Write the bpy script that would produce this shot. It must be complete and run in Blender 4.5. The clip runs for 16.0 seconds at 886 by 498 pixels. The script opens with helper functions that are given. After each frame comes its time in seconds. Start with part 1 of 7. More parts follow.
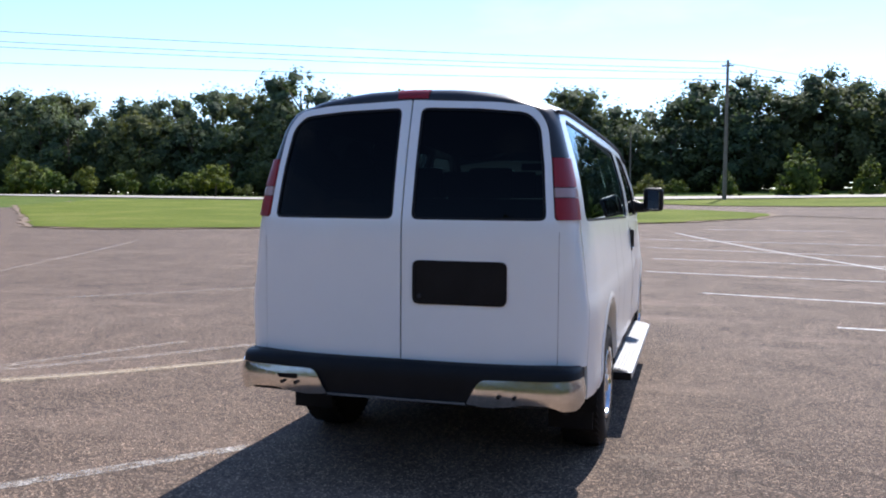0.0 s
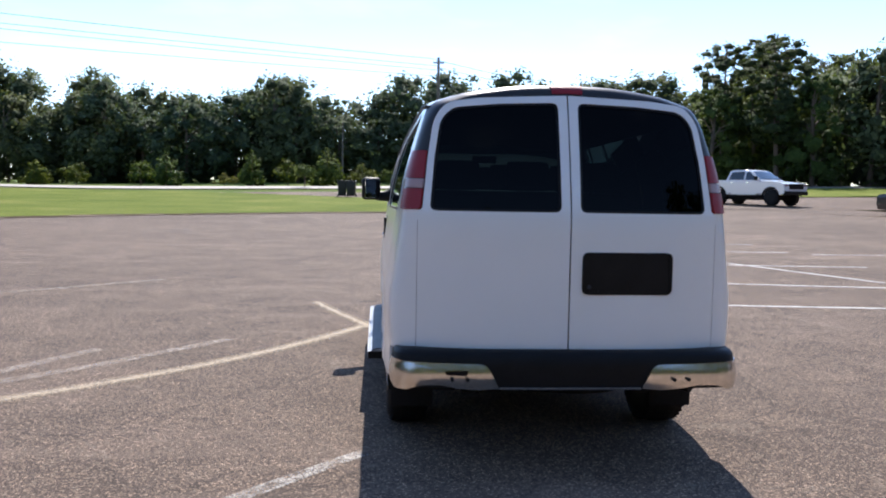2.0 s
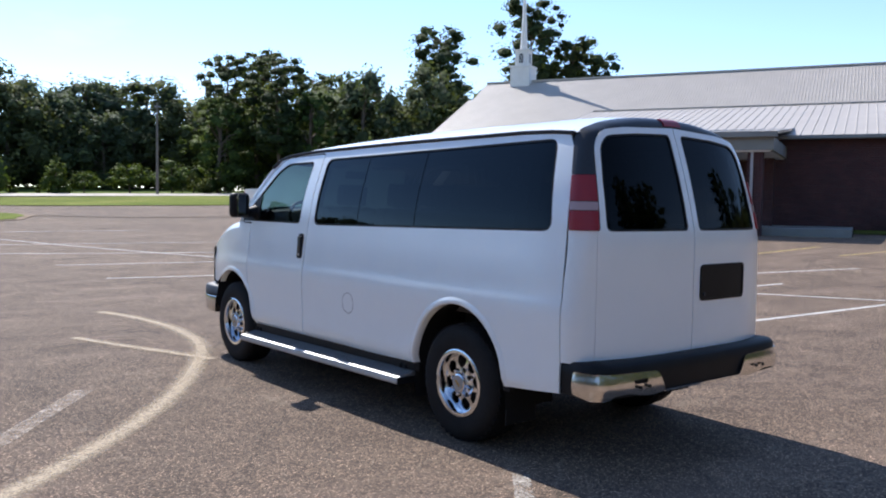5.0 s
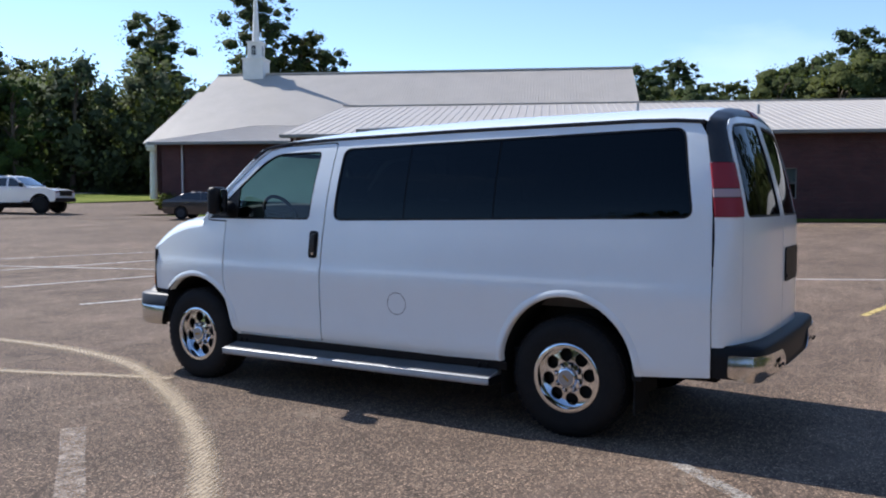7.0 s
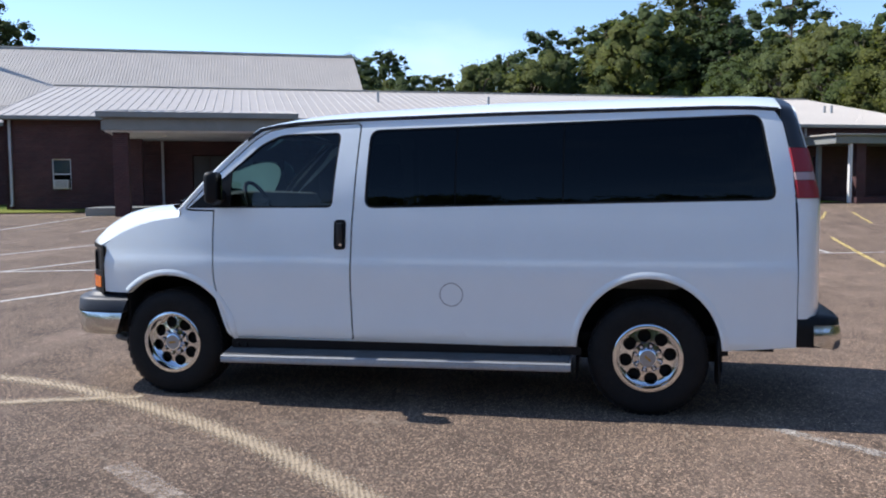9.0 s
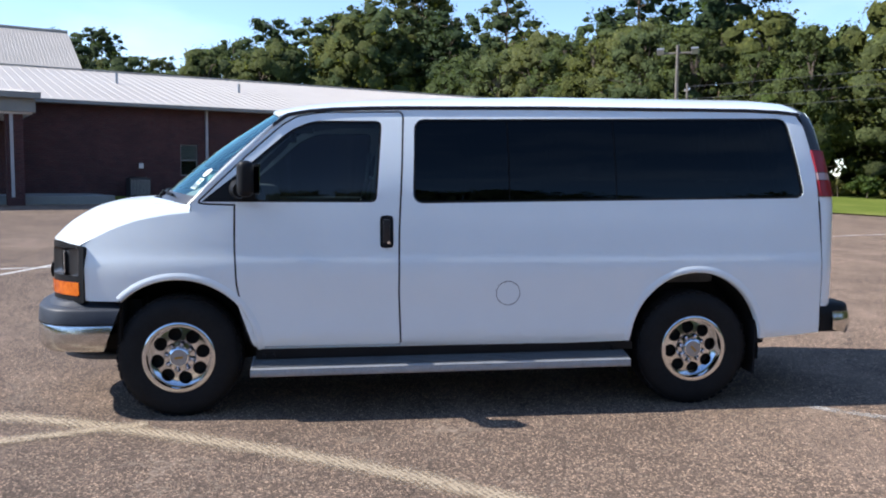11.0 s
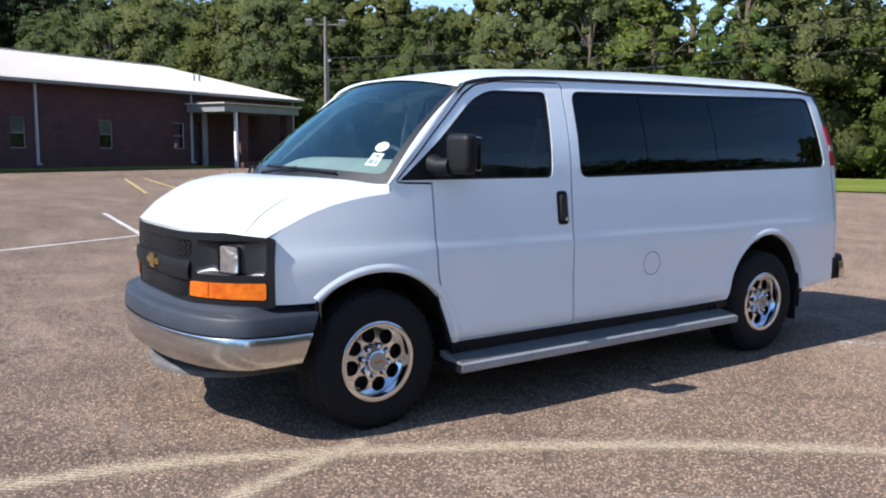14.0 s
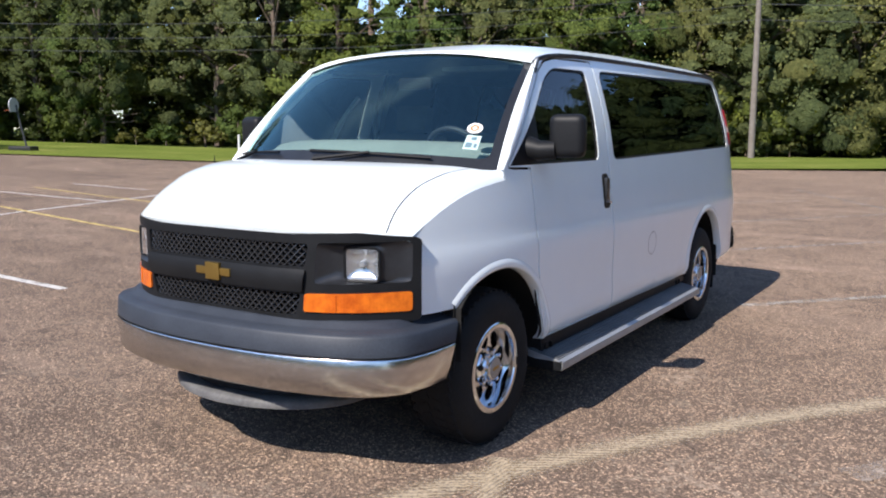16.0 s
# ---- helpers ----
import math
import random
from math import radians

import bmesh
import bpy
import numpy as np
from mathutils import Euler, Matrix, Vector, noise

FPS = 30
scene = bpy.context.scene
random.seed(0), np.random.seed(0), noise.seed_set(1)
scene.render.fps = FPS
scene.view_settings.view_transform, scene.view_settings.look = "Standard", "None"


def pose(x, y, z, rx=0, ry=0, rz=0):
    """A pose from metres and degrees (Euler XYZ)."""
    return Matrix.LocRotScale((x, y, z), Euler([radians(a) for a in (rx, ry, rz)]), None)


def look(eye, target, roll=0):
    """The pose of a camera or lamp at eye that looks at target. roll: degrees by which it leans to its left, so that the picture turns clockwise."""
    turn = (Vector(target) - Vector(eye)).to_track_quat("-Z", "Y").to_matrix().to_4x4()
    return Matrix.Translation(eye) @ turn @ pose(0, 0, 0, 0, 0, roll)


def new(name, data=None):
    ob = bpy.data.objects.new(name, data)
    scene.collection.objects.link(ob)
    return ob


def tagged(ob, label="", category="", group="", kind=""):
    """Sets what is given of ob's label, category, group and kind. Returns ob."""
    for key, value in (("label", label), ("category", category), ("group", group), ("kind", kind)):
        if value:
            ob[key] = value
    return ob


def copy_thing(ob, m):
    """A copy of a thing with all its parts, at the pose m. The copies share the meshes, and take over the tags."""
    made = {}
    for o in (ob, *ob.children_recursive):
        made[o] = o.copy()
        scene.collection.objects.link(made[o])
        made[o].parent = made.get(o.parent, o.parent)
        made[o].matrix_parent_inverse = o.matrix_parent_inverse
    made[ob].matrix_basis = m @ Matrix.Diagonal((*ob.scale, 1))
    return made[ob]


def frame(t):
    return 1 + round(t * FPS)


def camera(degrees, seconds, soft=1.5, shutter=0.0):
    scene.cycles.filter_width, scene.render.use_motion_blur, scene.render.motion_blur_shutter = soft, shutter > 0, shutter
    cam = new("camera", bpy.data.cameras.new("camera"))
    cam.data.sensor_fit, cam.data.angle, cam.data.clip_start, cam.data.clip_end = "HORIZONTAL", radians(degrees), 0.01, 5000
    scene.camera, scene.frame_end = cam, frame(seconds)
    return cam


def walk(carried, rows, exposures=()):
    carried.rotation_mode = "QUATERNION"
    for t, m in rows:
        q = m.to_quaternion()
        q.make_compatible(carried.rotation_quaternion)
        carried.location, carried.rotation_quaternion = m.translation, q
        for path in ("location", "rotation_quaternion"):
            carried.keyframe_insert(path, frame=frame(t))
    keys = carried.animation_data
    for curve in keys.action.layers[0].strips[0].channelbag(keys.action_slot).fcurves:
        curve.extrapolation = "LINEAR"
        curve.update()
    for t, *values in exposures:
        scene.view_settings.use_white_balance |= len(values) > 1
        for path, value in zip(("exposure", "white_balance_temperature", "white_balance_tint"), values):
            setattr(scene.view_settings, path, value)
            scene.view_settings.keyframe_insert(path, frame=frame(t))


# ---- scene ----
cam = camera(55.1, 16.0, 2.0)
PATH = [
    (0, (1.478, -4.129, 1.564), (0.916, -2.213, 1.436), 0.4),
    (0.5, (0.878, -4.278, 1.562), (0.502, -2.318, 1.432), 0.2),
    (1, (0.241, -4.396, 1.56), (0.017, -2.413, 1.429), 0.5),
    (1.5, (-0.391, -4.448, 1.561), (-0.421, -2.453, 1.417), 0.9),
    (2, (-1.041, -4.4, 1.56), (-0.888, -2.411, 1.414), 1.0),
    (2.5, (-1.68, -4.347, 1.567), (-1.318, -2.385, 1.422), 0.9),
    (3, (-2.289, -4.164, 1.568), (-1.72, -2.253, 1.411), 1.2),
    (3.5, (-2.905, -4.029, 1.579), (-2.154, -2.186, 1.383), 0.7),
    (4, (-3.477, -3.749, 1.581), (-2.518, -2.004, 1.389), 1.0),
    (4.5, (-4.045, -3.422, 1.591), (-2.93, -1.768, 1.448), 1.1),
    (7, (-5.982, -0.96, 1.536), (-4.291, 0.1, 1.421), 0.0),
    (7.5, (-6.259, -0.39, 1.536), (-4.485, 0.527, 1.421), -0.2),
    (8, (-6.428, 0.199, 1.525), (-4.581, 0.955, 1.399), -0.7),
    (8.5, (-6.568, 0.815, 1.526), (-4.663, 1.409, 1.391), -0.6),
    (9, (-6.647, 1.42, 1.522), (-4.696, 1.833, 1.377), -0.4),
    (11.5, (-6.369, 4.306, 1.554), (-4.42, 3.885, 1.399), 0.3),
    (12, (-6.226, 4.928, 1.575), (-4.316, 4.352, 1.433), -0.2),
    (12.5, (-5.992, 5.492, 1.559), (-4.118, 4.807, 1.416), -0.6),
    (13, (-5.719, 6.048, 1.57), (-3.918, 5.195, 1.405), 0.5),
    (13.5, (-5.348, 6.514, 1.546), (-3.613, 5.538, 1.348), 0.4),
    (14, (-4.948, 6.977, 1.547), (-3.306, 5.858, 1.317), 0.2),
    (14.5, (-4.458, 7.339, 1.539), (-2.926, 6.076, 1.292), 0.4),
    (15, (-3.979, 7.679, 1.531), (-2.575, 6.278, 1.282), 0.4),
    (15.5, (-3.482, 7.989, 1.547), (-2.238, 6.447, 1.279), 0.2),
    (16, (-2.967, 8.269, 1.551), (-1.889, 6.607, 1.277), 0.2),
]
# the picture brightens as the camera turns away from the sun
EXPOSURES = [(0, 0.92, 6250, 15), (2, 0.95, 6400, 14), (4.5, 0.88, 6350, 13), (7.5, 0.63, 6250, 12), (9, 0.76, 6250, 12), (12.5, 1.0, 6250, 12), (15, 0.95, 6400, 13), (16, 0.85, 6550, 14)]
walk(cam, [(t, look(eye, target, roll)) for t, eye, target, roll in PATH], EXPOSURES)

# ---- world and sun ----
SUN = Vector((0.12, 1.0, 0.97)).normalized()
world = bpy.data.worlds.new("sky")
world.use_nodes = True
scene.world = world
wt = world.node_tree
bg = wt.nodes["Background"]
sky = wt.nodes.new("ShaderNodeTexSky")
sky.sky_type, sky.sun_disc = "NISHITA", False
sky.sun_elevation = math.asin(SUN.z)
sky.sun_rotation = math.atan2(SUN.x, SUN.y)
sky.air_density, sky.dust_density, sky.ozone_density = 0.78, 0.0, 2.4
# thin high cloud, whiter where the noise thickens
tc = wt.nodes.new("ShaderNodeTexCoord")
mp = wt.nodes.new("ShaderNodeMapping")
mp.inputs["Scale"].default_value = (1.0, 1.0, 3.2)
nz = wt.nodes.new("ShaderNodeTexNoise")
nz.inputs["Scale"].default_value, nz.inputs["Detail"].default_value = 2.2, 6.0
nz.inputs["Roughness"].default_value = 0.55
rp = wt.nodes.new("ShaderNodeValToRGB")
rp.color_ramp.elements[0].position, rp.color_ramp.elements[1].position = 0.55, 0.82
rp.color_ramp.elements[1].color = (0.22, 0.22, 0.22, 1)
mx = wt.nodes.new("ShaderNodeMixRGB")
mx.inputs[2].default_value = (8.0, 8.4, 8.8, 1)
wt.links.new(tc.outputs["Generated"], mp.inputs[0])
wt.links.new(mp.outputs[0], nz.inputs["Vector"])
wt.links.new(nz.outputs[0], rp.inputs[0])
wt.links.new(rp.outputs[0], mx.inputs[0])
wt.links.new(sky.outputs[0], mx.inputs[1])
wt.links.new(mx.outputs[0], bg.inputs[0])
bg.inputs[1].default_value = 0.138
sun = new("sun", bpy.data.lights.new("sun", "SUN"))
sun.data.energy, sun.data.angle, sun.data.color = 4.4, radians(0.5), (1.0, 0.95, 0.88)
sun.matrix_world = look(SUN * 60, (0, 0, 0))

# ---- materials ----
def mat(name, color, rough=0.6, metal=0.0, coat=0.0):
    m = bpy.data.materials.new(name)
    m.use_nodes = True
    b = m.node_tree.nodes["Principled BSDF"]
    b.inputs["Base Color"].default_value = (*color, 1)
    b.inputs["Roughness"].default_value = rough
    b.inputs["Metallic"].default_value = metal
    b.inputs["Coat Weight"].default_value = coat
    b.inputs["Coat Roughness"].default_value = 0.04
    return m


def node(m, kind, **inputs):
    n = m.node_tree.nodes.new("ShaderNode" + kind)
    for k, v in inputs.items():
        n.inputs[k.replace("_", " ")].default_value = v
    return n


def wire(m, a, b):
    m.node_tree.links.new(a, b)


def bsdf(m):
    return m.node_tree.nodes["Principled BSDF"]


def coords(m, space="Object", scale=(1, 1, 1), rot=0.0):
    t = m.node_tree.nodes.new("ShaderNodeTexCoord")
    p = m.node_tree.nodes.new("ShaderNodeMapping")
    p.inputs["Scale"].default_value = scale
    p.inputs["Rotation"].default_value = (0, 0, rot)
    wire(m, t.outputs[space], p.inputs[0])
    return p.outputs[0]


def ramp(m, src, stops):
    r = m.node_tree.nodes.new("ShaderNodeValToRGB")
    e = r.color_ramp.elements
    while len(e) < len(stops):
        e.new(0.5)
    for k, (pos, col) in enumerate(stops):
        e[k].position, e[k].color = pos, (*col, 1) if len(col) == 3 else col
    wire(m, src, r.inputs[0])
    return r.outputs[0]


def noise_tex(m, vec, scale, detail=4.0, rough=0.55):
    n = node(m, "TexNoise", Scale=scale, Detail=detail, Roughness=rough)
    wire(m, vec, n.inputs["Vector"])
    return n.outputs[0]


def mix(m, fac, a, b, blend="MIX"):
    n = m.node_tree.nodes.new("ShaderNodeMixRGB")
    n.blend_type = blend
    for k, v in enumerate((fac, a, b)):
        if isinstance(v, (int, float)):
            n.inputs[k].default_value = v if k == 0 else (v, v, v, 1)
        elif isinstance(v, tuple):
            n.inputs[k].default_value = (*v, 1)
        else:
            wire(m, v, n.inputs[k])
    return n.outputs[0]


def bump(m, height, strength=0.3, dist=0.01):
    n = node(m, "Bump", Strength=strength, Distance=dist)
    wire(m, height, n.inputs["Height"])
    wire(m, n.outputs[0], bsdf(m).inputs["Normal"])


def varied(name, c0, c1, rough=0.6, metal=0.0, scale=8.0, fine=90.0, bump_s=0.2, bump_d=0.003, coat=0.0, space="Object"):
    """A surface whose colour wanders between two tones at two scales, with fine relief."""
    m = mat(name, c0, rough, metal, coat)
    v = coords(m, space)
    a = ramp(m, noise_tex(m, v, scale, 5), [(0.35, c0), (0.68, c1)])
    f = noise_tex(m, v, fine, 3)
    wire(m, mix(m, 0.35, a, ramp(m, f, [(0.3, tuple(k * 0.72 for k in c0)), (0.7, tuple(min(1, k * 1.2) for k in c1))])), bsdf(m).inputs["Base Color"])
    bump(m, f, bump_s, bump_d)
    return m


def asphalt_material():
    m = mat("worn_asphalt", (0.2, 0.17, 0.15), 0.9)
    v = coords(m)
    grain = noise_tex(m, v, 72.0, 6, 0.85)
    stone = node(m, "TexVoronoi", Scale=84.0)
    wire(m, v, stone.inputs["Vector"])
    pebble = node(m, "TexVoronoi", Scale=44.0)
    wire(m, v, pebble.inputs["Vector"])
    big = noise_tex(m, v, 0.16, 6, 0.6)
    mid = noise_tex(m, v, 1.3, 6, 0.65)
    base = ramp(m, big, [(0.3, (0.154, 0.110, 0.085)), (0.52, (0.225, 0.163, 0.122)), (0.72, (0.308, 0.224, 0.169))])
    base = mix(m, 0.45, base, ramp(m, mid, [(0.3, (0.120, 0.086, 0.065)), (0.7, (0.325, 0.235, 0.178))]))
    speck = ramp(m, grain, [(0.4, (0.18, 0.18, 0.19)), (0.5, (0.85, 0.85, 0.85)), (0.6, (1.9, 1.85, 1.75))])
    base = mix(m, 0.62, base, mix(m, 1.0, base, speck, "MULTIPLY"))
    # stones of the worn surface, each with a tone of its own between dark joints
    sep = m.node_tree.nodes.new("ShaderNodeSeparateColor")
    wire(m, stone.outputs["Color"], sep.inputs[0])
    tones = ramp(m, sep.outputs[0], [(0.0, (0.3, 0.3, 0.31)), (0.45, (0.75, 0.75, 0.75)), (0.72, (1.15, 1.15, 1.1)), (0.82, (2.6, 2.5, 2.3)), (1.0, (3.4, 3.3, 3.0))])
    tones = mix(m, 1.0, tones, ramp(m, stone.outputs["Distance"], [(0.25, (1, 1, 1)), (0.62, (0.35, 0.35, 0.35))]), "MULTIPLY")
    base = mix(m, 0.66, base, mix(m, 1.0, base, tones, "MULTIPLY"))
    sep2 = m.node_tree.nodes.new("ShaderNodeSeparateColor")
    wire(m, pebble.outputs["Color"], sep2.inputs[0])
    pick = ramp(m, sep2.outputs[1], [(0.8, (0, 0, 0)), (0.84, (1, 1, 1))])
    near = ramp(m, pebble.outputs["Distance"], [(0.2, (1, 1, 1)), (0.36, (0, 0, 0))])
    base = mix(m, mix(m, 1.0, mix(m, 1.0, pick, near, "MULTIPLY"), 0.8, "MULTIPLY"), base, (0.448, 0.363, 0.264))
    # dusty pale sweeps across the lot
    dust = ramp(m, noise_tex(m, coords(m, "Object", (0.3, 1.5, 1), 0.5), 0.9, 6, 0.65), [(0.52, (0, 0, 0)), (0.75, (1, 1, 1))])
    base = mix(m, mix(m, 1.0, dust, 0.4, "MULTIPLY"), base, (0.378, 0.275, 0.210))
    # thin cracks, dark or filled with sand, and short pale flecks
    wob = node(m, "TexNoise", Scale=3.4, Detail=8.0, Roughness=0.65)
    wire(m, v, wob.inputs["Vector"])
    warped = mix(m, 0.42, v, wob.outputs["Color"], "ADD")
    facs = []
    for sc, wd in ((0.5, 0.0045), (1.9, 0.011), (5.2, 0.022)):
        cr = node(m, "TexVoronoi", Scale=sc)
        cr.feature = "DISTANCE_TO_EDGE"
        wire(m, warped, cr.inputs["Vector"])
        facs.append(ramp(m, cr.outputs["Distance"], [(wd * 0.35, (1, 1, 1)), (wd * 1.2, (0, 0, 0))]))
    gate = ramp(m, noise_tex(m, v, 0.6, 4), [(0.45, (0, 0, 0)), (0.55, (1, 1, 1))])
    tone = ramp(m, noise_tex(m, v, 0.8, 3), [(0.54, (0.035, 0.029, 0.025)), (0.62, (0.336, 0.264, 0.200))])
    crack = mix(m, 1.0, facs[0], mix(m, 1.0, facs[1], gate, "MULTIPLY"), "LIGHTEN")
    base = mix(m, mix(m, 1.0, crack, 0.7, "MULTIPLY"), base, tone)
    bits = ramp(m, noise_tex(m, v, 2.3, 5), [(0.6, (0, 0, 0)), (0.68, (1, 1, 1))])
    base = mix(m, mix(m, 1.0, mix(m, 1.0, facs[2], bits, "MULTIPLY"), 0.5, "MULTIPLY"), base, (0.368, 0.304, 0.240))
    wire(m, base, bsdf(m).inputs["Base Color"])
    bump(m, mix(m, 0.5, grain, stone.outputs["Distance"]), 0.9, 0.012)
    bsdf(m).inputs["Specular IOR Level"].default_value = 0.25
    bsdf(m).inputs["Diffuse Roughness"].default_value = 0.35
    return m


def worn_over_asphalt(name, paint, low, high, scale=9.0, tread=False):
    """Paint or sand that has worn through to the asphalt in places."""
    m = mat(name, paint, 0.8)
    v = coords(m)
    wear = noise_tex(m, v, scale, 6, 0.7)
    grain = noise_tex(m, v, 70.0, 4, 0.7)
    fac = mix(m, 0.62 if tread else 0.4, wear, grain)
    if tread:
        uv = coords(m, "UV")
        wv = node(m, "TexWave", Scale=1.6, Distortion=5.0, Detail=4.0)
        wire(m, uv, wv.inputs["Vector"])
        fac = mix(m, 0.12, fac, wv.outputs["Fac"])
        sep = m.node_tree.nodes.new("ShaderNodeSeparateXYZ")
        wire(m, uv, sep.inputs[0])
        side = ramp(m, sep.outputs["Y"], [(0.0, (0, 0, 0)), (0.42, (1, 1, 1)), (0.58, (1, 1, 1)), (1.0, (0, 0, 0))])
        fac = mix(m, 1.0, fac, mix(m, 1.0, mix(m, 1.0, 1.0, side, "SUBTRACT"), 0.3, "MULTIPLY"), "SUBTRACT")
    cover = 0.8 if tread else 1.0
    k = ramp(m, fac, [(low, (0, 0, 0)), (high, (cover, cover, cover))])
    top = mix(m, 1.0, paint, ramp(m, grain, [(0.3, (0.72, 0.72, 0.72)), (0.7, (1.15, 1.15, 1.15))]), "MULTIPLY")
    wire(m, top, bsdf(m).inputs["Base Color"])
    wire(m, k, bsdf(m).inputs["Alpha"])
    bump(m, grain, 0.5, 0.005)
    return m


def grass_material(name, a, b, c):
    m = mat(name, a, 0.9)
    v = coords(m)
    big = noise_tex(m, v, 0.22, 5, 0.6)
    fine = noise_tex(m, v, 14.0, 5, 0.75)
    col = ramp(m, big, [(0.3, a), (0.55, b), (0.75, c)])
    col = mix(m, 0.6, col, mix(m, 1.0, col, ramp(m, fine, [(0.3, (0.45, 0.5, 0.4)), (0.7, (1.5, 1.5, 1.3))]), "MULTIPLY"))
    wire(m, col, bsdf(m).inputs["Base Color"])
    bump(m, fine, 0.9, 0.06)
    bsdf(m).inputs["Specular IOR Level"].default_value = 0.04
    return m


def leaf_material(name, dark, lit, glow=0.35, mass=False):
    """Foliage. A mass is the thick inside of a clump, mottled and rough at the size of sprays, with shade between
    leaves in its darker tones; else single leaves.
    """
    m = mat(name, dark, 0.75)
    b = bsdf(m)
    b.inputs["Specular IOR Level"].default_value = 0.12
    oi = m.node_tree.nodes.new("ShaderNodeObjectInfo")
    v = coords(m)
    broad = noise_tex(m, v, 0.5, 3, 0.6)
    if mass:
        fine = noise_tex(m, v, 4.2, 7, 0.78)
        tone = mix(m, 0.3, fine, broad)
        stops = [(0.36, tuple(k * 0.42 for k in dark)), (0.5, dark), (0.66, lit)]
    else:
        g = m.node_tree.nodes.new("ShaderNodeNewGeometry")
        tone = mix(m, 0.55, g.outputs["Random Per Island"], broad)
        stops = [(0.15, tuple(k * 0.7 for k in dark)), (0.5, tuple((p + q) / 2 for p, q in zip(dark, lit))), (0.85, lit)]
    col = ramp(m, tone, stops)
    tint = ramp(m, oi.outputs["Random"], [(0.0, (0.68, 0.8, 0.82)), (0.35, (0.92, 0.96, 0.92)), (0.7, (1.05, 1.02, 0.92)), (1.0, (1.32, 1.14, 0.84))])
    col = mix(m, 1.0, col, tint, "MULTIPLY")
    wire(m, col, b.inputs["Base Color"])
    if mass:
        bump(m, fine, 1.0, 0.5)
        return m
    tr = m.node_tree.nodes.new("ShaderNodeBsdfTranslucent")
    wire(m, mix(m, 1.0, col, (1.2, 1.25, 0.5), "MULTIPLY"), tr.inputs[0])
    ms = m.node_tree.nodes.new("ShaderNodeMixShader")
    ms.inputs[0].default_value = glow
    wire(m, b.outputs[0], ms.inputs[1])
    wire(m, tr.outputs[0], ms.inputs[2])
    wire(m, ms.outputs[0], m.node_tree.nodes["Material Output"].inputs[0])
    return m


def brick_material():
    m = mat("dark_red_brick", (0.2, 0.07, 0.05), 0.85)
    t = m.node_tree.nodes.new("ShaderNodeTexCoord")
    br = node(m, "TexBrick", Scale=1.0)
    br.inputs["Color1"].default_value = (0.074, 0.024, 0.024, 1)
    br.inputs["Color2"].default_value = (0.045, 0.0165, 0.018, 1)
    br.inputs["Mortar"].default_value = (0.11, 0.08, 0.077, 1)
    br.inputs["Mortar Size"].default_value = 0.006
    br.inputs["Brick Width"].default_value = 0.21
    br.inputs["Row Height"].default_value = 0.075
    wire(m, t.outputs["UV"], br.inputs["Vector"])
    n = noise_tex(m, t.outputs["UV"], 1.1, 5)
    col = mix(m, 0.5, br.outputs[0], mix(m, 1.0, br.outputs[0], ramp(m, n, [(0.3, (0.55, 0.55, 0.6)), (0.7, (1.35, 1.3, 1.25))]), "MULTIPLY"))
    wire(m, col, bsdf(m).inputs["Base Color"])
    bump(m, br.outputs["Fac"], -0.3, 0.006)
    return m


def glass_material(name, tint, rough=0.0, index=1.52, sheen=(0.9, 0.95, 1.0)):
    """A pane: clear sight through a tint, with the mirror gloss of glass."""
    m = mat(name, tint, 0.02)
    nt = m.node_tree
    tr = nt.nodes.new("ShaderNodeBsdfTransparent")
    tr.inputs[0].default_value = (*tint, 1)
    gl = nt.nodes.new("ShaderNodeBsdfGlossy")
    gl.inputs["Roughness"].default_value = rough
    gl.inputs[0].default_value = (*sheen, 1)
    fr = nt.nodes.new("ShaderNodeFresnel")
    fr.inputs[0].default_value = index
    ms = nt.nodes.new("ShaderNodeMixShader")
    wire(m, fr.outputs[0], ms.inputs[0])
    wire(m, tr.outputs[0], ms.inputs[1])
    wire(m, gl.outputs[0], ms.inputs[2])
    wire(m, ms.outputs[0], nt.nodes["Material Output"].inputs[0])
    return m


ASPHALT = asphalt_material()
PAINT_WHITE = worn_over_asphalt("worn_white_paint", (0.56, 0.54, 0.5), 0.36, 0.5)
PAINT_FAINT = worn_over_asphalt("faint_white_paint", (0.36, 0.295, 0.24), 0.42, 0.64)
PAINT_OLD = worn_over_asphalt("scuffed_white_paint", (0.42, 0.385, 0.34), 0.42, 0.62)
PAINT_YELLOW = worn_over_asphalt("worn_yellow_paint", (0.6, 0.45, 0.15), 0.37, 0.53)
SAND_TRAIL = worn_over_asphalt("sandy_tyre_trail", (0.46, 0.37, 0.255), 0.3, 0.56, 15.0, True)
GRASS = grass_material("mown_grass", (0.105, 0.14, 0.026), (0.15, 0.18, 0.04), (0.22, 0.22, 0.07))
FIELD = grass_material("rough_grass", (0.08, 0.12, 0.03), (0.12, 0.16, 0.045), (0.18, 0.18, 0.07))
ROAD = varied("pale_concrete_road", (0.33, 0.3, 0.26), (0.42, 0.39, 0.34), 0.85, 0, 0.8, 60)
CONCRETE = varied("concrete", (0.36, 0.34, 0.31), (0.45, 0.43, 0.39), 0.85, 0, 2.0, 60)
DIRT = varied("bare_earth", (0.16, 0.11, 0.07), (0.24, 0.17, 0.11), 0.95, 0, 2.0, 40, 0.6, 0.01)
PATCH = varied("dark_asphalt", (0.045, 0.038, 0.034), (0.08, 0.066, 0.058), 0.9, 0, 5.0, 60, 0.6, 0.008)
BRICK = brick_material()
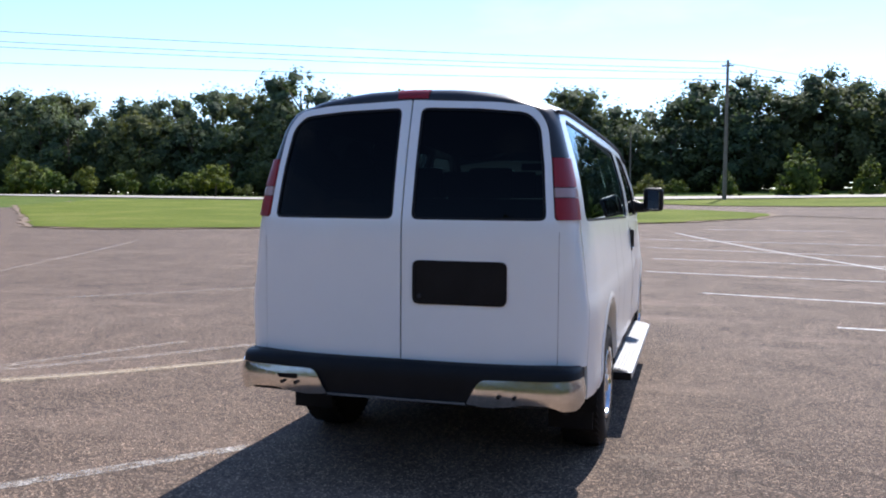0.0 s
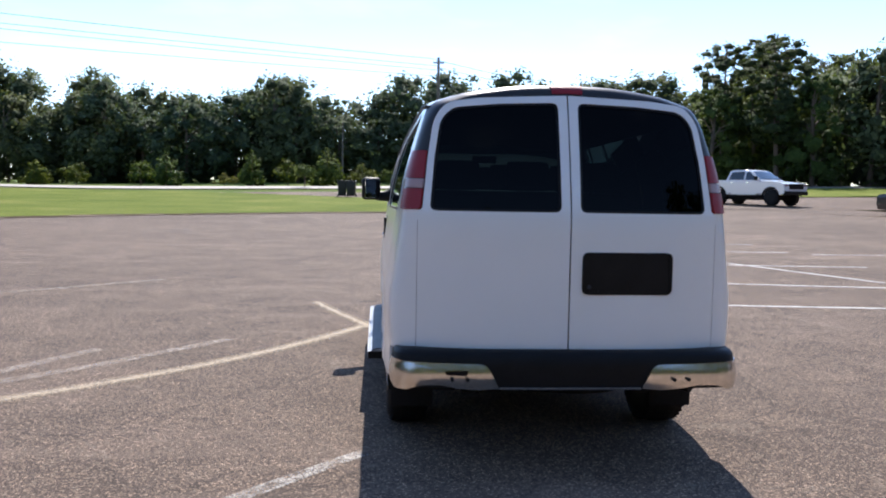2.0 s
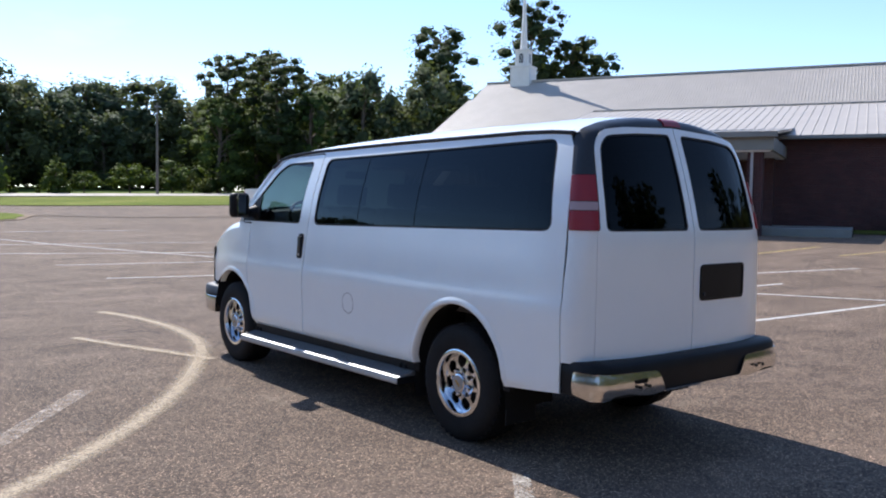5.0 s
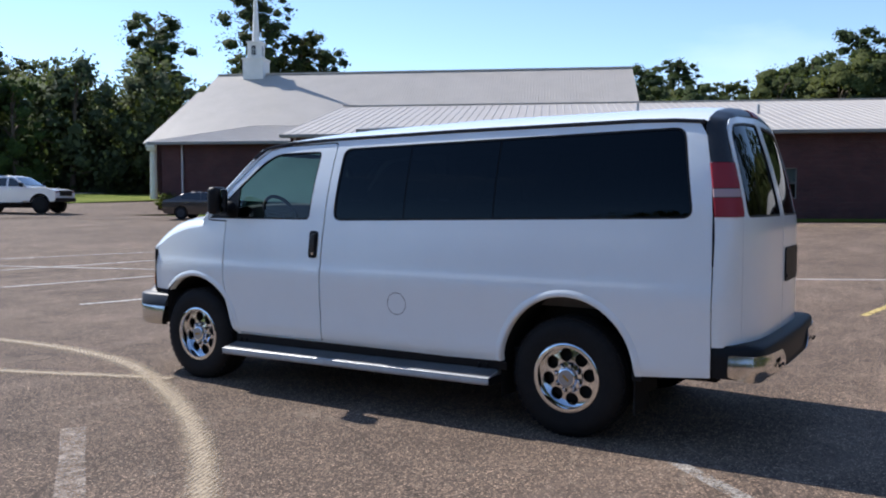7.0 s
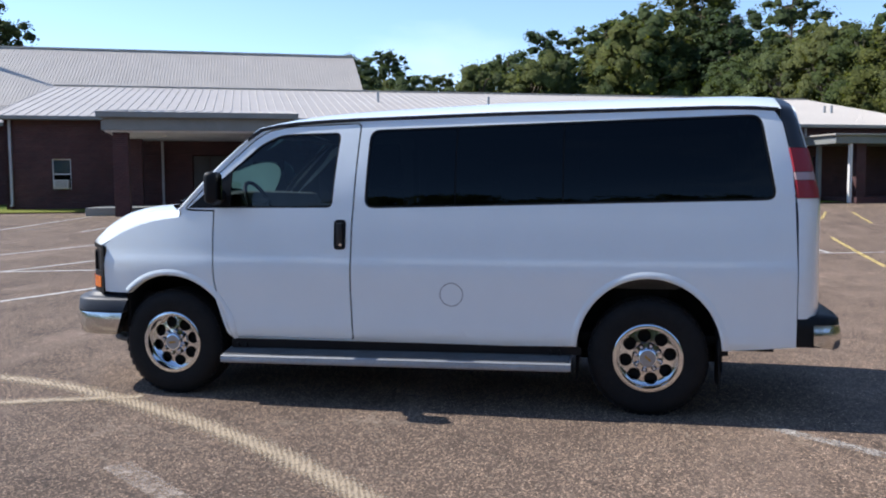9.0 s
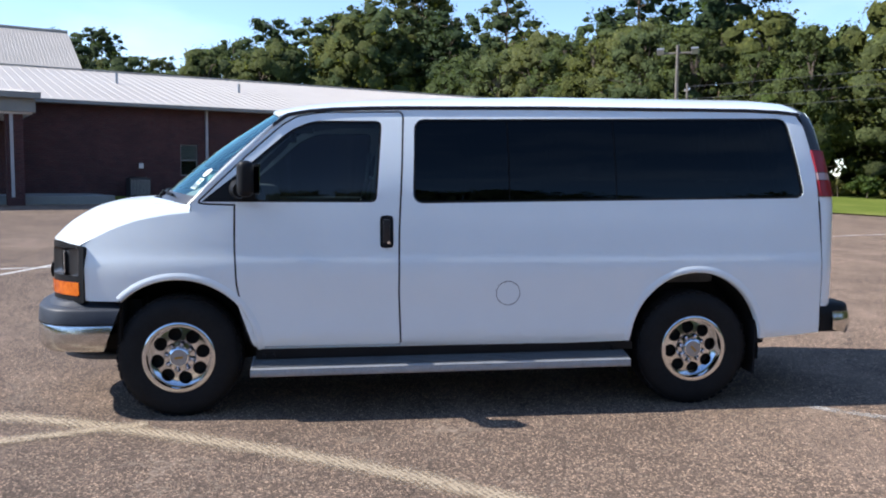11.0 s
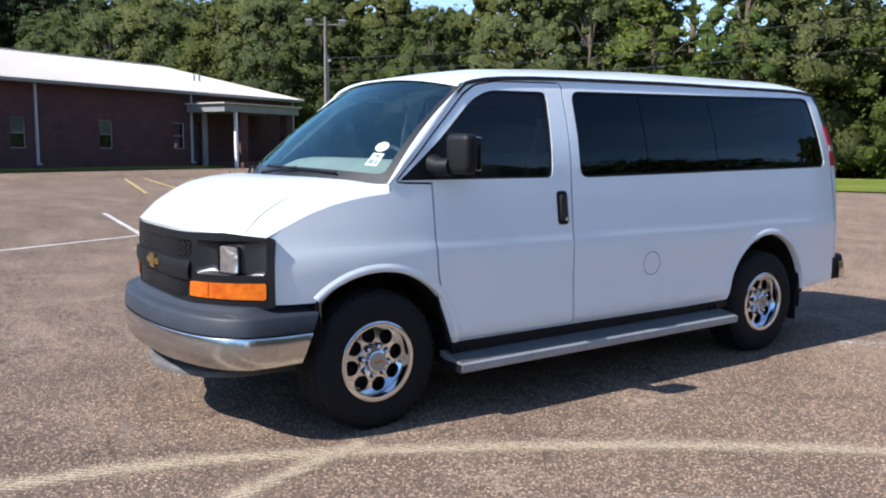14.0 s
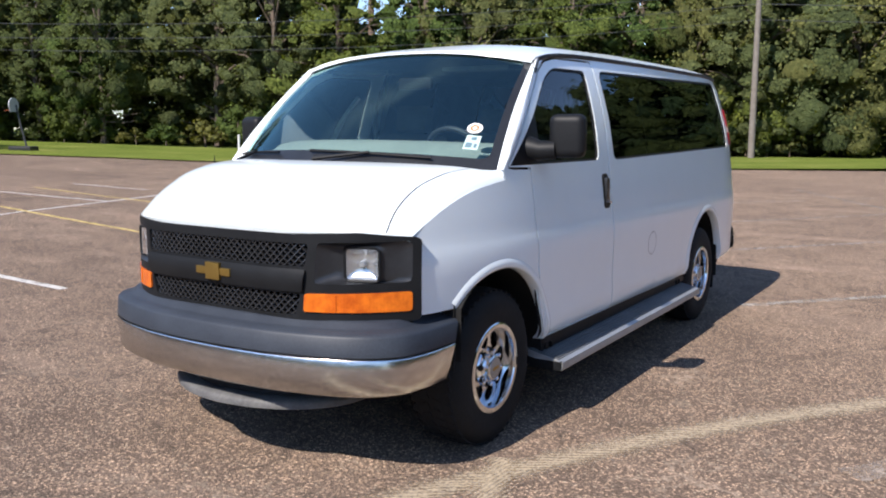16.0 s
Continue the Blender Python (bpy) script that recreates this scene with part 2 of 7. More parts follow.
ROOF_METAL = varied("white_roof_metal", (0.39, 0.352, 0.308), (0.45, 0.41, 0.36), 0.5, 0.0, 0.5, 20, 0.1)
TRIM_GREY = varied("grey_green_trim", (0.2, 0.21, 0.2), (0.25, 0.26, 0.245), 0.55, 0, 1.5, 40)
TRIM_WHITE = varied("white_trim", (0.66, 0.65, 0.62), (0.75, 0.74, 0.71), 0.5, 0, 2.0, 40)
DOWNPIPE = varied("grey_downpipe", (0.36, 0.36, 0.37), (0.44, 0.44, 0.45), 0.5, 0, 3.0, 40)
DOOR_DARK = varied("dark_door", (0.03, 0.03, 0.032), (0.05, 0.05, 0.052), 0.35, 0, 3, 40)
PANE = glass_material("window_pane", (0.6, 0.65, 0.66))
BLIND = varied("pale_blind", (0.6, 0.63, 0.62), (0.68, 0.71, 0.7), 0.7, 0, 3, 40)
BARK = varied("bark", (0.1, 0.075, 0.055), (0.17, 0.13, 0.1), 0.9, 0, 3.0, 25, 0.8, 0.02)
BARK_PINE = varied("pine_bark", (0.13, 0.085, 0.06), (0.21, 0.15, 0.11), 0.9, 0, 3.0, 25, 0.8, 0.02)
# far is greyer and bluer: distance haze is put into its leaf colour
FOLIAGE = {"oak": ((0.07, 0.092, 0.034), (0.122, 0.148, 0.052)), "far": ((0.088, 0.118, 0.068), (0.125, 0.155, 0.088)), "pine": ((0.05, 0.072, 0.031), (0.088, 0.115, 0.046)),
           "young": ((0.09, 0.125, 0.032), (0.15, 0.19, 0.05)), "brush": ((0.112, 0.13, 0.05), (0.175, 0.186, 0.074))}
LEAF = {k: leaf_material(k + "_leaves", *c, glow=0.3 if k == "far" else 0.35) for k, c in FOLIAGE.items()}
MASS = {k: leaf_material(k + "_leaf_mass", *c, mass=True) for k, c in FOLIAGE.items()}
WOOD_POLE = varied("grey_wood_pole", (0.13, 0.11, 0.095), (0.2, 0.175, 0.15), 0.85, 0, 4, 50, 0.4, 0.005)
WIRE_DARK = mat("dark_cable", (0.04, 0.042, 0.045), 0.6)
GALV = varied("galvanised_steel", (0.35, 0.36, 0.37), (0.45, 0.46, 0.47), 0.45, 0.8, 5, 60)
ORANGE_STEEL = varied("orange_steel", (0.32, 0.07, 0.02), (0.42, 0.1, 0.03), 0.5, 0.2, 8, 60)
BIN_BLACK = varied("black_plastic_bin", (0.012, 0.013, 0.014), (0.022, 0.023, 0.024), 0.45, 0, 6, 60)


# ---- mesh helpers ----
def finish(name, bm, material, smooth=False):
    bmesh.ops.recalc_face_normals(bm, faces=bm.faces)
    me = bpy.data.meshes.new(name)
    bm.to_mesh(me)
    bm.free()
    for m in material if isinstance(material, (list, tuple)) else [material]:
        me.materials.append(m)
    if smooth:
        me.shade_smooth()
        me.set_sharp_from_angle(angle=radians(smooth if smooth is not True else 40))
    return me


def part(name, bm, material, parent=None, label="", smooth=False):
    ob = new(name, finish(name, bm, material, smooth))
    ob.parent = parent
    if label:
        ob["label"] = label
    return ob


def thing(name, label, category, group="", kind=""):
    return tagged(new(name), label, category, group, kind)


def add_box(bm, lo, hi, m=None, bevel=0.0):
    c = [(a + b) / 2 for a, b in zip(lo, hi)]
    d = [abs(b - a) for a, b in zip(lo, hi)]
    r = bmesh.ops.create_cube(bm, size=1, matrix=(m or Matrix()) @ Matrix.Translation(c) @ Matrix.Diagonal((*d, 1)))
    if bevel:
        es = list({e for v in r["verts"] for e in v.link_edges})
        bmesh.ops.bevel(bm, geom=es, offset=bevel, segments=2, affect="EDGES", profile=0.7)
    return bm


def box_bm(lo, hi, m=None, bevel=0.0):
    return add_box(bmesh.new(), lo, hi, m, bevel)


def add_tube(bm, pts, radii, sides=8, caps=True):
    """A round tube through the points, with a radius at each."""
    pts = [Vector(p) for p in pts]
    if not isinstance(radii, (list, tuple)):
        radii = [radii] * len(pts)
    rings, side = [], None
    for k, p in enumerate(pts):
        d = (pts[min(k + 1, len(pts) - 1)] - pts[max(k - 1, 0)]).normalized()
        if side is None:
            side = d.orthogonal().normalized()
        side = (side - d * side.dot(d)).normalized()
        up = d.cross(side)
        rings.append([bm.verts.new(p + radii[k] * (math.cos(a) * side + math.sin(a) * up)) for a in (2 * math.pi * i / sides for i in range(sides))])
    for a, b in zip(rings, rings[1:]):
        for i in range(sides):
            bm.faces.new((a[i], a[(i + 1) % sides], b[(i + 1) % sides], b[i]))
    if caps:
        bm.faces.new(rings[0][::-1])
        bm.faces.new(rings[-1])
    return bm


def tube_bm(pts, radii, sides=8, caps=True):
    return add_tube(bmesh.new(), pts, radii, sides, caps)


def add_grid(bm, fn, us, vs, uv=None, closed=False):
    """A sheet of quads through fn(u, v)."""
    rows = [[bm.verts.new(fn(u, v)) for v in vs] for u in us]
    lay = bm.loops.layers.uv.verify() if uv else None
    for i in range(len(us) - 1 + (1 if closed else 0)):
        for j in range(len(vs) - 1):
            i2 = (i + 1) % len(us)
            fc = bm.faces.new((rows[i][j], rows[i2][j], rows[i2][j + 1], rows[i][j + 1]))
            if uv:
                for lp, (a, b) in zip(fc.loops, ((i, j), (i2, j), (i2, j + 1), (i, j + 1))):
                    lp[lay].uv = uv(us[a], vs[b])
    return bm


def grid_bm(fn, us, vs, uv=None, closed=False):
    return add_grid(bmesh.new(), fn, us, vs, uv, closed)


def span(a, b, n):
    return [a + (b - a) * k / n for k in range(n + 1)]


def solid_sheet(bm, thickness):
    """Gives an open sheet a thickness inwards along its normals."""
    bmesh.ops.recalc_face_normals(bm, faces=bm.faces)
    bmesh.ops.solidify(bm, geom=list(bm.faces), thickness=thickness)
    return bm


def smoothed(pts, times=3):
    """Corner cutting: a smooth polyline through the neighbourhood of the points."""
    pts = [Vector(p) for p in pts]
    for _ in range(times):
        out = [pts[0]]
        for a, b in zip(pts, pts[1:]):
            out += [a * 0.75 + b * 0.25, a * 0.25 + b * 0.75]
        pts = out + [pts[-1]]
    return pts

# ---- ground ----
# The buildings and the lot share one heading: N runs from the lot to the walls, U along them.
TURN = radians(25)
N2, U2 = Vector((math.cos(TURN), math.sin(TURN))), Vector((math.sin(TURN), -math.cos(TURN)))


def site(c, s, z=0.0):
    """A point c metres towards the buildings and s along them."""
    p = N2 * c + U2 * s
    return Vector((p.x, p.y, z))


SITE = Matrix(((N2.x, U2.x, 0, 0), (N2.y, U2.y, 0, 0), (0, 0, 1, 0), (0, 0, 0, 1)))


def ease(v, w=10.0):
    v = min(v, 75.0)
    return 0.0 if v < 0 else v * v / (2 * w) if v < w else v - w / 2


def rise(x, y):
    """Height of the ground, which lifts gently towards the buildings and the road."""
    c, s = N2.x * x + N2.y * y, U2.x * x + U2.y * y
    return 0.025 * ease(c - 3) + 0.018 * ease(-s - 15)


def on_ground(x, y, dz=0.0):
    return Vector((x, y, rise(x, y) + dz))


def spread(n, reach):
    return [math.copysign(abs(k / n) ** 2.6 * reach, k) for k in range(-n, n + 1)]


tagged(part("ground", grid_bm(lambda x, y: on_ground(x, y, -0.07), spread(70, 900), spread(70, 900)), FIELD, smooth=True),
       "rough green field under the lot and woods", "ground", kind="structure")
tagged(part("parking_lot", grid_bm(lambda c, s: on_ground(*site(c, s).xy), span(-46, 31.6, 60), span(-52, 28.2, 62)), ASPHALT, smooth=True),
       "worn brownish asphalt car park with sandy cracks", "parking lot", kind="structure")


def outline_sheet(name, pts, dz, material, label, category):
    """A flat patch inside an outline, draped on the ground."""
    pts = [Vector((p[0], p[1])) for p in pts]
    lo = [min(p[k] for p in pts) for k in (0, 1)]
    hi = [max(p[k] for p in pts) for k in (0, 1)]
    bm = bmesh.new()
    bm.faces.new([bm.verts.new((p.x, p.y, 0)) for p in pts])
    for axis in (0, 1):
        step = 3.0
        k = math.ceil(lo[axis] / step)
        while k * step < hi[axis]:
            co, no = Vector((0, 0, 0)), Vector((0, 0, 0))
            co[axis], no[axis] = k * step, 1
            bmesh.ops.bisect_plane(bm, geom=list(bm.verts) + list(bm.edges) + list(bm.faces), plane_co=co, plane_no=no)
            k += 1
    for v in bm.verts:
        v.co.z = rise(v.co.x, v.co.y) + dz
    return tagged(part(name, bm, material, smooth=True), label, category, kind="structure")


def ragged(pts, amount, step=0.8, seed=1):
    rng = random.Random(seed)
    out = []
    for a, b in zip(pts, pts[1:] + pts[:1]):
        a, b = Vector(a), Vector(b)
        n = max(1, int((b - a).length / step))
        for k in range(n):
            p = a.lerp(b, k / n)
            out.append((p.x + rng.uniform(-amount, amount), p.y + rng.uniform(-amount, amount)))
    return out


# lawn island north of the lot, the verge beyond the drive, the strip by the wall, the southern verge
LAWN = [(-41, 41.5), (-23, 22.9), (-19.6, 23.2), (-15, 26), (-12, 29.5), (-8.5, 31.8), (-4.3, 33.7), (0.4, 34.4), (4.1, 37.8), (5.3, 40.8), (5.0, 43.2), (2.2, 46.8), (-1, 49), (-8, 55), (-16, 61), (-30, 62), (-46, 56)]
grow = lambda pts, d: [(p[0] + d * (p[0] + 19) / math.hypot(p[0] + 19, p[1] - 45), p[1] + d * (p[1] - 45) / math.hypot(p[0] + 19, p[1] - 45)) for p in pts]
outline_sheet("lawn_edge", ragged(grow(LAWN, 0.35), 0.22, 0.7, 8), 0.03, DIRT, "bare brown earth along the lawn", "earth")
outline_sheet("lawn", ragged([p for p in LAWN], 0.16), 0.05, GRASS, "sunlit mown lawn with a ragged edge", "lawn")
VERGE = [(2.2, 53.8), (9, 51.8), (16.3, 51.2), (30, 52), (46, 56), (46, 74), (25, 71), (4, 66), (-4, 62)]
outline_sheet("verge", ragged(VERGE, 0.15, 1.5, 2), 0.05, GRASS, "green verge between the drive and the road", "verge")
STRIP = [tuple(site(c, s).xy) for c, s in ((31.3, -14.6), (31.4, -9.4), (33.9, -9.3), (33.9, -1.8), (31.6, -1.8), (31.6, 27.6), (34.6, 27.6), (34.6, -14.6))]
outline_sheet("grass_strip", ragged(STRIP, 0.08, 1.2, 3), 0.05, GRASS, "narrow grass strip along the brick wall", "grass")
SOUTH = [tuple(site(c, s).xy) for c, s in ((-48, 30.5), (-13, 29.8), (-6, 28.1), (14, 26.6), (29, 26.6), (31.5, 28), (60, 34), (60, 47), (20, 45), (-6, 45), (-20, 49), (-48, 52))]
outline_sheet("south_verge", ragged(SOUTH, 0.15, 1.5, 4), 0.05, GRASS, "sunlit grass verge in front of the woods", "verge")
APRON = [(5.4, 41), (9, 38), (60, 30), (62, 48), (46, 53), (30, 51.6), (16.3, 50.8), (9, 51.4), (2.2, 53.4), (-4, 61.8), (-12, 60), (-1.5, 49.4), (2.6, 47), (5.4, 43.3)]
outline_sheet("drive", ragged(APRON, 0.1, 2, 5), 0.02, ASPHALT, "pale worn asphalt drive out to the road", "drive")


EXTRA = [tuple(site(c, s).xy) for c, s in ((31.2, -50), (31.2, -14.9), (35.4, -14.9), (35.4, -30), (38, -50))]
outline_sheet("parking_bay", ragged(EXTRA, 0.08, 1.5, 6), 0.012, ASPHALT, "worn asphalt bays beside the church", "parking lot")


def ribbon(name, pts, width, dz, material, label, category, both=0.0):
    """A strip that follows a line over the ground, with the way along it in its UVs."""
    pts = [Vector((p[0], p[1])) for p in pts]
    fine = [pts[0]]
    for a, b in zip(pts, pts[1:]):
        n = max(1, int((b - a).length / 0.6))
        fine += [a.lerp(b, (k + 1) / n) for k in range(n)]
    bm = bmesh.new()
    lay = bm.loops.layers.uv.verify()
    rng = random.Random(len(name) + int(pts[0].x * 10))
    rows, run, prev = [], [], None
    far = 0.0
    for k, p in enumerate(fine):
        d = (fine[min(k + 1, len(fine) - 1)] - fine[max(k - 1, 0)]).normalized()
        n = Vector((-d.y, d.x)) * width / 2
        far += (p - prev).length if prev is not None else 0
        prev = p
        row = []
        for f in (-1, -0.33, 0.33, 1):
            q = p + n * f * (1 + both * rng.uniform(-1, 1))
            row.append(bm.verts.new(on_ground(q.x, q.y, dz)))
        rows.append(row)
        run.append(far)
    for k in range(len(rows) - 1):
        for j in range(3):
            fc = bm.faces.new((rows[k][j], rows[k + 1][j], rows[k + 1][j + 1], rows[k][j + 1]))
            for lp, (a, b) in zip(fc.loops, ((k, j), (k + 1, j), (k + 1, j + 1), (k, j + 1))):
                lp[lay].uv = (run[a] * 3 + b * 0.6, b / 3)
    return tagged(part(name, bm, material), label, category, kind="structure")


ribbon("road", [(-220, 62), (-60, 68), (-20, 72), (20, 76), (60, 80), (220, 92)], 7.5, 0.02, ROAD, "pale sunlit road beyond the lawn", "road")
WHITE_LINES = (((0.6, 13.75), (8.6, 11.6)), ((1.66, 10.1), (10.6, 7.6)), ((3.17, 6.85), (10.9, 5.65)), ((0.6, 17.3), (8.6, 14.9)), ((0.2, 21.4), (8.8, 17.2)),
               ((-0.1, 25.0), (6.9, 22.7)), ((0.9, 28.2), (5.3, 15.2), (8.7, 5.8), (11.8, -0.2), (13.1, -4.1), (17.5, -16)), ((4.6, 3.42), (5.8, 3.38), (14.6, 2.65)),
               ((2.1, 30.3), (6.8, 29.4)), ((11.0, 7.45), (15.2, 6.2)), ((8.9, 14.35), (15, 12.8)), ((15.0, 16.6), (17.6, 17.0)), ((12.7, -2.9), (16.4, -2.6)),
               ((14.8, -5.5), (17.6, -5.35)), ((15.1, 19.4), (24, 21.4)))
for ln in WHITE_LINES:
    ribbon("parking_line", ln, 0.1, 0.004, PAINT_WHITE, "worn white stall line painted on asphalt", "road marking")
YELLOW_LINES = (((6.4, 0.25), (10.7, -0.42), (16.4, -1.3)), ((10.0, -3.25), (17.1, -3.92)), ((20.8, -1.2), (29.2, -2.1)), ((23.2, -6.5), (30.6, -7.7)), ((18.3, 8.2), (27.2, 7.8)),
                ((19.1, 5.26), (27.3, 4.64)), ((20.7, 0.1), (28.8, -1.3)), ((21.1, -2.3), (28.9, -3.8)), ((25.2, -5.4), (30.5, -6.7)), ((16.9, 9.9), (21.1, 10.2)))
for ln in YELLOW_LINES:
    ribbon("parking_line", ln, 0.1, 0.004, PAINT_YELLOW, "worn yellow stall line painted on asphalt", "road marking")
ribbon("parking_line", [tuple(site(28.7, s).xy) for s in (-12, 27)], 0.1, 0.004, PAINT_YELLOW, "worn yellow line along the wall side", "road marking")
FAINT_LINES = (((-2.52, 4.16), (-3.36, 2.95), (-4.6, 1.55)), ((-3.6, 3.6), (-4.45, 1.95)), ((-11.6, 9.4), (-15.3, 19)), ((-7.5, 6.2), (-4.4, 9.5)))
for ln in FAINT_LINES:
    ribbon("parking_line", ln, 0.16, 0.004, PAINT_FAINT, "faded old white line on asphalt", "road marking", 0.15)
OLD_LINES = (((-1.1, 0.5), (-1.6, -0.08), (-2.5, -1.1)), ((-0.04, -3.18), (-1.75, -5.4)), ((0.89, -6.85), (-1.28, -10.05)), ((1.93, -11.1), (0.71, -12.75)), ((1.69, -16.8), (-1.15, -11.25)), ((0.05, -13.6), (-0.6, -14.5)), ((3.3, -18.9), (-0.25, -20.4)))
for ln in OLD_LINES:
    ribbon("parking_line", ln, 0.11, 0.004, PAINT_OLD, "scuffed white stall line on asphalt", "road marking", 0.12)
ARC = smoothed([(-0.95, 9.0), (-0.72, 8.2), (-0.64, 7.2), (-0.72, 6.3), (-0.9, 5.6), (-1.2, 4.95), (-1.75, 3.95), (-2.35, 3.1), (-2.95, 2.42), (-3.5, 1.88), (-4.3, 1.25), (-5.6, 0.6), (-7.5, 0.2)], 2)
ribbon("tyre_trail", ARC, 0.32, 0.006, SAND_TRAIL, "pale sandy tyre trail curving over asphalt", "tyre trail", 0.12)
ribbon("tyre_trail", smoothed([(-1.85, 6.9), (-1.65, 6.3), (-1.42, 5.7), (-1.22, 5.2), (-1.1, 4.85)], 2), 0.25, 0.008, SAND_TRAIL, "pale sandy tyre trail curving over asphalt", "tyre trail", 0.15)

for pts in ([(-8.1, 22.3), (-7.5, 22.55), (-6.8, 22.6), (-6.9, 22.85), (-7.6, 22.75), (-8.0, 22.6)], [(-7.4, 21.6), (-6.7, 21.75), (-6.75, 21.9), (-7.4, 21.75)]):
    outline_sheet("asphalt_patch", ragged(pts, 0.05, 0.2, 12), 0.006, PATCH, "dark broken patch in the asphalt", "asphalt")

outline_sheet("arrow_marking", ragged([(14.55, 18.36), (15.6, 18.42), (15.58, 18.2), (16.5, 18.62), (15.5, 18.86), (15.54, 18.62), (14.5, 18.56)], 0.02, 0.25, 14), 0.006, PAINT_FAINT, "worn white arrow painted on asphalt", "road marking")

# ---- church and wing ----
def to_site(bm):
    bm.transform(SITE)
    return bm


def brick_uv(bm):
    """Lays the brick courses level on every upright face (before turning to the site)."""
    lay = bm.loops.layers.uv.verify()
    bmesh.ops.recalc_face_normals(bm, faces=bm.faces)
    for fc in bm.faces:
        along = 1 if abs(fc.normal.x) > abs(fc.normal.y) else 0
        for lp in fc.loops:
            lp[lay].uv = (lp.vert.co[along], lp.vert.co.z)
    return bm


def wall_with_openings(c, s0, s1, z0, z1, holes, thick=0.3):
    """A wall facing the lot at c, from s0 to s1, with openings (s0, s1, z0, z1) right through it."""
    bm = bmesh.new()
    cuts = sorted({s0, s1, *[h[0] for h in holes], *[h[1] for h in holes]})
    for a, b in zip(cuts, cuts[1:]):
        hole = next((h for h in holes if h[0] <= a and b <= h[1]), None)
        if hole:
            add_box(bm, (c, a, z0), (c + thick, b, hole[2]))
            add_box(bm, (c, a, hole[3]), (c + thick, b, z1))
        else:
            add_box(bm, (c, a, z0), (c + thick, b, z1))
    bmesh.ops.remove_doubles(bm, verts=bm.verts, dist=0.0005)
    return to_site(brick_uv(bm))


def site_box(c0, s0, z0, c1, s1, z1, bevel=0.0):
    return to_site(box_bm((c0, s0, z0), (c1, s1, z1), None, bevel))


def ribbed_roof(parent, c0, z0, c1, z1, s0, s1, step, s0b=None, s1b=None, name="roof_slope"):
    """A sloping roof sheet with raised seams running up it."""
    s0b, s1b = s0 if s0b is None else s0b, s1 if s1b is None else s1b
    bm = bmesh.new()
    up = 0.09
    lo = [bm.verts.new((c0, s, z0)) for s in (s0, s1)]
    hi = [bm.verts.new((c1, s, z1)) for s in (s0b, s1b)]
    lo2 = [bm.verts.new((c0, s, z0 - up)) for s in (s0, s1)]
    hi2 = [bm.verts.new((c1, s, z1 - up)) for s in (s0b, s1b)]
    for q in ((lo[0], lo[1], hi[1], hi[0]), (lo2[1], lo2[0], hi2[0], hi2[1]), (lo[0], lo[1], lo2[1], lo2[0]), (hi[0], hi[1], hi2[1], hi2[0]), (lo[0], hi[0], hi2[0], lo2[0]), (lo[1], hi[1], hi2[1], lo2[1])):
        bm.faces.new(q)
    sheet = part(name, to_site(bm), ROOF_METAL, parent)
    bm = bmesh.new()
    n = max(2, int(abs(s1 - s0) / step))
    for k in range(n + 1):
        f = k / n
        a, b = s0 + (s1 - s0) * f, s0b + (s1b - s0b) * f
        w, t = 0.03, 0.022
        v = [bm.verts.new(p) for p in ((c0, a - w, z0), (c0, a + w, z0), (c1, b + w, z1), (c1, b - w, z1), (c0, a - w * 0.6, z0 + t), (c0, a + w * 0.6, z0 + t), (c1, b + w * 0.6, z1 + t), (c1, b - w * 0.6, z1 + t))]
        for q in ((4, 5, 6, 7), (0, 4, 7, 3), (1, 2, 6, 5), (0, 1, 5, 4)):
            bm.faces.new([v[i] for i in q])
    seams = part("roof_seams", to_site(bm), ROOF_METAL, sheet)
    seams["kind"] = "stuff"
    return sheet


def gable_end(parent, s, c0, c1, zb, ze, zr, thick=0.3, material=None):
    bm = bmesh.new()
    prof = [(c0, zb), (c1, zb), (c1, ze), ((c0 + c1) / 2, zr), (c0, ze)]
    a = [bm.verts.new((c, s, z)) for c, z in prof]
    b = [bm.verts.new((c, s + thick, z)) for c, z in prof]
    bm.faces.new(a)
    bm.faces.new(b[::-1])
    for i in range(5):
        bm.faces.new((a[i], a[(i + 1) % 5], b[(i + 1) % 5], b[i]))
    return part("gable_wall", to_site(brick_uv(bm)), material or BRICK, parent)


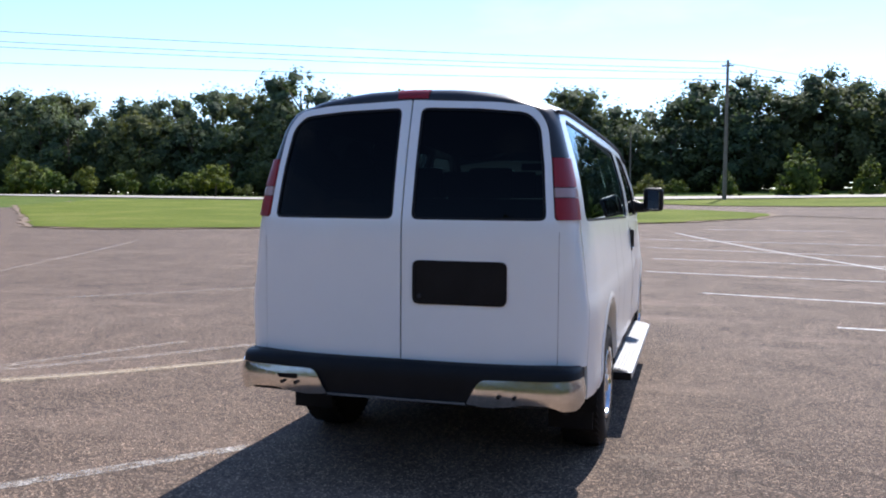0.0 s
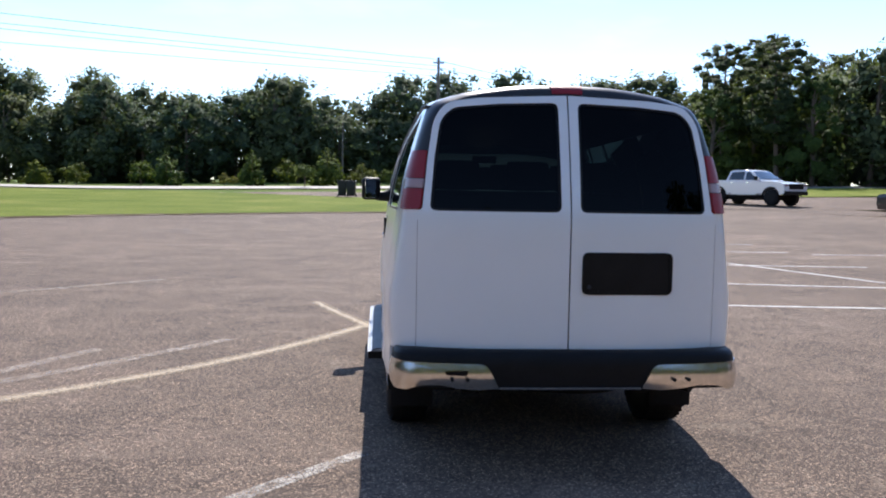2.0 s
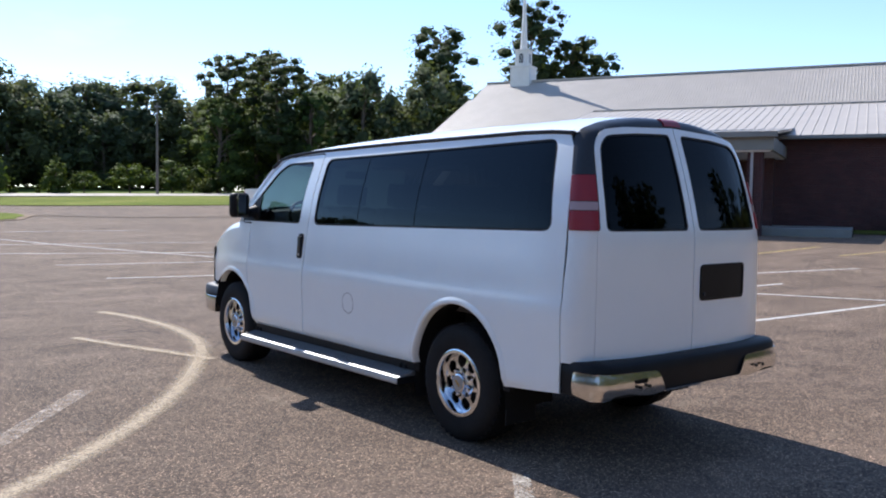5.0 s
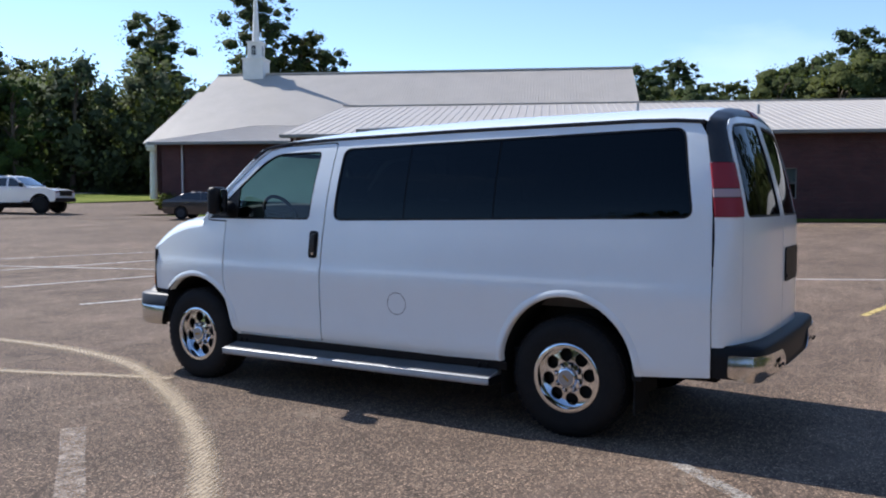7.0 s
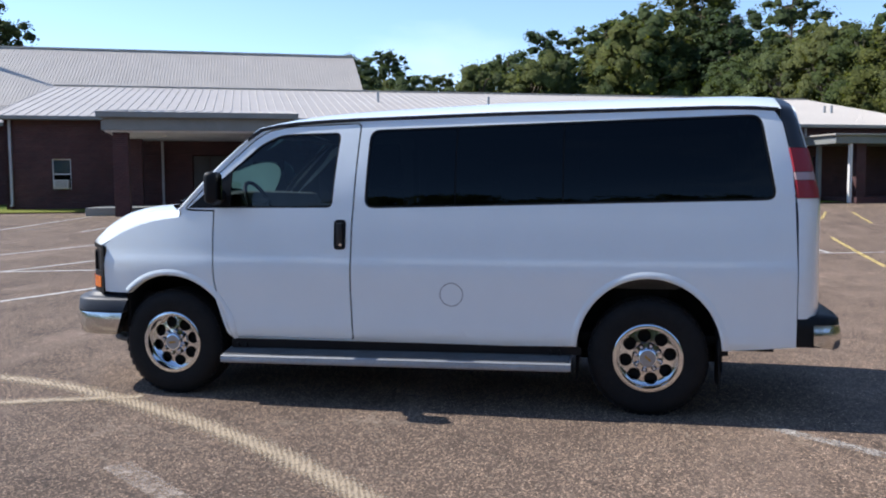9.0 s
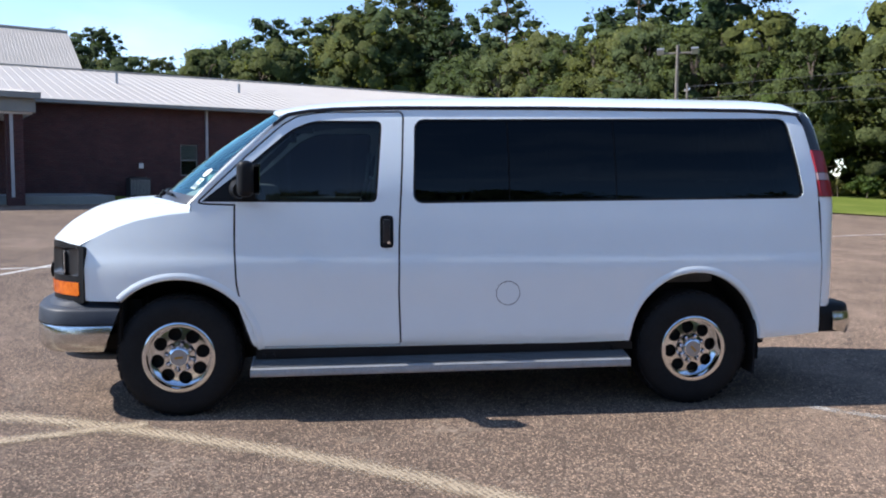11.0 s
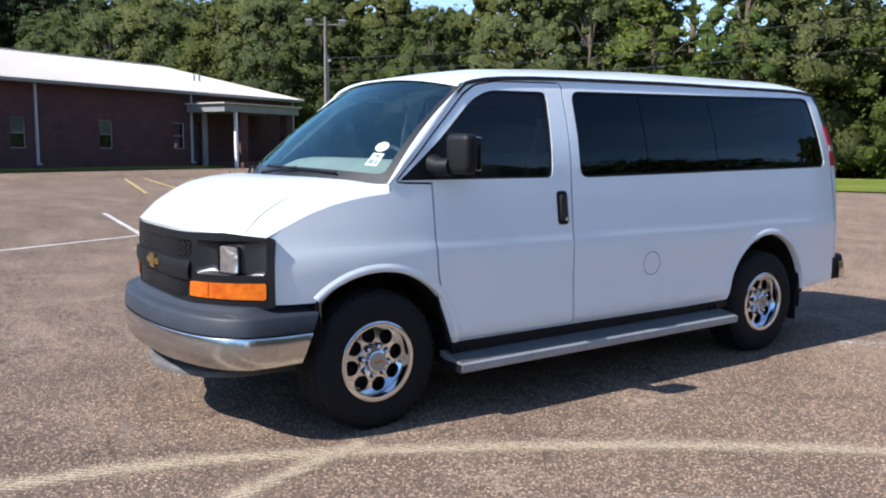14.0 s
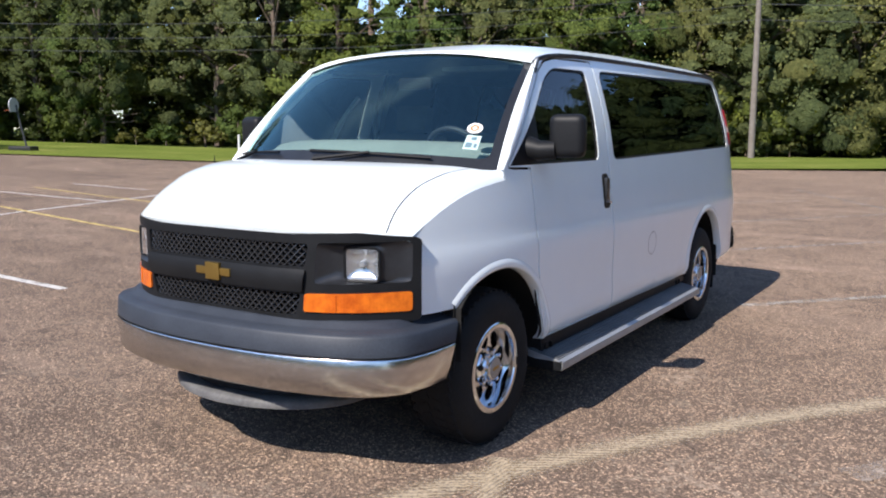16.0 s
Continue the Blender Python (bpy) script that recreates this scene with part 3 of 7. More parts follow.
def sash_window(parent, c, s, z0, z1, w=0.76, ac=False):
    """A two-sash window with a blind behind its upper pane."""
    win = part("window", site_box(c + 0.05, s - w / 2, z0 - 0.06, c + 0.2, s + w / 2, z0), TRIM_GREY, parent)
    zm = (z0 + z1) / 2
    bm = bmesh.new()
    for a, b, q, r in ((-w / 2, -w / 2 + 0.045, z0, z1), (w / 2 - 0.045, w / 2, z0, z1), (-w / 2, w / 2, z1 - 0.045, z1), (-w / 2, w / 2, z0, z0 + 0.045), (-w / 2, w / 2, zm - 0.025, zm + 0.025)):
        add_box(bm, (c + 0.08, s + a, q), (c + 0.14, s + b, r))
    part("frame", to_site(bm), TRIM_WHITE if ac else TRIM_GREY, win)
    for q, r in ((z0 + 0.045, zm - 0.025), (zm + 0.025, z1 - 0.045)):
        part("pane", site_box(c + 0.105, s - w / 2 + 0.045, q, c + 0.112, s + w / 2 - 0.045, r), PANE, win)
    part("blind", site_box(c + 0.15, s - w / 2, zm + 0.0, c + 0.17, s + w / 2, z1), BLIND, win, "pale blind behind the upper pane")
    part("backing", site_box(c + 0.4, s - w / 2 - 0.1, z0 - 0.1, c + 0.42, s + w / 2 + 0.1, z1 + 0.1), DOOR_DARK, win)
    if ac:
        unit = part("window_unit", site_box(c - 0.22, s - 0.29, z0 + 0.03, c + 0.08, s + 0.29, z0 + 0.4, 0.02), TRIM_WHITE, win, "white window air-conditioner")
        bm = bmesh.new()
        for k in range(7):
            add_box(bm, (c - 0.235, s - 0.25, z0 + 0.08 + k * 0.042), (c - 0.22, s + 0.25, z0 + 0.1 + k * 0.042))
        part("grille", to_site(bm), TRIM_GREY, unit)
    return win


def downpipe(parent, c, s, z0, z1):
    bm = bmesh.new()
    add_box(bm, (c - 0.13, s - 0.05, z0 + 0.15), (c - 0.02, s + 0.05, z1))
    add_box(bm, (c - 0.3, s - 0.05, z0 + 0.08), (c - 0.02, s + 0.05, z0 + 0.17))
    return part("downpipe", to_site(bm), DOWNPIPE, parent)


ZE, ZR = 4.62, 7.2
CW, CR, CB = 34.0, 46.2, 58.4
SL, SR = -14.0, 33.0
WIN_S = (4.7, 9.0, 14.55, 19.15, 23.75)
wing = thing("church_wing", "long low dark red brick hall with a white metal roof", "building")
holes = [(s - 0.38, s + 0.38, 1.6, 2.97) for s in WIN_S] + [(-12.15, -11.39, 1.55, 2.85), (-6.35, -4.85, 0.3, 3.02), (24.75, 25.25, 0.3, 3.0)]
part("wall_front", wall_with_openings(CW, SL, SR, 0.3, ZE, holes), BRICK, wing)
gable_end(wing, SL, CW, CB, 0.3, ZE, ZR)
gable_end(wing, SR - 0.3, CW, CB, 0.3, ZE, ZR)
part("wall_back", to_site(brick_uv(box_bm((CB, SL, 0.3), (CB + 0.3, SR, ZE)))), BRICK, wing)
slope = (ZR + 0.12 - (ZE + 0.02)) / (CR - CW)
ribbed_roof(wing, CW - 0.55, ZE + 0.02 - 0.55 * slope + 0.12, CR, ZR + 0.12, SL - 0.35, SR + 0.35, 0.42)
ribbed_roof(wing, CB + 0.55, ZE + 0.02 - 0.55 * slope + 0.12, CR, ZR + 0.12, SL - 0.35, SR + 0.35, 0.42)
part("ridge_cap", site_box(CR - 0.16, SL - 0.36, ZR + 0.1, CR + 0.16, SR + 0.36, ZR + 0.19), ROOF_METAL, wing)
part("gutter", site_box(CW - 0.66, SL - 0.35, ZE - 0.13, CW - 0.54, SR + 0.35, ZE + 0.02, 0.02), TRIM_GREY, wing, "grey eaves gutter")
part("soffit", site_box(CW - 0.55, SL - 0.3, ZE - 0.12, CW, SR + 0.3, ZE - 0.08), TRIM_GREY, wing)
for s in WIN_S:
    sash_window(wing, CW, s, 1.6, 2.97)
sash_window(wing, CW, -11.77, 1.55, 2.85, 0.76, True)
for s in (-13.75, -7.6, 5.48, 15.4, 24.55, 32.85):
    downpipe(wing, CW, s, 0.75, ZE - 0.1)
door = part("door", site_box(CW + 0.12, -6.3, 0.85, CW + 0.18, -5.62, 2.98), DOOR_DARK, wing, "dark glazed double door")
part("door_leaf", site_box(CW + 0.12, -5.58, 0.85, CW + 0.18, -4.9, 2.98), DOOR_DARK, door)
part("handle", site_box(CW + 0.04, -5.7, 1.75, CW + 0.12, -5.66, 2.1), GALV, door)
part("door", site_box(CW + 0.12, 24.78, 0.85, CW + 0.18, 25.22, 2.96), DOOR_DARK, wing, "dark porch door")
for s, c, zt in ((9.0, 39.8, 0.55), (29.2, 38.6, 0.5), (29.9, 38.9, 0.5), (3.0, 40.5, 0.6)):
    z = ZE + (c - CW) * slope
    part("roof_vent", to_site(tube_bm([(c, s, z - 0.1), (c, s, z + zt)], 0.07, 8)), GALV, wing)
for s in (2.6, 6.45):
    part("wall_lamp", site_box(CW - 0.14, s - 0.09, 1.9, CW, s + 0.09, 2.12, 0.02), TRIM_WHITE, wing, "small white wall box")

canopy = thing("entrance_canopy", "drive-through canopy on dark brick columns", "canopy")
CC, CS0, CS1 = 28.0, -9.2, -2.2
part("fascia", site_box(CC, CS0, 3.7, CW, CS1, 4.18, 0.01), TRIM_GREY, canopy, "grey boxed fascia")
part("ceiling_panel", site_box(CC + 0.1, CS0 + 0.1, 3.64, CW, CS1 - 0.1, 3.7), TRIM_WHITE, canopy)
zc = 4.36
ribbed_roof(canopy, CC - 0.2, zc, CW + 2.6, zc + 0.85, CS0 - 0.12, CS1 + 0.12, 0.42)
part("roof_edge", site_box(CC - 0.25, CS0 - 0.15, 4.17, CC - 0.1, CS1 + 0.15, 4.37), TRIM_GREY, canopy)
for s in (-8.58, -2.85):
    part("column", to_site(brick_uv(box_bm((CC + 0.25, s - 0.27, 0.2), (CC + 0.8, s + 0.27, 3.7)))), BRICK, canopy, "square dark brick column")
    part("column", to_site(brick_uv(box_bm((CC + 4.6, s - 0.27, 0.2), (CC + 5.1, s + 0.27, 3.7)))), BRICK, canopy, "square dark brick column")
# white pipe done in grey: the canopy's shade is in its colour
part("downpipe", site_box(CC + 0.14, -3.0, 0.8, CC + 0.24, -2.9, 3.75), DOWNPIPE, canopy, "downpipe on the column, greyed for canopy shade")
for s in (-7.2, -4.2):
    part("ceiling_lamp", to_site(tube_bm([(CC + 2.2, s, 3.6), (CC + 2.2, s, 3.645)], 0.12, 12)), TRIM_WHITE, canopy)
# trim grey instead of concrete paints in the shade under the canopy
tagged(part("walkway", site_box(CC + 0.9, -10.0, 0.45, CW, 0.5, 0.83, 0.02), TRIM_GREY), "concrete entrance walk, greyed for canopy shade", "walkway", kind="structure")

porch = thing("side_porch", "flat-roofed porch with a brick pier and white post", "porch")
part("roof_slab", site_box(31.2, 24.3, 3.55, CW, 30.2, 3.95, 0.02), TRIM_GREY, porch, "grey boxed porch roof")
part("roof_top", site_box(31.05, 24.15, 3.95, CW, 30.3, 4.03, 0.02), ROOF_METAL, porch)
part("post", site_box(31.3, 25.2, 0.6, 31.45, 25.35, 3.6), TRIM_WHITE, porch, "slim white post")
part("pier", to_site(brick_uv(box_bm((31.5, 25.75, 0.4), (32.05, 26.3, 3.55)))), BRICK, porch, "square red brick pier")
part("pier", to_site(brick_uv(box_bm((31.5, 29.5, 0.4), (32.05, 30.0, 3.55)))), BRICK, porch)
part("step", to_site(brick_uv(box_bm((31.0, 25.4, 0.45), (CW, 30.4, 0.88)))), BRICK, porch)
part("post", site_box(33.3, 24.9, 0.6, 33.5, 25.1, 3.6), TRIM_GREY, porch)

# the church itself stands behind, with a shallow aisle in front and a portico at its far end
church = thing("church", "brick church with a broad white ribbed metal roof", "church")
HE, HR, ZHE, ZHR = 60.0, 72.0, 6.25, 13.15
HS0, HS1 = -32.3, 5.2
part("wall_front", to_site(brick_uv(box_bm((HE, HS0, 0.3), (HE + 0.3, HS1, ZHE)))), BRICK, church)
part("wall_back", to_site(brick_uv(box_bm((84, HS0, 0.3), (84.3, HS1, ZHE)))), BRICK, church)
gable_end(church, HS0, HE, 84.3, 0.3, ZHE, ZHR)
gable_end(church, HS1 - 0.3, HE, 84.3, 0.3, ZHE, ZHR)
hs = (ZHR - ZHE) / (HR - HE)
ribbed_roof(church, HE - 0.5, ZHE - 0.5 * hs + 0.15, HR, ZHR + 0.15, HS0 - 0.4, HS1 + 0.4, 0.24)
ribbed_roof(church, 84.8, ZHE - 0.5 * hs + 0.15, HR, ZHR + 0.15, HS0 - 0.4, HS1 + 0.4, 0.24)
part("ridge_cap", site_box(HR - 0.2, HS0 - 0.42, ZHR + 0.1, HR + 0.2, HS1 + 0.42, ZHR + 0.24), ROOF_METAL, church)
AC, AS0, AZ = 42.0, -24.6, 4.85
part("aisle_wall", wall_with_openings(AC, AS0, SL, 0.3, AZ, [(-17.9, -16.7, 0.3, 3.0)]), BRICK, church)
part("aisle_end", to_site(brick_uv(box_bm((AC, AS0, 0.3), (HE, AS0 + 0.3, AZ)))), BRICK, church)
part("door", site_box(AC + 0.1, -17.85, 0.6, AC + 0.16, -16.75, 2.95), BARK, church, "brown aisle door")
ribbed_roof(church, AC - 0.5, AZ + 0.08, 62.6, 7.72, AS0 - 0.3, SL + 12, 0.26, AS0 - 1.2, SL + 12)
part("gutter", site_box(AC - 0.62, AS0 - 0.3, AZ - 0.1, AC - 0.5, SL, AZ + 0.06, 0.02), TRIM_GREY, church)
downpipe(church, AC, AS0 + 1.6, 0.7, AZ - 0.1)
part("door_lamp", site_box(AC - 0.12, -17.5, 3.4, AC, -17.15, 3.55, 0.02), TRIM_WHITE, church, "small white lamp over the door")
# portico: a slightly lower gable carried on white columns
PS0 = -34.7
ribbed_roof(church, HE + 0.6, ZHE - 0.05, HR, ZHR - 1.4, PS0, HS0 - 0.4, 0.26)
ribbed_roof(church, 83.4, ZHE - 0.05, HR, ZHR - 1.4, PS0, HS0 - 0.4, 0.26)
for c in (61.2, 65.6, 69.9, 74.1, 78.4, 82.8):
    col = part("column", to_site(tube_bm([(c, PS0 + 0.6, 0.4), (c, PS0 + 0.6, 0.9), (c, PS0 + 0.6, 5.6)], [0.36, 0.33, 0.27], 14)), TRIM_WHITE, church, "round white portico column")
    part("capital", site_box(c - 0.42, PS0 + 0.18, 5.6, c + 0.42, PS0 + 1.02, 5.85, 0.04), TRIM_WHITE, col)
part("beam", site_box(60.6, PS0 + 0.2, 5.85, 83.4, PS0 + 1.0, 6.3, 0.02), TRIM_WHITE, church)

steeple = thing("steeple", "white square steeple with louvred openings and a spire", "steeple")
SC, SS = 72.0, -29.0
part("base", site_box(SC - 0.97, SS - 0.97, 11.2, SC + 0.97, SS + 0.97, 14.6, 0.03), TRIM_WHITE, steeple)
part("cornice", site_box(SC - 1.05, SS - 1.05, 14.56, SC + 1.05, SS + 1.05, 14.74, 0.03), TRIM_WHITE, steeple)
lantern = part("lantern", site_box(SC - 0.62, SS - 0.62, 14.74, SC + 0.62, SS + 0.62, 16.2, 0.03), TRIM_WHITE, steeple)
for dc, ds in ((-0.63, 0), (0.63, 0), (0, -0.63), (0, 0.63)):
    bm = bmesh.new()
    w = 0.22
    ring = [(-w, 15.0), (w, 15.0)] + [(w * math.cos(a), 15.7 + w * math.sin(a)) for a in span(0, math.pi, 8)]
    for off in (-0.02, 0.02):
        bm.faces.new([bm.verts.new((SC + dc + (off if dc else q), SS + ds + (off if ds else q), z)) for q, z in ring])
    part("opening", to_site(bm), DOOR_DARK, lantern, "dark arched opening")
    bm = bmesh.new()
    for k in range(5):
        z = 15.06 + k * 0.15
        add_box(bm, (SC + dc - (0.035 if dc else w), SS + ds - (0.035 if ds else w), z), (SC + dc + (0.035 if dc else w), SS + ds + (0.035 if ds else w), z + 0.03))
    part("louvre", to_site(bm), BLIND, lantern)
part("cornice", site_box(SC - 0.72, SS - 0.72, 16.16, SC + 0.72, SS + 0.72, 16.32, 0.03), TRIM_WHITE, steeple)
bm = bmesh.new()
tip = bm.verts.new((SC, SS, 23.6))
ring = [bm.verts.new((SC + 0.36 * math.cos(a), SS + 0.36 * math.sin(a), 16.3)) for a in (math.pi / 8 + k * math.pi / 4 for k in range(8))]
for k in range(8):
    bm.faces.new((ring[k], ring[(k + 1) % 8], tip))
bm.faces.new(ring)
part("spire", to_site(bm), TRIM_WHITE, steeple)


def heat_pump(c, s):
    ob = thing("air_conditioner", "dark outdoor air-conditioner with a grey grille by the brick wall", "air conditioner", "outdoor units")
    z = rise(*site(c, s).xy)
    part("casing", site_box(c - 0.4, s - 0.42, z + 0.05, c + 0.4, s + 0.42, z + 0.85, 0.03), WIRE_DARK, ob)
    bm = bmesh.new()
    for k in range(14):
        add_box(bm, (c - 0.415, s - 0.38 + k * 0.057, z + 0.14), (c - 0.4, s - 0.35 + k * 0.057, z + 0.78))
    part("grille", to_site(bm), TRIM_GREY, ob)
    part("fan_cover", to_site(tube_bm([(c, s, z + 0.85), (c, s, z + 0.9)], 0.34, 16)), DOOR_DARK, ob)
    part("pad", site_box(c - 0.5, s - 0.52, z - 0.1, c + 0.5, s + 0.52, z + 0.055), CONCRETE, ob)


heat_pump(33.2, 2.3)
heat_pump(33.2, 7.5)

# ---- trees ----
ball = bmesh.new()
bmesh.ops.create_icosphere(ball, subdivisions=1, radius=1.0)
BALL_V = np.array([v.co[:] for v in ball.verts])
BALL_F = np.array([[v.index for v in f.verts] for f in ball.faces])
ball.free()


def leaf_mesh(name, clumps, per, sizes, rng, kind, squash=0.8, middle=None, flat=0.3, core=0.72, reach=(0.55, 1.25), unity=1.1):
    """A crown as one mesh: lumpy leaf masses, and over each a shell of small leaves, a few of them straying out."""
    cs, rs = np.array([c for c, r in clumps]), np.array([r for c, r in clumps])
    shape = np.array([1, 1, squash])
    verts, norms, faces = [], [], []
    # the masses
    k = len(cs)
    wob = rng.uniform(0.55, 1.2, (k, len(BALL_V), 1))
    turn = rng.normal(size=(k, 3, 3))
    turn = np.linalg.qr(turn)[0]
    d = np.einsum("vi,kij->kvj", BALL_V, turn)
    verts.append((cs[:, None] + d * wob * shape * rs[:, None, None] * core).reshape(-1, 3))
    norms.append(d.reshape(-1, 3))
    faces.append((BALL_F[None] + np.arange(k)[:, None, None] * len(BALL_V)).reshape(-1, 3))
    inner = len(faces[0])
    # the leaves, more of them on larger clumps
    share = rs ** 2 / (rs ** 2).sum()
    own = rng.choice(k, size=per * k, p=share)
    n = len(own)
    d = rng.normal(size=(n, 3))
    d /= np.linalg.norm(d, axis=1, keepdims=True)
    far = np.where(rng.random((n, 1)) < 0.06, rng.uniform(1.1, 1.38, (n, 1)), rng.uniform(*reach, (n, 1)))
    at = cs[own] + d * shape * far * rs[own][:, None]
    a = rng.normal(size=(n, 3))
    a[:, 2] *= 1 - flat
    a -= d * (a * d).sum(1, keepdims=True) * 0.6
    a /= np.linalg.norm(a, axis=1, keepdims=True)
    b = np.cross(a, d + rng.normal(size=(n, 3)) * 0.5)
    b /= np.linalg.norm(b, axis=1, keepdims=True)
    w = rng.uniform(*sizes, (n, 1))
    lift = np.cross(a, b) * w * 0.25
    base = len(verts[0])
    verts.append(np.stack([at - a * w, at + b * w * 0.6 + lift, at + a * w, at - b * w * 0.6 + lift], 1).reshape(-1, 3))
    norms.append(np.repeat(d + rng.normal(size=(n, 3)) * 0.4, 4, axis=0))
    q = base + np.arange(n)[:, None] * 4
    faces.append(np.concatenate([q + [0, 1, 2], q + [0, 2, 3]], 1).reshape(-1, 3))
    verts, norms, faces = np.concatenate(verts), np.concatenate(norms), np.concatenate(faces)
    if middle is not None:
        whole = verts - middle
        norms = norms / np.linalg.norm(norms, axis=1, keepdims=True) + unity * whole / (np.linalg.norm(whole, axis=1, keepdims=True) + 1e-6)
    norms = norms + [0, 0, 0.12]
    norms = norms / (np.linalg.norm(norms, axis=1, keepdims=True) + 1e-9)
    me = bpy.data.meshes.new(name)
    me.from_pydata(verts.tolist(), [], faces.tolist())
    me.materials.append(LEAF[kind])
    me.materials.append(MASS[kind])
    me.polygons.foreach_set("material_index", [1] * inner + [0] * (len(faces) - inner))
    me.shade_smooth()
    me.normals_split_custom_set_from_vertices(norms.tolist())
    return me


def crowned(tree, name, mesh):
    ob = new(name, mesh)
    ob.parent = tree
    return tree


def broadleaf(seed, height, width, kind, per=34, low=0.08, n=84, leaf=(0.08, 0.19), core=0.75, unity=1.1):
    """A full tree: boughs end in clumps of all sizes, larger low down and inside, small along the outline."""
    rng = np.random.default_rng(seed)
    tree = tagged(new("tree"), "tall green broadleaf tree at the wood's edge", "tree", "trees of the woods")
    lean = rng.uniform(-0.4, 0.4, 2)
    bm = tube_bm([(0, 0, -0.3), (lean[0] * 0.3, lean[1] * 0.3, height * 0.3), (lean[0], lean[1], height * 0.62), (lean[0] * 1.3, lean[1], height * 0.88)], [0.26, 0.2, 0.12, 0.03], 7)
    clumps = []
    for k in range(n):
        f = ((k + 0.5) / n) ** 0.82
        z = height * (low + (0.93 - low) * f)
        reach = width * math.sqrt(max(0.06, 1 - ((f - 0.4) / 0.64) ** 2))
        an = k * 2.4 + rng.uniform(-0.6, 0.6)
        rr = reach * rng.uniform(0.1, 1.0) ** 0.6 * (1.0 if f < 0.75 else 0.8)
        c = np.array([math.cos(an) * rr, math.sin(an) * rr, z + rng.uniform(-0.4, 0.4)])
        clumps.append((c, width * (0.12 + 0.26 * rng.random() ** 2) * (84 / n) ** 0.3 * (1.15 - 0.4 * f)))
        if k % 5 == 0:
            add_tube(bm, [(lean[0] * f, lean[1] * f, z * 0.78), tuple(c * [0.5, 0.5, 1] + [0, 0, -0.25]), tuple(c)], [0.09, 0.055, 0.02], 4, False)
    part("trunk", bm, BARK, tree, smooth=True)
    return crowned(tree, "crown", leaf_mesh("crown", clumps, per, leaf, rng, kind, 0.82, np.array([0, 0, height * 0.42]), 0.3, core, (0.55, 1.25), unity))


def pine(seed, height, bare=0.45, per=40, kind="pine", wide=1.0):
    """A tall pine: bare trunk, level boughs that carry flat tufts, open gaps between them."""
    rng = np.random.default_rng(seed)
    tree = tagged(new("tree"), "tall pine with a bare trunk and tufted crown", "tree", "trees of the woods")
    bend = rng.uniform(-0.5, 0.5, 2)
    bm = tube_bm([(0, 0, -0.3), (bend[0] * 0.4, bend[1] * 0.4, height * 0.45), (bend[0], bend[1], height * 0.97)], [0.24, 0.17, 0.03], 8)
    clumps = []
    n = 78
    for k in range(n):
        f = (k + rng.uniform(0, 0.9)) / n
        z = height * (bare + (0.98 - bare) * f)
        reach = wide * (0.5 + 2.5 * math.sqrt(max(0.0, 1 - ((f - 0.5) / 0.56) ** 2))) * rng.uniform(0.2, 1.05)
        an = k * 2.399 + rng.uniform(-0.4, 0.4)
        c = np.array([math.cos(an) * reach + bend[0] * f, math.sin(an) * reach + bend[1] * f, z + reach * 0.12])
        clumps.append((c, rng.uniform(0.55, 1.2) * (1.1 - 0.3 * f)))
        if k % 2:
            add_tube(bm, [(bend[0] * f, bend[1] * f, z - 0.3), tuple(c)], [0.05, 0.015], 4, False)
    part("trunk", bm, BARK_PINE, tree, smooth=True)
    return crowned(tree, "crown", leaf_mesh("crown", clumps, per, (0.07, 0.2), rng, kind, 0.7, np.array([0, 0, height * bare])))


def young_pine(seed, height, width, kind="pine", per=36, name="tree", label="pointed dark green pine with dense boughs", group="trees of the woods", leaf=(0.06, 0.16)):
    """A conical evergreen: whorls of clumps that shrink to a pointed top."""
    rng = np.random.default_rng(seed)
    tree = tagged(new(name), label, "tree", group)
    part("trunk", tube_bm([(0, 0, -0.2), (0, 0, height * 0.92)], [height * 0.014 + 0.04, 0.02], 6), BARK_PINE, tree, smooth=True)
    clumps, z, k = [], height * 0.06, 0
    while z < height * 0.95:
        f = z / height
        w = width * (1 - f) ** 0.65 + 0.06
        ring = 9 if f < 0.5 else 6 if f < 0.85 else 3
        for j in range(ring):
            an = 2 * math.pi * (j + 0.5 * (k % 2)) / ring + rng.uniform(-0.4, 0.4)
            rr = w * rng.uniform(0.15, 0.92)
            clumps.append((np.array([math.cos(an) * rr, math.sin(an) * rr, z + rng.uniform(-0.15, 0.15) * width]), w * rng.uniform(0.18, 0.36) + 0.02))
        z += 0.3 * w + 0.02 * height
        k += 1
    clumps.append((np.array([0, 0, height * 0.95]), 0.05 * height * 0.8))
    return crowned(tree, "crown", leaf_mesh("crown", clumps, per, leaf, rng, kind, 1.0, np.array([0, 0, height * 0.3]), 0.0))


def shrub(seed, height, width, kind, per=44):
    rng = np.random.default_rng(seed)
    ob = tagged(new("bush"), "rounded green bush at the edge of the grass", "bush", "bushes")
    part("stems", tube_bm([(0, 0, -0.2), (0.1, 0, height * 0.5), (0.25, 0.1, height * 0.8)], [0.06, 0.04, 0.01], 5), BARK, ob, smooth=True)
    clumps = []
    for k in range(20):
        rr = width * 0.5 * rng.uniform(0.1, 1)
        clumps.append((np.array([math.cos(k * 2.4) * rr, math.sin(k * 2.4) * rr, height * rng.uniform(0.2, 0.75) * (1.1 - 0.5 * rr / width)]), height * rng.uniform(0.1, 0.24)))
    return crowned(ob, "leaves", leaf_mesh("leaves", clumps, per, (0.045, 0.12), rng, kind))


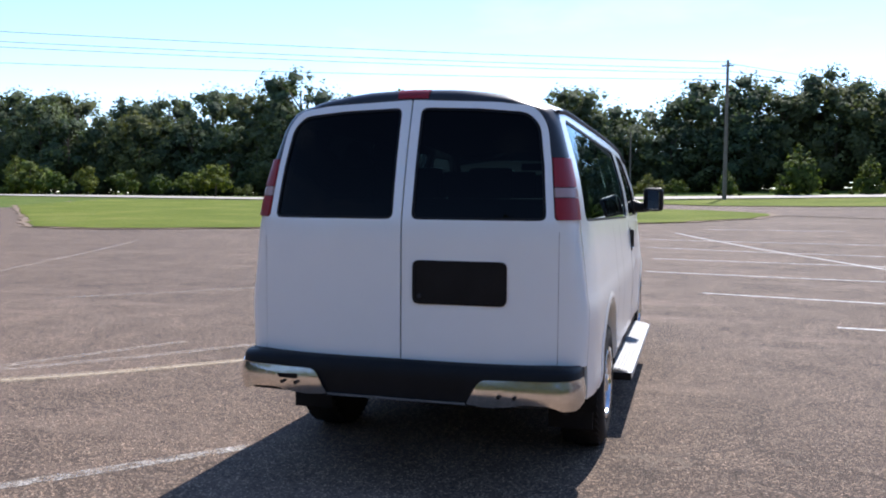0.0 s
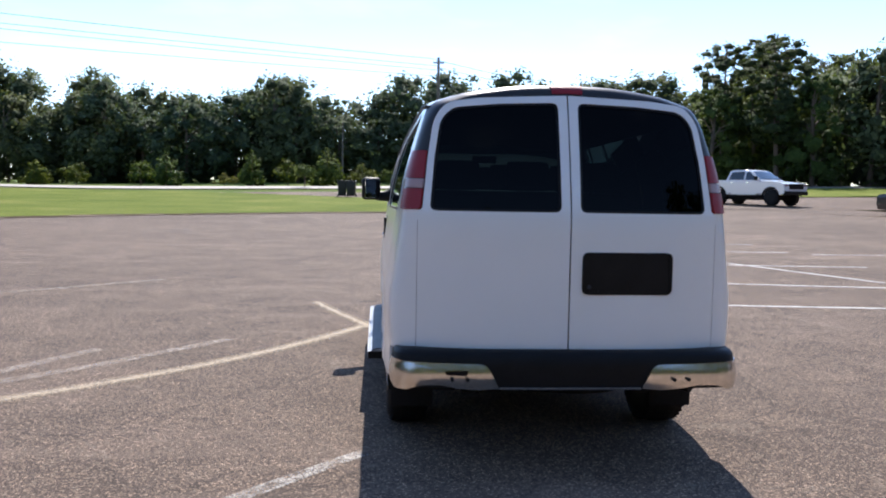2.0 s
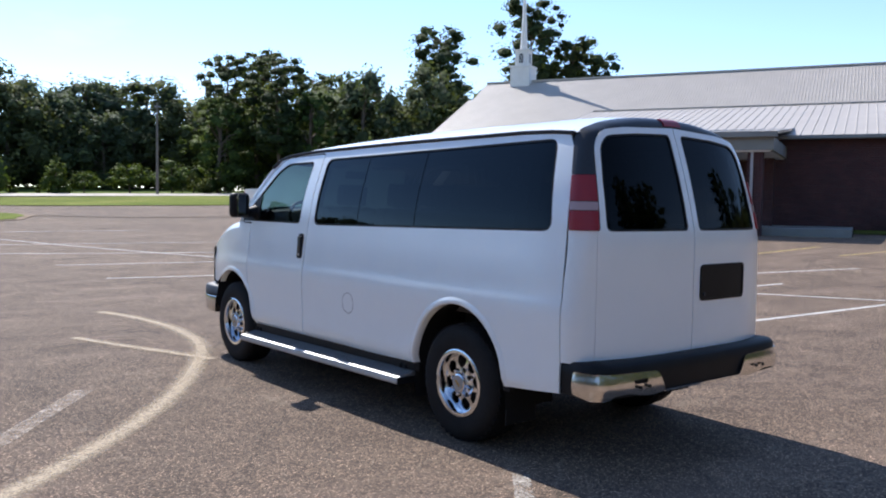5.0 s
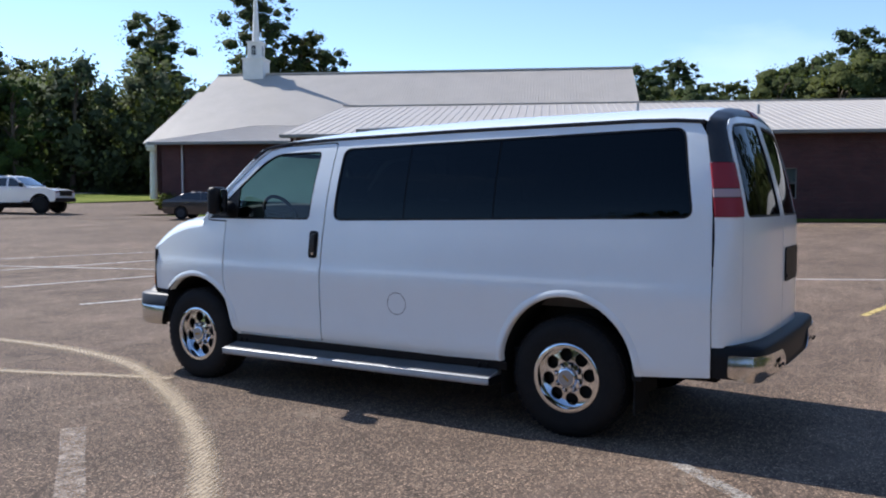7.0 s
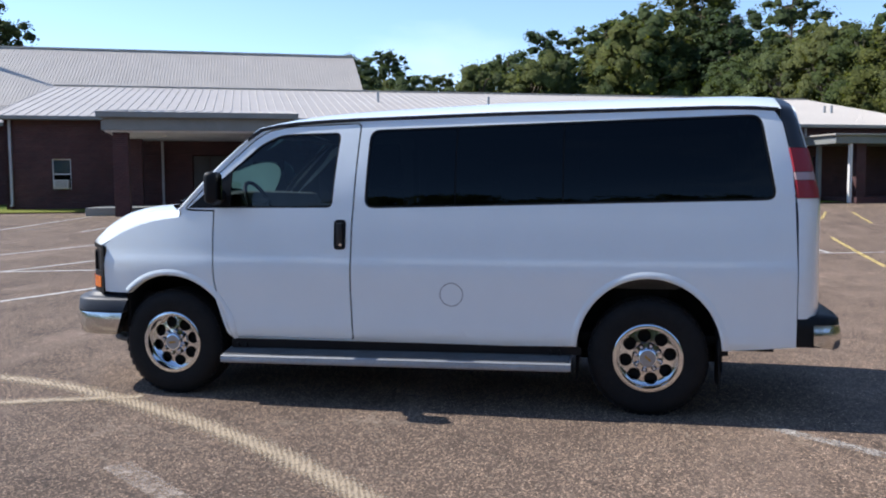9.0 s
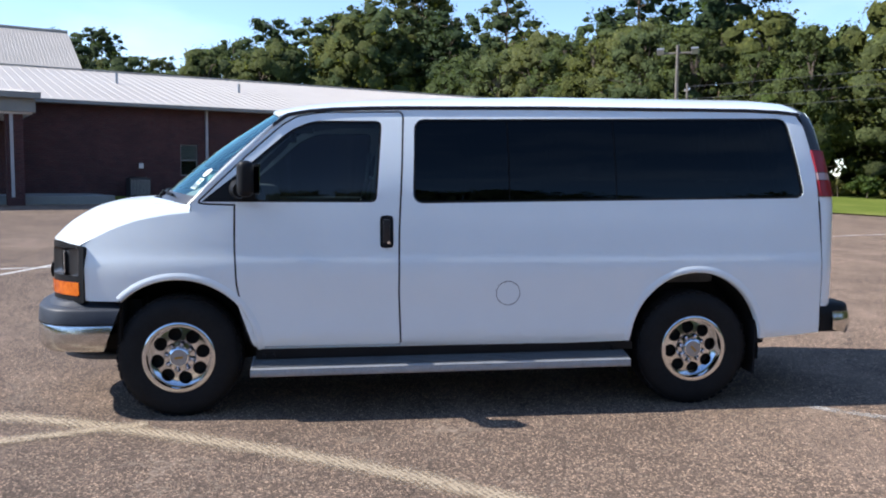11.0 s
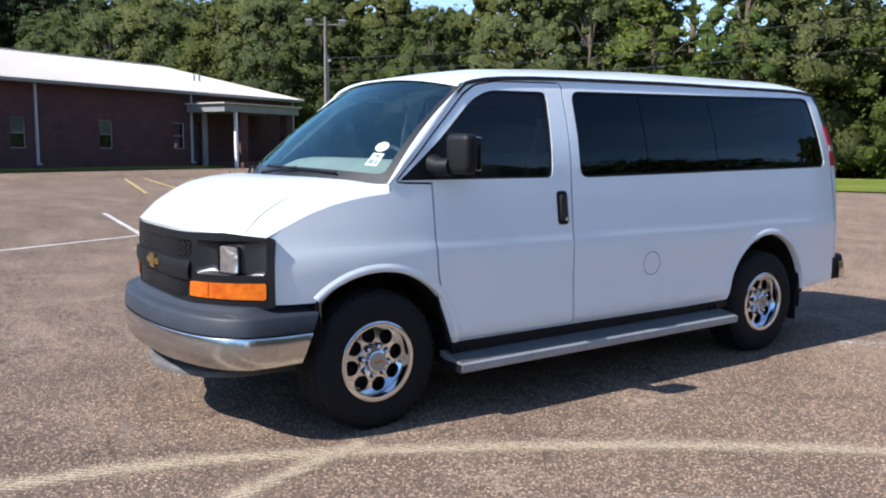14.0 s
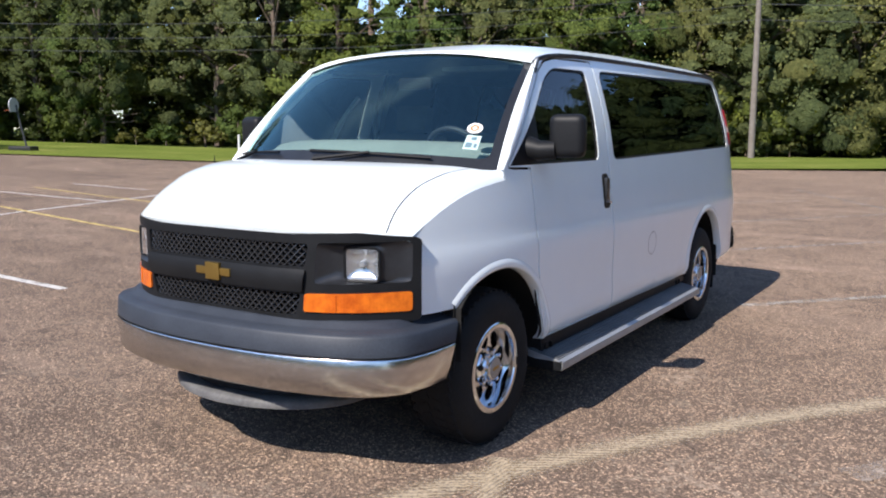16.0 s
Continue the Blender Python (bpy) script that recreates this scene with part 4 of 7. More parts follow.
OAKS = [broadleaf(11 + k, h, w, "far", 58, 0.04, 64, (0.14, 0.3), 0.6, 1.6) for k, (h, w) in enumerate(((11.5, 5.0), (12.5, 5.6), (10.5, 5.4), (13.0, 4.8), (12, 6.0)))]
NEAR_OAKS = [broadleaf(211 + k, h, w, "oak", 34, 0.06, 84, (0.075, 0.18)) for k, (h, w) in enumerate(((12.0, 4.6), (13.0, 5.0), (11.0, 4.8)))]
BRIGHTS = [broadleaf(31 + k, h, w, "young", 36, 0.05, 80, (0.06, 0.16)) for k, (h, w) in enumerate(((11.0, 3.2), (9.5, 3.4)))]
EDGE = [broadleaf(131 + k, h, w, kd, 62, lo, 130, (0.05, 0.138)) for k, (h, w, lo, kd) in enumerate(((11.5, 3.6, 0.04, "young"), (12.5, 4.2, 0.1, "brush"), (10.5, 4.4, 0.03, "brush"), (13.0, 4.0, 0.05, "oak")))]
PINES = [pine(51 + k, h, b) for k, (h, b) in enumerate(((16.0, 0.5), (17.5, 0.42), (14.5, 0.3), (18.5, 0.55)))]
CONES = [young_pine(61 + k, h, w, kd) for k, (h, w, kd) in enumerate(((12.0, 3.0, "pine"), (13.5, 2.7, "pine"), (11.0, 2.6, "young")))]
SAPLINGS = [young_pine(71 + k, h, w, "young", 26, "sapling", "young bright green tree beside the road", "young trees", (0.05, 0.13)) for k, (h, w) in enumerate(((2.7, 1.5), (2.2, 1.5)))]
BUSHES = [shrub(91 + k, h, w, kd) for k, (h, w, kd) in enumerate(((2.1, 2.6, "young"), (2.9, 2.4, "young"), (1.6, 3.0, "brush")))]
used = set()


def plant(kinds, x, y, size, rng, sink=0.0, wide=1.0):
    src = kinds[rng.randrange(len(kinds))]
    m = Matrix.Translation(on_ground(x, y, -sink)) @ Matrix.Rotation(rng.uniform(0, 6.283), 4, "Z")
    sx, sz = size * rng.uniform(0.9, 1.15), size * rng.uniform(0.92, 1.1)
    if src in used:
        ob = copy_thing(src, m)
    else:
        ob = src
        ob.matrix_basis = m
        used.add(src)
    ob.scale = (sx * wide, sx * wide, sz)
    return ob


def belt(p0, p1, rows, step, gap, sizes, kinds, seed, wild=1.6, wide=1.0):
    """Rows of trees along a line, each row behind the last on its left-hand side."""
    rng = random.Random(seed)
    a, b = Vector(p0), Vector(p1)
    d = (b - a).normalized()
    n = Vector((-d.y, d.x))
    for r in range(rows):
        t = rng.uniform(0, step)
        while t < (b - a).length:
            p = a + d * t + n * (r * gap) + Vector((rng.uniform(-wild, wild), rng.uniform(-wild, wild)))
            plant(kinds, p.x, p.y, rng.uniform(*sizes) * (1 + 0.05 * r), rng, 0.0, wide)
            t += step * rng.uniform(0.75, 1.25)


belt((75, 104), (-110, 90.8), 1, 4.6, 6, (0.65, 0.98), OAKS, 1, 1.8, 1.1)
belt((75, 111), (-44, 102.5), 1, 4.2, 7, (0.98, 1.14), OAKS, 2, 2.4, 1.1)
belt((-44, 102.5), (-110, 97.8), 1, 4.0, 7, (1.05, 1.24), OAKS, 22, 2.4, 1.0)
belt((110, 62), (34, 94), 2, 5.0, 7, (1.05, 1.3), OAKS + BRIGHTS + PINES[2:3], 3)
for px, py, h, w in ((78, 100.6, 1.75, 1.1), (68.8, 71.4, 1.3, 1.0), (72.4, 68.6, 0.98, 1.15), (78, 61, 0.9, 0.8), (62, 100, 1.05, 1.3), (54, 98, 1.0, 1.3), (47, 101, 1.0, 1.3), (88, 92, 1.2, 1.3)):
    plant(PINES, px, py, h, random.Random(int(px * 7)), 0.0, w)
east1 = site(96, -52).xy
# the eastern woods grow taller towards the south: oaks close the wall, pines stand over it
for c, s0, s1, step, oak, tall, seed in ((96, 64, 42, 4.0, (1.6, 1.85), (1.5, 1.75), 4), (97, 42, 26, 4.2, (1.2, 1.45), (1.0, 1.2), 54), (97, 26, 12, 4.2, (1.0, 1.2), (0.85, 1.0), 64), (98, 12, -4, 4.4, (1.0, 1.2), (0.85, 0.95), 74)):
    belt(site(c, s0).xy, site(c, s1).xy, 1, step, 6, oak, NEAR_OAKS + NEAR_OAKS + BRIGHTS[:1] + CONES[:1], seed)
    belt(site(c + 6, s0).xy, site(c + 6, s1).xy, 1, step, 6, oak, NEAR_OAKS, seed + 1)
    belt(site(c + 9, s0).xy, site(c + 9, s1).xy, 1, step * 1.3, 6, tall, PINES, seed + 2, 1.6, 1.25)
belt(site(88, 58).xy, site(88, 44).xy, 1, 4.4, 6, (1.0, 1.25), CONES, 94)
belt(site(97, -4).xy, site(97, -14).xy, 1, 3.8, 6, (0.72, 0.9), NEAR_OAKS + PINES[2:3] + BRIGHTS, 14)
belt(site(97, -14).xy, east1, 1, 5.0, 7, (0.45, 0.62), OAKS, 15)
belt(site(-36, 51.4).xy, site(3, 49.9).xy, 1, 3.6, 6, (0.98, 1.22), [EDGE[2], EDGE[2], EDGE[3], EDGE[0]], 6)
belt(site(4, 49.9).xy, site(14, 49.6).xy, 1, 3.4, 6, (0.98, 1.22), EDGE, 46)
belt(site(15, 49.6).xy, site(29, 49.1).xy, 1, 3.4, 6, (0.98, 1.2), EDGE, 26)
belt(site(30, 49.1).xy, site(41, 48.7).xy, 1, 3.8, 6, (0.78, 0.95), [EDGE[3], EDGE[3], EDGE[0]], 36)
belt(site(43, 48.6).xy, site(80, 47.4).xy, 1, 4.2, 6, (1.0, 1.22), [EDGE[3], EDGE[3], EDGE[1]], 16)
belt(site(30, 56.4).xy, site(-45, 59).xy, 2, 5.0, 6, (1.25, 1.55), NEAR_OAKS + CONES[:2] + PINES, 7)
belt(site(46, 56).xy, site(28, 56.4).xy, 2, 4.2, 7, (1.12, 1.32), NEAR_OAKS + CONES[:1], 37)
belt(site(95, 54).xy, site(46, 56).xy, 2, 4.6, 7, (1.2, 1.45), BRIGHTS + NEAR_OAKS + NEAR_OAKS + PINES, 17)
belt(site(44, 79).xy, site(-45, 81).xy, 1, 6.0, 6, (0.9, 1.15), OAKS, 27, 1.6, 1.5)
# out of view: woods added to fill the side glass's dark reflections
belt(site(-14, 57).xy, site(-24, 57).xy, 1, 4.4, 6, (1.6, 1.85), NEAR_OAKS, 47, 1.6, 0.95)
belt(site(-26, 57).xy, site(-75, 57).xy, 1, 4.6, 6, (2.0, 2.3), NEAR_OAKS, 57, 1.6, 0.9)
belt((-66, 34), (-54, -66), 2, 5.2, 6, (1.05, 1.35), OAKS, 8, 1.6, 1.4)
rng_b = random.Random(9)
x = -90.0
while x < 48:
    plant(BUSHES * 2 + SAPLINGS * 2, x, 81.5 + 0.075 * x + rng_b.uniform(-1.5, 1.5), rng_b.uniform(0.75, 1.65), rng_b)
    x += rng_b.uniform(2.0, 6.5)
for k in range(46):
    c = -42 + k * 2.6
    p = site(c, 48.5 + rng_b.uniform(-1, 1)).xy
    plant(BUSHES, p.x, p.y, rng_b.uniform(0.7, 1.3), rng_b)
    if c < 12:
        p = site(c + 1.2, 49.6 + rng_b.uniform(-1, 1)).xy
        plant(BUSHES, p.x, p.y, rng_b.uniform(1.2, 1.9), rng_b)
plant(BUSHES[:1], 27.6, 39.2, 0.6, rng_b)
# kinds that no belt has drawn stand deeper in the southern woods
for k, src in enumerate(OAKS + NEAR_OAKS + BRIGHTS + EDGE + PINES + CONES + SAPLINGS + BUSHES):
    if src not in used:
        p = site(-20 + 9 * k % 50, 64).xy
        plant([src], p.x, p.y, 1.0, rng_b)
for c, s, h in ((92, 8, 1.05),):
    p = site(c, s).xy
    plant(PINES, p.x, p.y, h, rng_b)


# ---- poles, wires and roadside things ----
def utility_pole(x, y, top, r, arm=0.0, lamps=False, label="grey wooden utility pole", turn=0.0):
    z = rise(x, y)
    ob = thing("utility_pole", label, "utility pole", "poles")
    part("pole", tube_bm([(x, y, z - 0.3), (x, y, (z + top) / 2), (x, y, top)], [r, r * 0.85, r * 0.65], 10), WOOD_POLE, ob, smooth=True)
    d = Vector((math.cos(turn), math.sin(turn), 0))
    if arm:
        a = Vector((x, y, top - 0.45))
        part("crossarm", tube_bm([a - d * arm / 2, a + d * arm / 2], 0.06, 6), WOOD_POLE, ob)
        for f in (-0.48, -0.2, 0.2, 0.48) if not lamps else ():
            part("insulator", tube_bm([a + d * arm * f, a + d * arm * f + Vector((0, 0, 0.16))], [0.05, 0.03], 8), GALV, ob)
        for f in (-0.5, 0.5) if lamps else ():
            q = a + d * arm * f
            bm = bmesh.new()
            add_box(bm, (-0.2, -0.13, -0.05), (0.2, 0.13, 0.3), Matrix.Translation(q) @ Matrix.Rotation(turn, 4, "Z") @ Matrix.Rotation(-0.5, 4, "X"), 0.03)
            part("floodlight", bm, GALV, ob, "grey floodlight head")
    return ob


def cable(a, b, sag, r=0.022):
    a, b = Vector(a), Vector(b)
    pts = [a.lerp(b, k / 14) - Vector((0, 0, 4 * sag * (k / 14) * (1 - k / 14))) for k in range(15)]
    tagged(part("cable", tube_bm(pts, r, 4, False), WIRE_DARK), "thin dark overhead cable between poles", "cable", "overhead cables")


utility_pole(3.9, 68.2, 12.45, 0.17, 0.9)
utility_pole(25.0, 77.5, 10.6, 0.14, 0.6)
utility_pole(-78, 30, 14.2, 0.17, 0.9)
utility_pole(-4.9, 87, 8.2, 0.09, 0, False, "thin dark pole in front of the woods")
for z0, z1 in ((12.3, 13.9), (11.75, 13.1), (11.4, 12.7), (10.9, 11.2)):
    cable((3.9, 68.2, z0), (-78, 30, z1), 0.5)
for z0, z1 in ((12.2, 10.3), (11.6, 9.8)):
    cable((3.9, 68.2, z0), (25.0, 77.5, z1), 0.3)
utility_pole(40.7, -15.8, 9.25, 0.14, 1.9, True, "grey light pole with two floodlights", radians(62))
utility_pole(47.4, -19.3, 7.9, 0.13, 0.8)
utility_pole(9.4, -44.6, 13.5, 0.2, 0.0, False, "tall pale wooden pole in front of the woods")
utility_pole(-38, -62, 10.5, 0.16, 0.7)
for z0, z1 in ((7.7, 9.8), (6.9, 9.0), (6.2, 8.1)):
    cable((47.4, -19.3, z0), (9.4, -44.6, z1), 0.7, 0.02)
    cable((9.4, -44.6, z1), (-38, -62, z1), 0.7, 0.02)
# portable hoop: weighted base, leaning pole, fan-shaped board seen from behind
hoop = thing("basketball_hoop", "portable basketball hoop with a pale fan-shaped backboard", "basketball hoop")
HX, HY = 38.6, -16.2
z = rise(HX, HY)
HOOP = Matrix.Translation((HX, HY, z)) @ Matrix.Rotation(radians(-60), 4, "Z")
part("base", box_bm((-0.4, -0.95, 0.02), (0.4, 0.2, 0.24), HOOP, 0.06), BIN_BLACK, hoop)
part("pole", tube_bm([HOOP @ Vector(p) for p in ((0, -0.55, 0.2), (0, -0.3, 1.3), (0, -0.12, 2.3))], [0.05, 0.045, 0.04], 8), WIRE_DARK, hoop, "dark leaning pole")
bm = bmesh.new()
fan = [(-0.34, 0.0), (0.34, 0.0)] + [(0.46 * math.cos(k), 0.3 + 0.4 * math.sin(k)) for k in span(0.0, math.pi, 12)]
for d in (-0.02, 0.02):
    bm.faces.new([bm.verts.new(HOOP @ Vector((x, d, 1.95 + h))) for x, h in fan])
bm.verts.ensure_lookup_table()
for k in range(len(fan)):
    j = (k + 1) % len(fan)
    bm.faces.new((bm.verts[k], bm.verts[j], bm.verts[len(fan) + j], bm.verts[len(fan) + k]))
part("backboard", bm, DOWNPIPE, hoop, "pale grey fan-shaped backboard")
part("ring", tube_bm([HOOP @ Vector((0.2 * math.cos(k), 0.26 + 0.2 * math.sin(k), 2.02)) for k in span(0, 2 * math.pi, 16)], 0.012, 6), ORANGE_STEEL, hoop, "orange rim")
for px, py, hh in ((20.2, -23.2, 1.25), (26.2, -19.5, 1.2)):
    z = rise(px, py)
    ob = thing("marker_post", "short pale marker post in the verge", "post", "marker posts")
    part("stake", tube_bm([(px, py, z - 0.2), (px, py, z + hh)], 0.05, 8), TRIM_WHITE, ob)


def wheelie_bin(x, y, turn):
    ob = thing("rubbish_bin", "black plastic rubbish bin on the lawn edge", "bin", "rubbish bins")
    m = Matrix.Translation(on_ground(x, y, 0.05)) @ Matrix.Rotation(turn, 4, "Z")
    bm = box_bm((-0.29, -0.33, 0.06), (0.29, 0.33, 0.98), m, 0.03)
    for v in bm.verts:
        q = m.inverted() @ v.co
        k = 0.82 + 0.18 * min(1, q.z / 0.95)
        v.co = m @ Vector((q.x * k, q.y * k, q.z))
    part("body", bm, BIN_BLACK, ob, smooth=True)
    part("lid", box_bm((-0.32, -0.36, 0.98), (0.32, 0.38, 1.06), m, 0.025), BIN_BLACK, ob, smooth=True)
    part("handle", tube_bm([m @ Vector((-0.25, 0.42, 0.95)), m @ Vector((0.25, 0.42, 0.95))], 0.018, 8), BIN_BLACK, ob)
    for sx in (-0.27, 0.27):
        part("wheel", tube_bm([m @ Vector((sx - 0.03, 0.3, 0.1)), m @ Vector((sx + 0.03, 0.3, 0.1))], 0.11, 12), BIN_BLACK, ob)


wheelie_bin(-3.4, 51.2, 0.1)
wheelie_bin(-2.8, 51.05, -0.12)
lolly = thing("clipped_tree", "small round-topped tree on a thin trunk", "tree")
mz = rise(-7.7, 73.4)
part("trunk", tube_bm([(-7.7, 73.4, mz - 0.2), (-7.68, 73.4, mz + 1.3)], [0.06, 0.04], 6), BARK, lolly)
rng_l = np.random.default_rng(5)
clumps = [(np.array([-7.7 + 0.62 * math.cos(k * 2.4) * (k / 9) ** 0.5, 73.4 + 0.62 * math.sin(k * 2.4) * (k / 9) ** 0.5, mz + 1.45 + 0.18 * math.cos(k * 1.7)]), 0.5) for k in range(10)]
crowned(lolly, "crown", leaf_mesh("crown", clumps, 110, (0.03, 0.08), rng_l, "young", 0.85))

# ---- the van: materials ----
def van_paint():
    m = mat("white_van_paint", (0.86, 0.86, 0.86), 0.32, 0.0, 1.0)
    v = coords(m)
    w = ramp(m, noise_tex(m, v, 3.0, 5, 0.6), [(0.3, (0.8, 0.865, 0.875)), (0.7, (0.83, 0.89, 0.895))])
    wire(m, w, bsdf(m).inputs["Base Color"])
    bsdf(m).inputs["Coat Roughness"].default_value = 0.18
    bump(m, noise_tex(m, v, 2.2, 2), 0.05, 0.01)
    return m


def chrome_material():
    m = mat("chrome", (0.74, 0.77, 0.8), 0.07, 1.0)
    v = coords(m)
    wire(m, ramp(m, noise_tex(m, v, 22, 5), [(0.35, (0.05, 0.05, 0.05)), (0.75, (0.2, 0.2, 0.2))]), bsdf(m).inputs["Roughness"])
    bump(m, noise_tex(m, v, 5, 2), 0.08, 0.01)
    return m


PAINT = van_paint()
CHROME = chrome_material()
BUMPER_CHROME = varied("dull_chrome", (0.6, 0.59, 0.57), (0.7, 0.69, 0.67), 0.2, 1.0, 5, 40, 0.06, 0.002)
ALU = varied("brushed_aluminium", (0.36, 0.37, 0.38), (0.45, 0.46, 0.47), 0.48, 0.85, 6, 80)
STEP_ALU = varied("step_aluminium", (0.34, 0.35, 0.36), (0.44, 0.45, 0.46), 0.4, 0.6, 6, 80)
BLACK_GLOSS = varied("black_gloss_trim", (0.012, 0.013, 0.015), (0.02, 0.021, 0.024), 0.34, 0, 5, 60, 0.05, 0.001, 0.03)
BLACK_MATT = varied("black_plastic", (0.006, 0.0065, 0.0075), (0.011, 0.0118, 0.013), 0.5, 0, 6, 120, 0.25, 0.001)
GREY_PLASTIC = varied("grey_plastic", (0.022, 0.027, 0.037), (0.034, 0.041, 0.053), 0.5, 0, 6, 120, 0.25, 0.001)
RUBBER = varied("tyre_rubber", (0.006, 0.006, 0.0065), (0.011, 0.011, 0.011), 0.8, 0, 9, 60, 0.4, 0.003)
UNDER = varied("dark_underbody", (0.005, 0.005, 0.005), (0.01, 0.0098, 0.0095), 0.8, 0, 6, 40)
LENS_RED = mat("red_lens", (0.26, 0.003, 0.011), 0.36, 0, 0.05)
LENS_CLEAR = mat("clear_lens", (0.38, 0.27, 0.27), 0.2, 0.0, 0.3)
LENS_AMBER = varied("amber_lens", (0.42, 0.07, 0.006), (0.7, 0.17, 0.012), 0.16, 0, 9, 30)
GLASS_DARK = glass_material("privacy_glass", (0.012, 0.014, 0.017), 0.0, 1.31, (0.75, 0.9, 1.0))
GLASS_REAR = glass_material("rear_privacy_glass", (0.012, 0.014, 0.017), 0.0, 1.2)
GLASS_DOOR = glass_material("door_glass", (0.14, 0.172, 0.19), 0.0, 1.42)
GLASS_FRONT = glass_material("windscreen_glass", (0.62, 0.8, 0.78), 0.0, 2.2, (0.6, 0.95, 0.93))
GLASS_LAMP = glass_material("lamp_glass", (0.93, 0.95, 0.95))
REFLECTOR = mat("lamp_reflector", (0.6, 0.62, 0.65), 0.22, 0.85)
CABIN = varied("grey_cabin_trim", (0.14, 0.145, 0.15), (0.19, 0.195, 0.2), 0.7, 0, 4, 60)
CLOTH = varied("grey_seat_cloth", (0.1, 0.105, 0.115), (0.15, 0.155, 0.165), 0.85, 0, 8, 150, 0.4, 0.002)
DASH = varied("grey_dashboard", (0.22, 0.25, 0.245), (0.29, 0.325, 0.315), 0.7, 0, 5, 100)
for gm in (BLACK_MATT, GREY_PLASTIC, RUBBER, UNDER):
    bsdf(gm).inputs["Specular IOR Level"].default_value = 0.3
bsdf(BLACK_MATT).inputs["Specular IOR Level"].default_value = 0.2
# paler plastic for the dam lip: dust, and sunlight put into the colour
DULL_PLASTIC = varied("sunlit_dusty_plastic", (0.07, 0.07, 0.072), (0.12, 0.118, 0.115), 0.7, 0, 8, 60)
TREAD = varied("grey_tread_rubber", (0.11, 0.115, 0.12), (0.15, 0.156, 0.163), 0.55, 0.3, 6, 120, 0.25, 0.001)
GOLD = mat("gold_badge", (0.42, 0.28, 0.08), 0.3, 0.9)
for gm in (LENS_AMBER, LENS_RED, LENS_CLEAR):
    gv = coords(gm)
    gw = node(gm, "TexWave", Scale=28.0, Distortion=0.0)
    wire(gm, gv, gw.inputs["Vector"])
    bump(gm, gw.outputs["Fac"], 0.12, 0.002)

van = thing("passenger_van", "white passenger van with dark windows and chrome wheels on asphalt", "van")


# ---- the van: body surfaces ----
def table(pairs):
    """Smooth interpolation through (position, value) pairs."""
    def at(t):
        if t <= pairs[0][0]:
            return pairs[0][1]
        for (a, p), (b, q) in zip(pairs, pairs[1:]):
            if t <= b:
                f = (t - a) / (b - a)
                return p + (q - p) * f
        return pairs[-1][1]
    return at


HALF = table([(0.40, 0.93), (0.45, 0.972), (0.48, 0.992), (0.53, 1.0), (0.6, 0.996), (0.68, 0.995), (0.8, 1.0), (0.95, 1.003), (0.985, 1.0), (1.06, 0.986), (1.12, 0.981), (1.25, 0.965), (1.38, 0.947), (1.45, 0.939), (1.52, 0.928), (1.59, 0.914), (1.65, 0.9), (1.8, 0.857), (1.93, 0.814), (2.0, 0.787), (2.1, 0.75)])


def half_width(y, z):
    w = HALF(z)
    if y > 4.3:
        w -= 0.1 * ((y - 4.3) / 0.97) ** 2
    if y < 0.7:
        w -= 0.03 * ((0.7 - y) / 0.37) ** 2
    return w


def nose(x):
    return 5.60 - 0.33 * (abs(x) / 0.905) ** 3.8


def tail(x, z):
    a = max(0.0, z - 1.4)
    return 0.118 + 0.2 * a + 0.13 * a * a + 0.06 * min(1.3, abs(x) / 0.79) ** 4


def rounded(pts, r, n=5):
    """A polygon with its corners rounded; r is one radius or one for each corner."""
    out = []
    m = len(pts)
    for i in range(m):
        p, a, b = Vector(pts[i]), Vector(pts[i - 1]), Vector(pts[(i + 1) % m])
        rr = r[i] if isinstance(r, (list, tuple)) else r
        if rr <= 0:
            out.append(tuple(p))
            continue
        da, db = (a - p), (b - p)
        k = min(rr, da.length * 0.45, db.length * 0.45)
        s, e = p + da.normalized() * k, p + db.normalized() * k
        for j in range(n + 1):
            t = j / n
            q = s * (1 - t) ** 2 + p * 2 * t * (1 - t) + e * t ** 2
            out.append(tuple(q))
    return out


def inset(pts, d):
    """Moves a polygon's outline inwards by d."""
    m = len(pts)
    area = sum(pts[i - 1][0] * pts[i][1] - pts[i][0] * pts[i - 1][1] for i in range(m))
    sgn = 1 if area > 0 else -1
    out = []
    for i in range(m):
        p, a, b = Vector(pts[i]), Vector(pts[i - 1]), Vector(pts[(i + 1) % m])
        u, v = (p - a), (b - p)
        if u.length < 1e-6 or v.length < 1e-6:
            out.append(tuple(p))
            continue
        u.normalize(), v.normalize()
        n = Vector((-u.y, u.x)) + Vector((-v.y, v.x))
        if n.length < 1e-6:
            n = Vector((-u.y, u.x))
        n.normalize()
        c = max(0.4, n.dot(Vector((-u.y, u.x))))
        out.append(tuple(p + n * sgn * d / c))
    return out


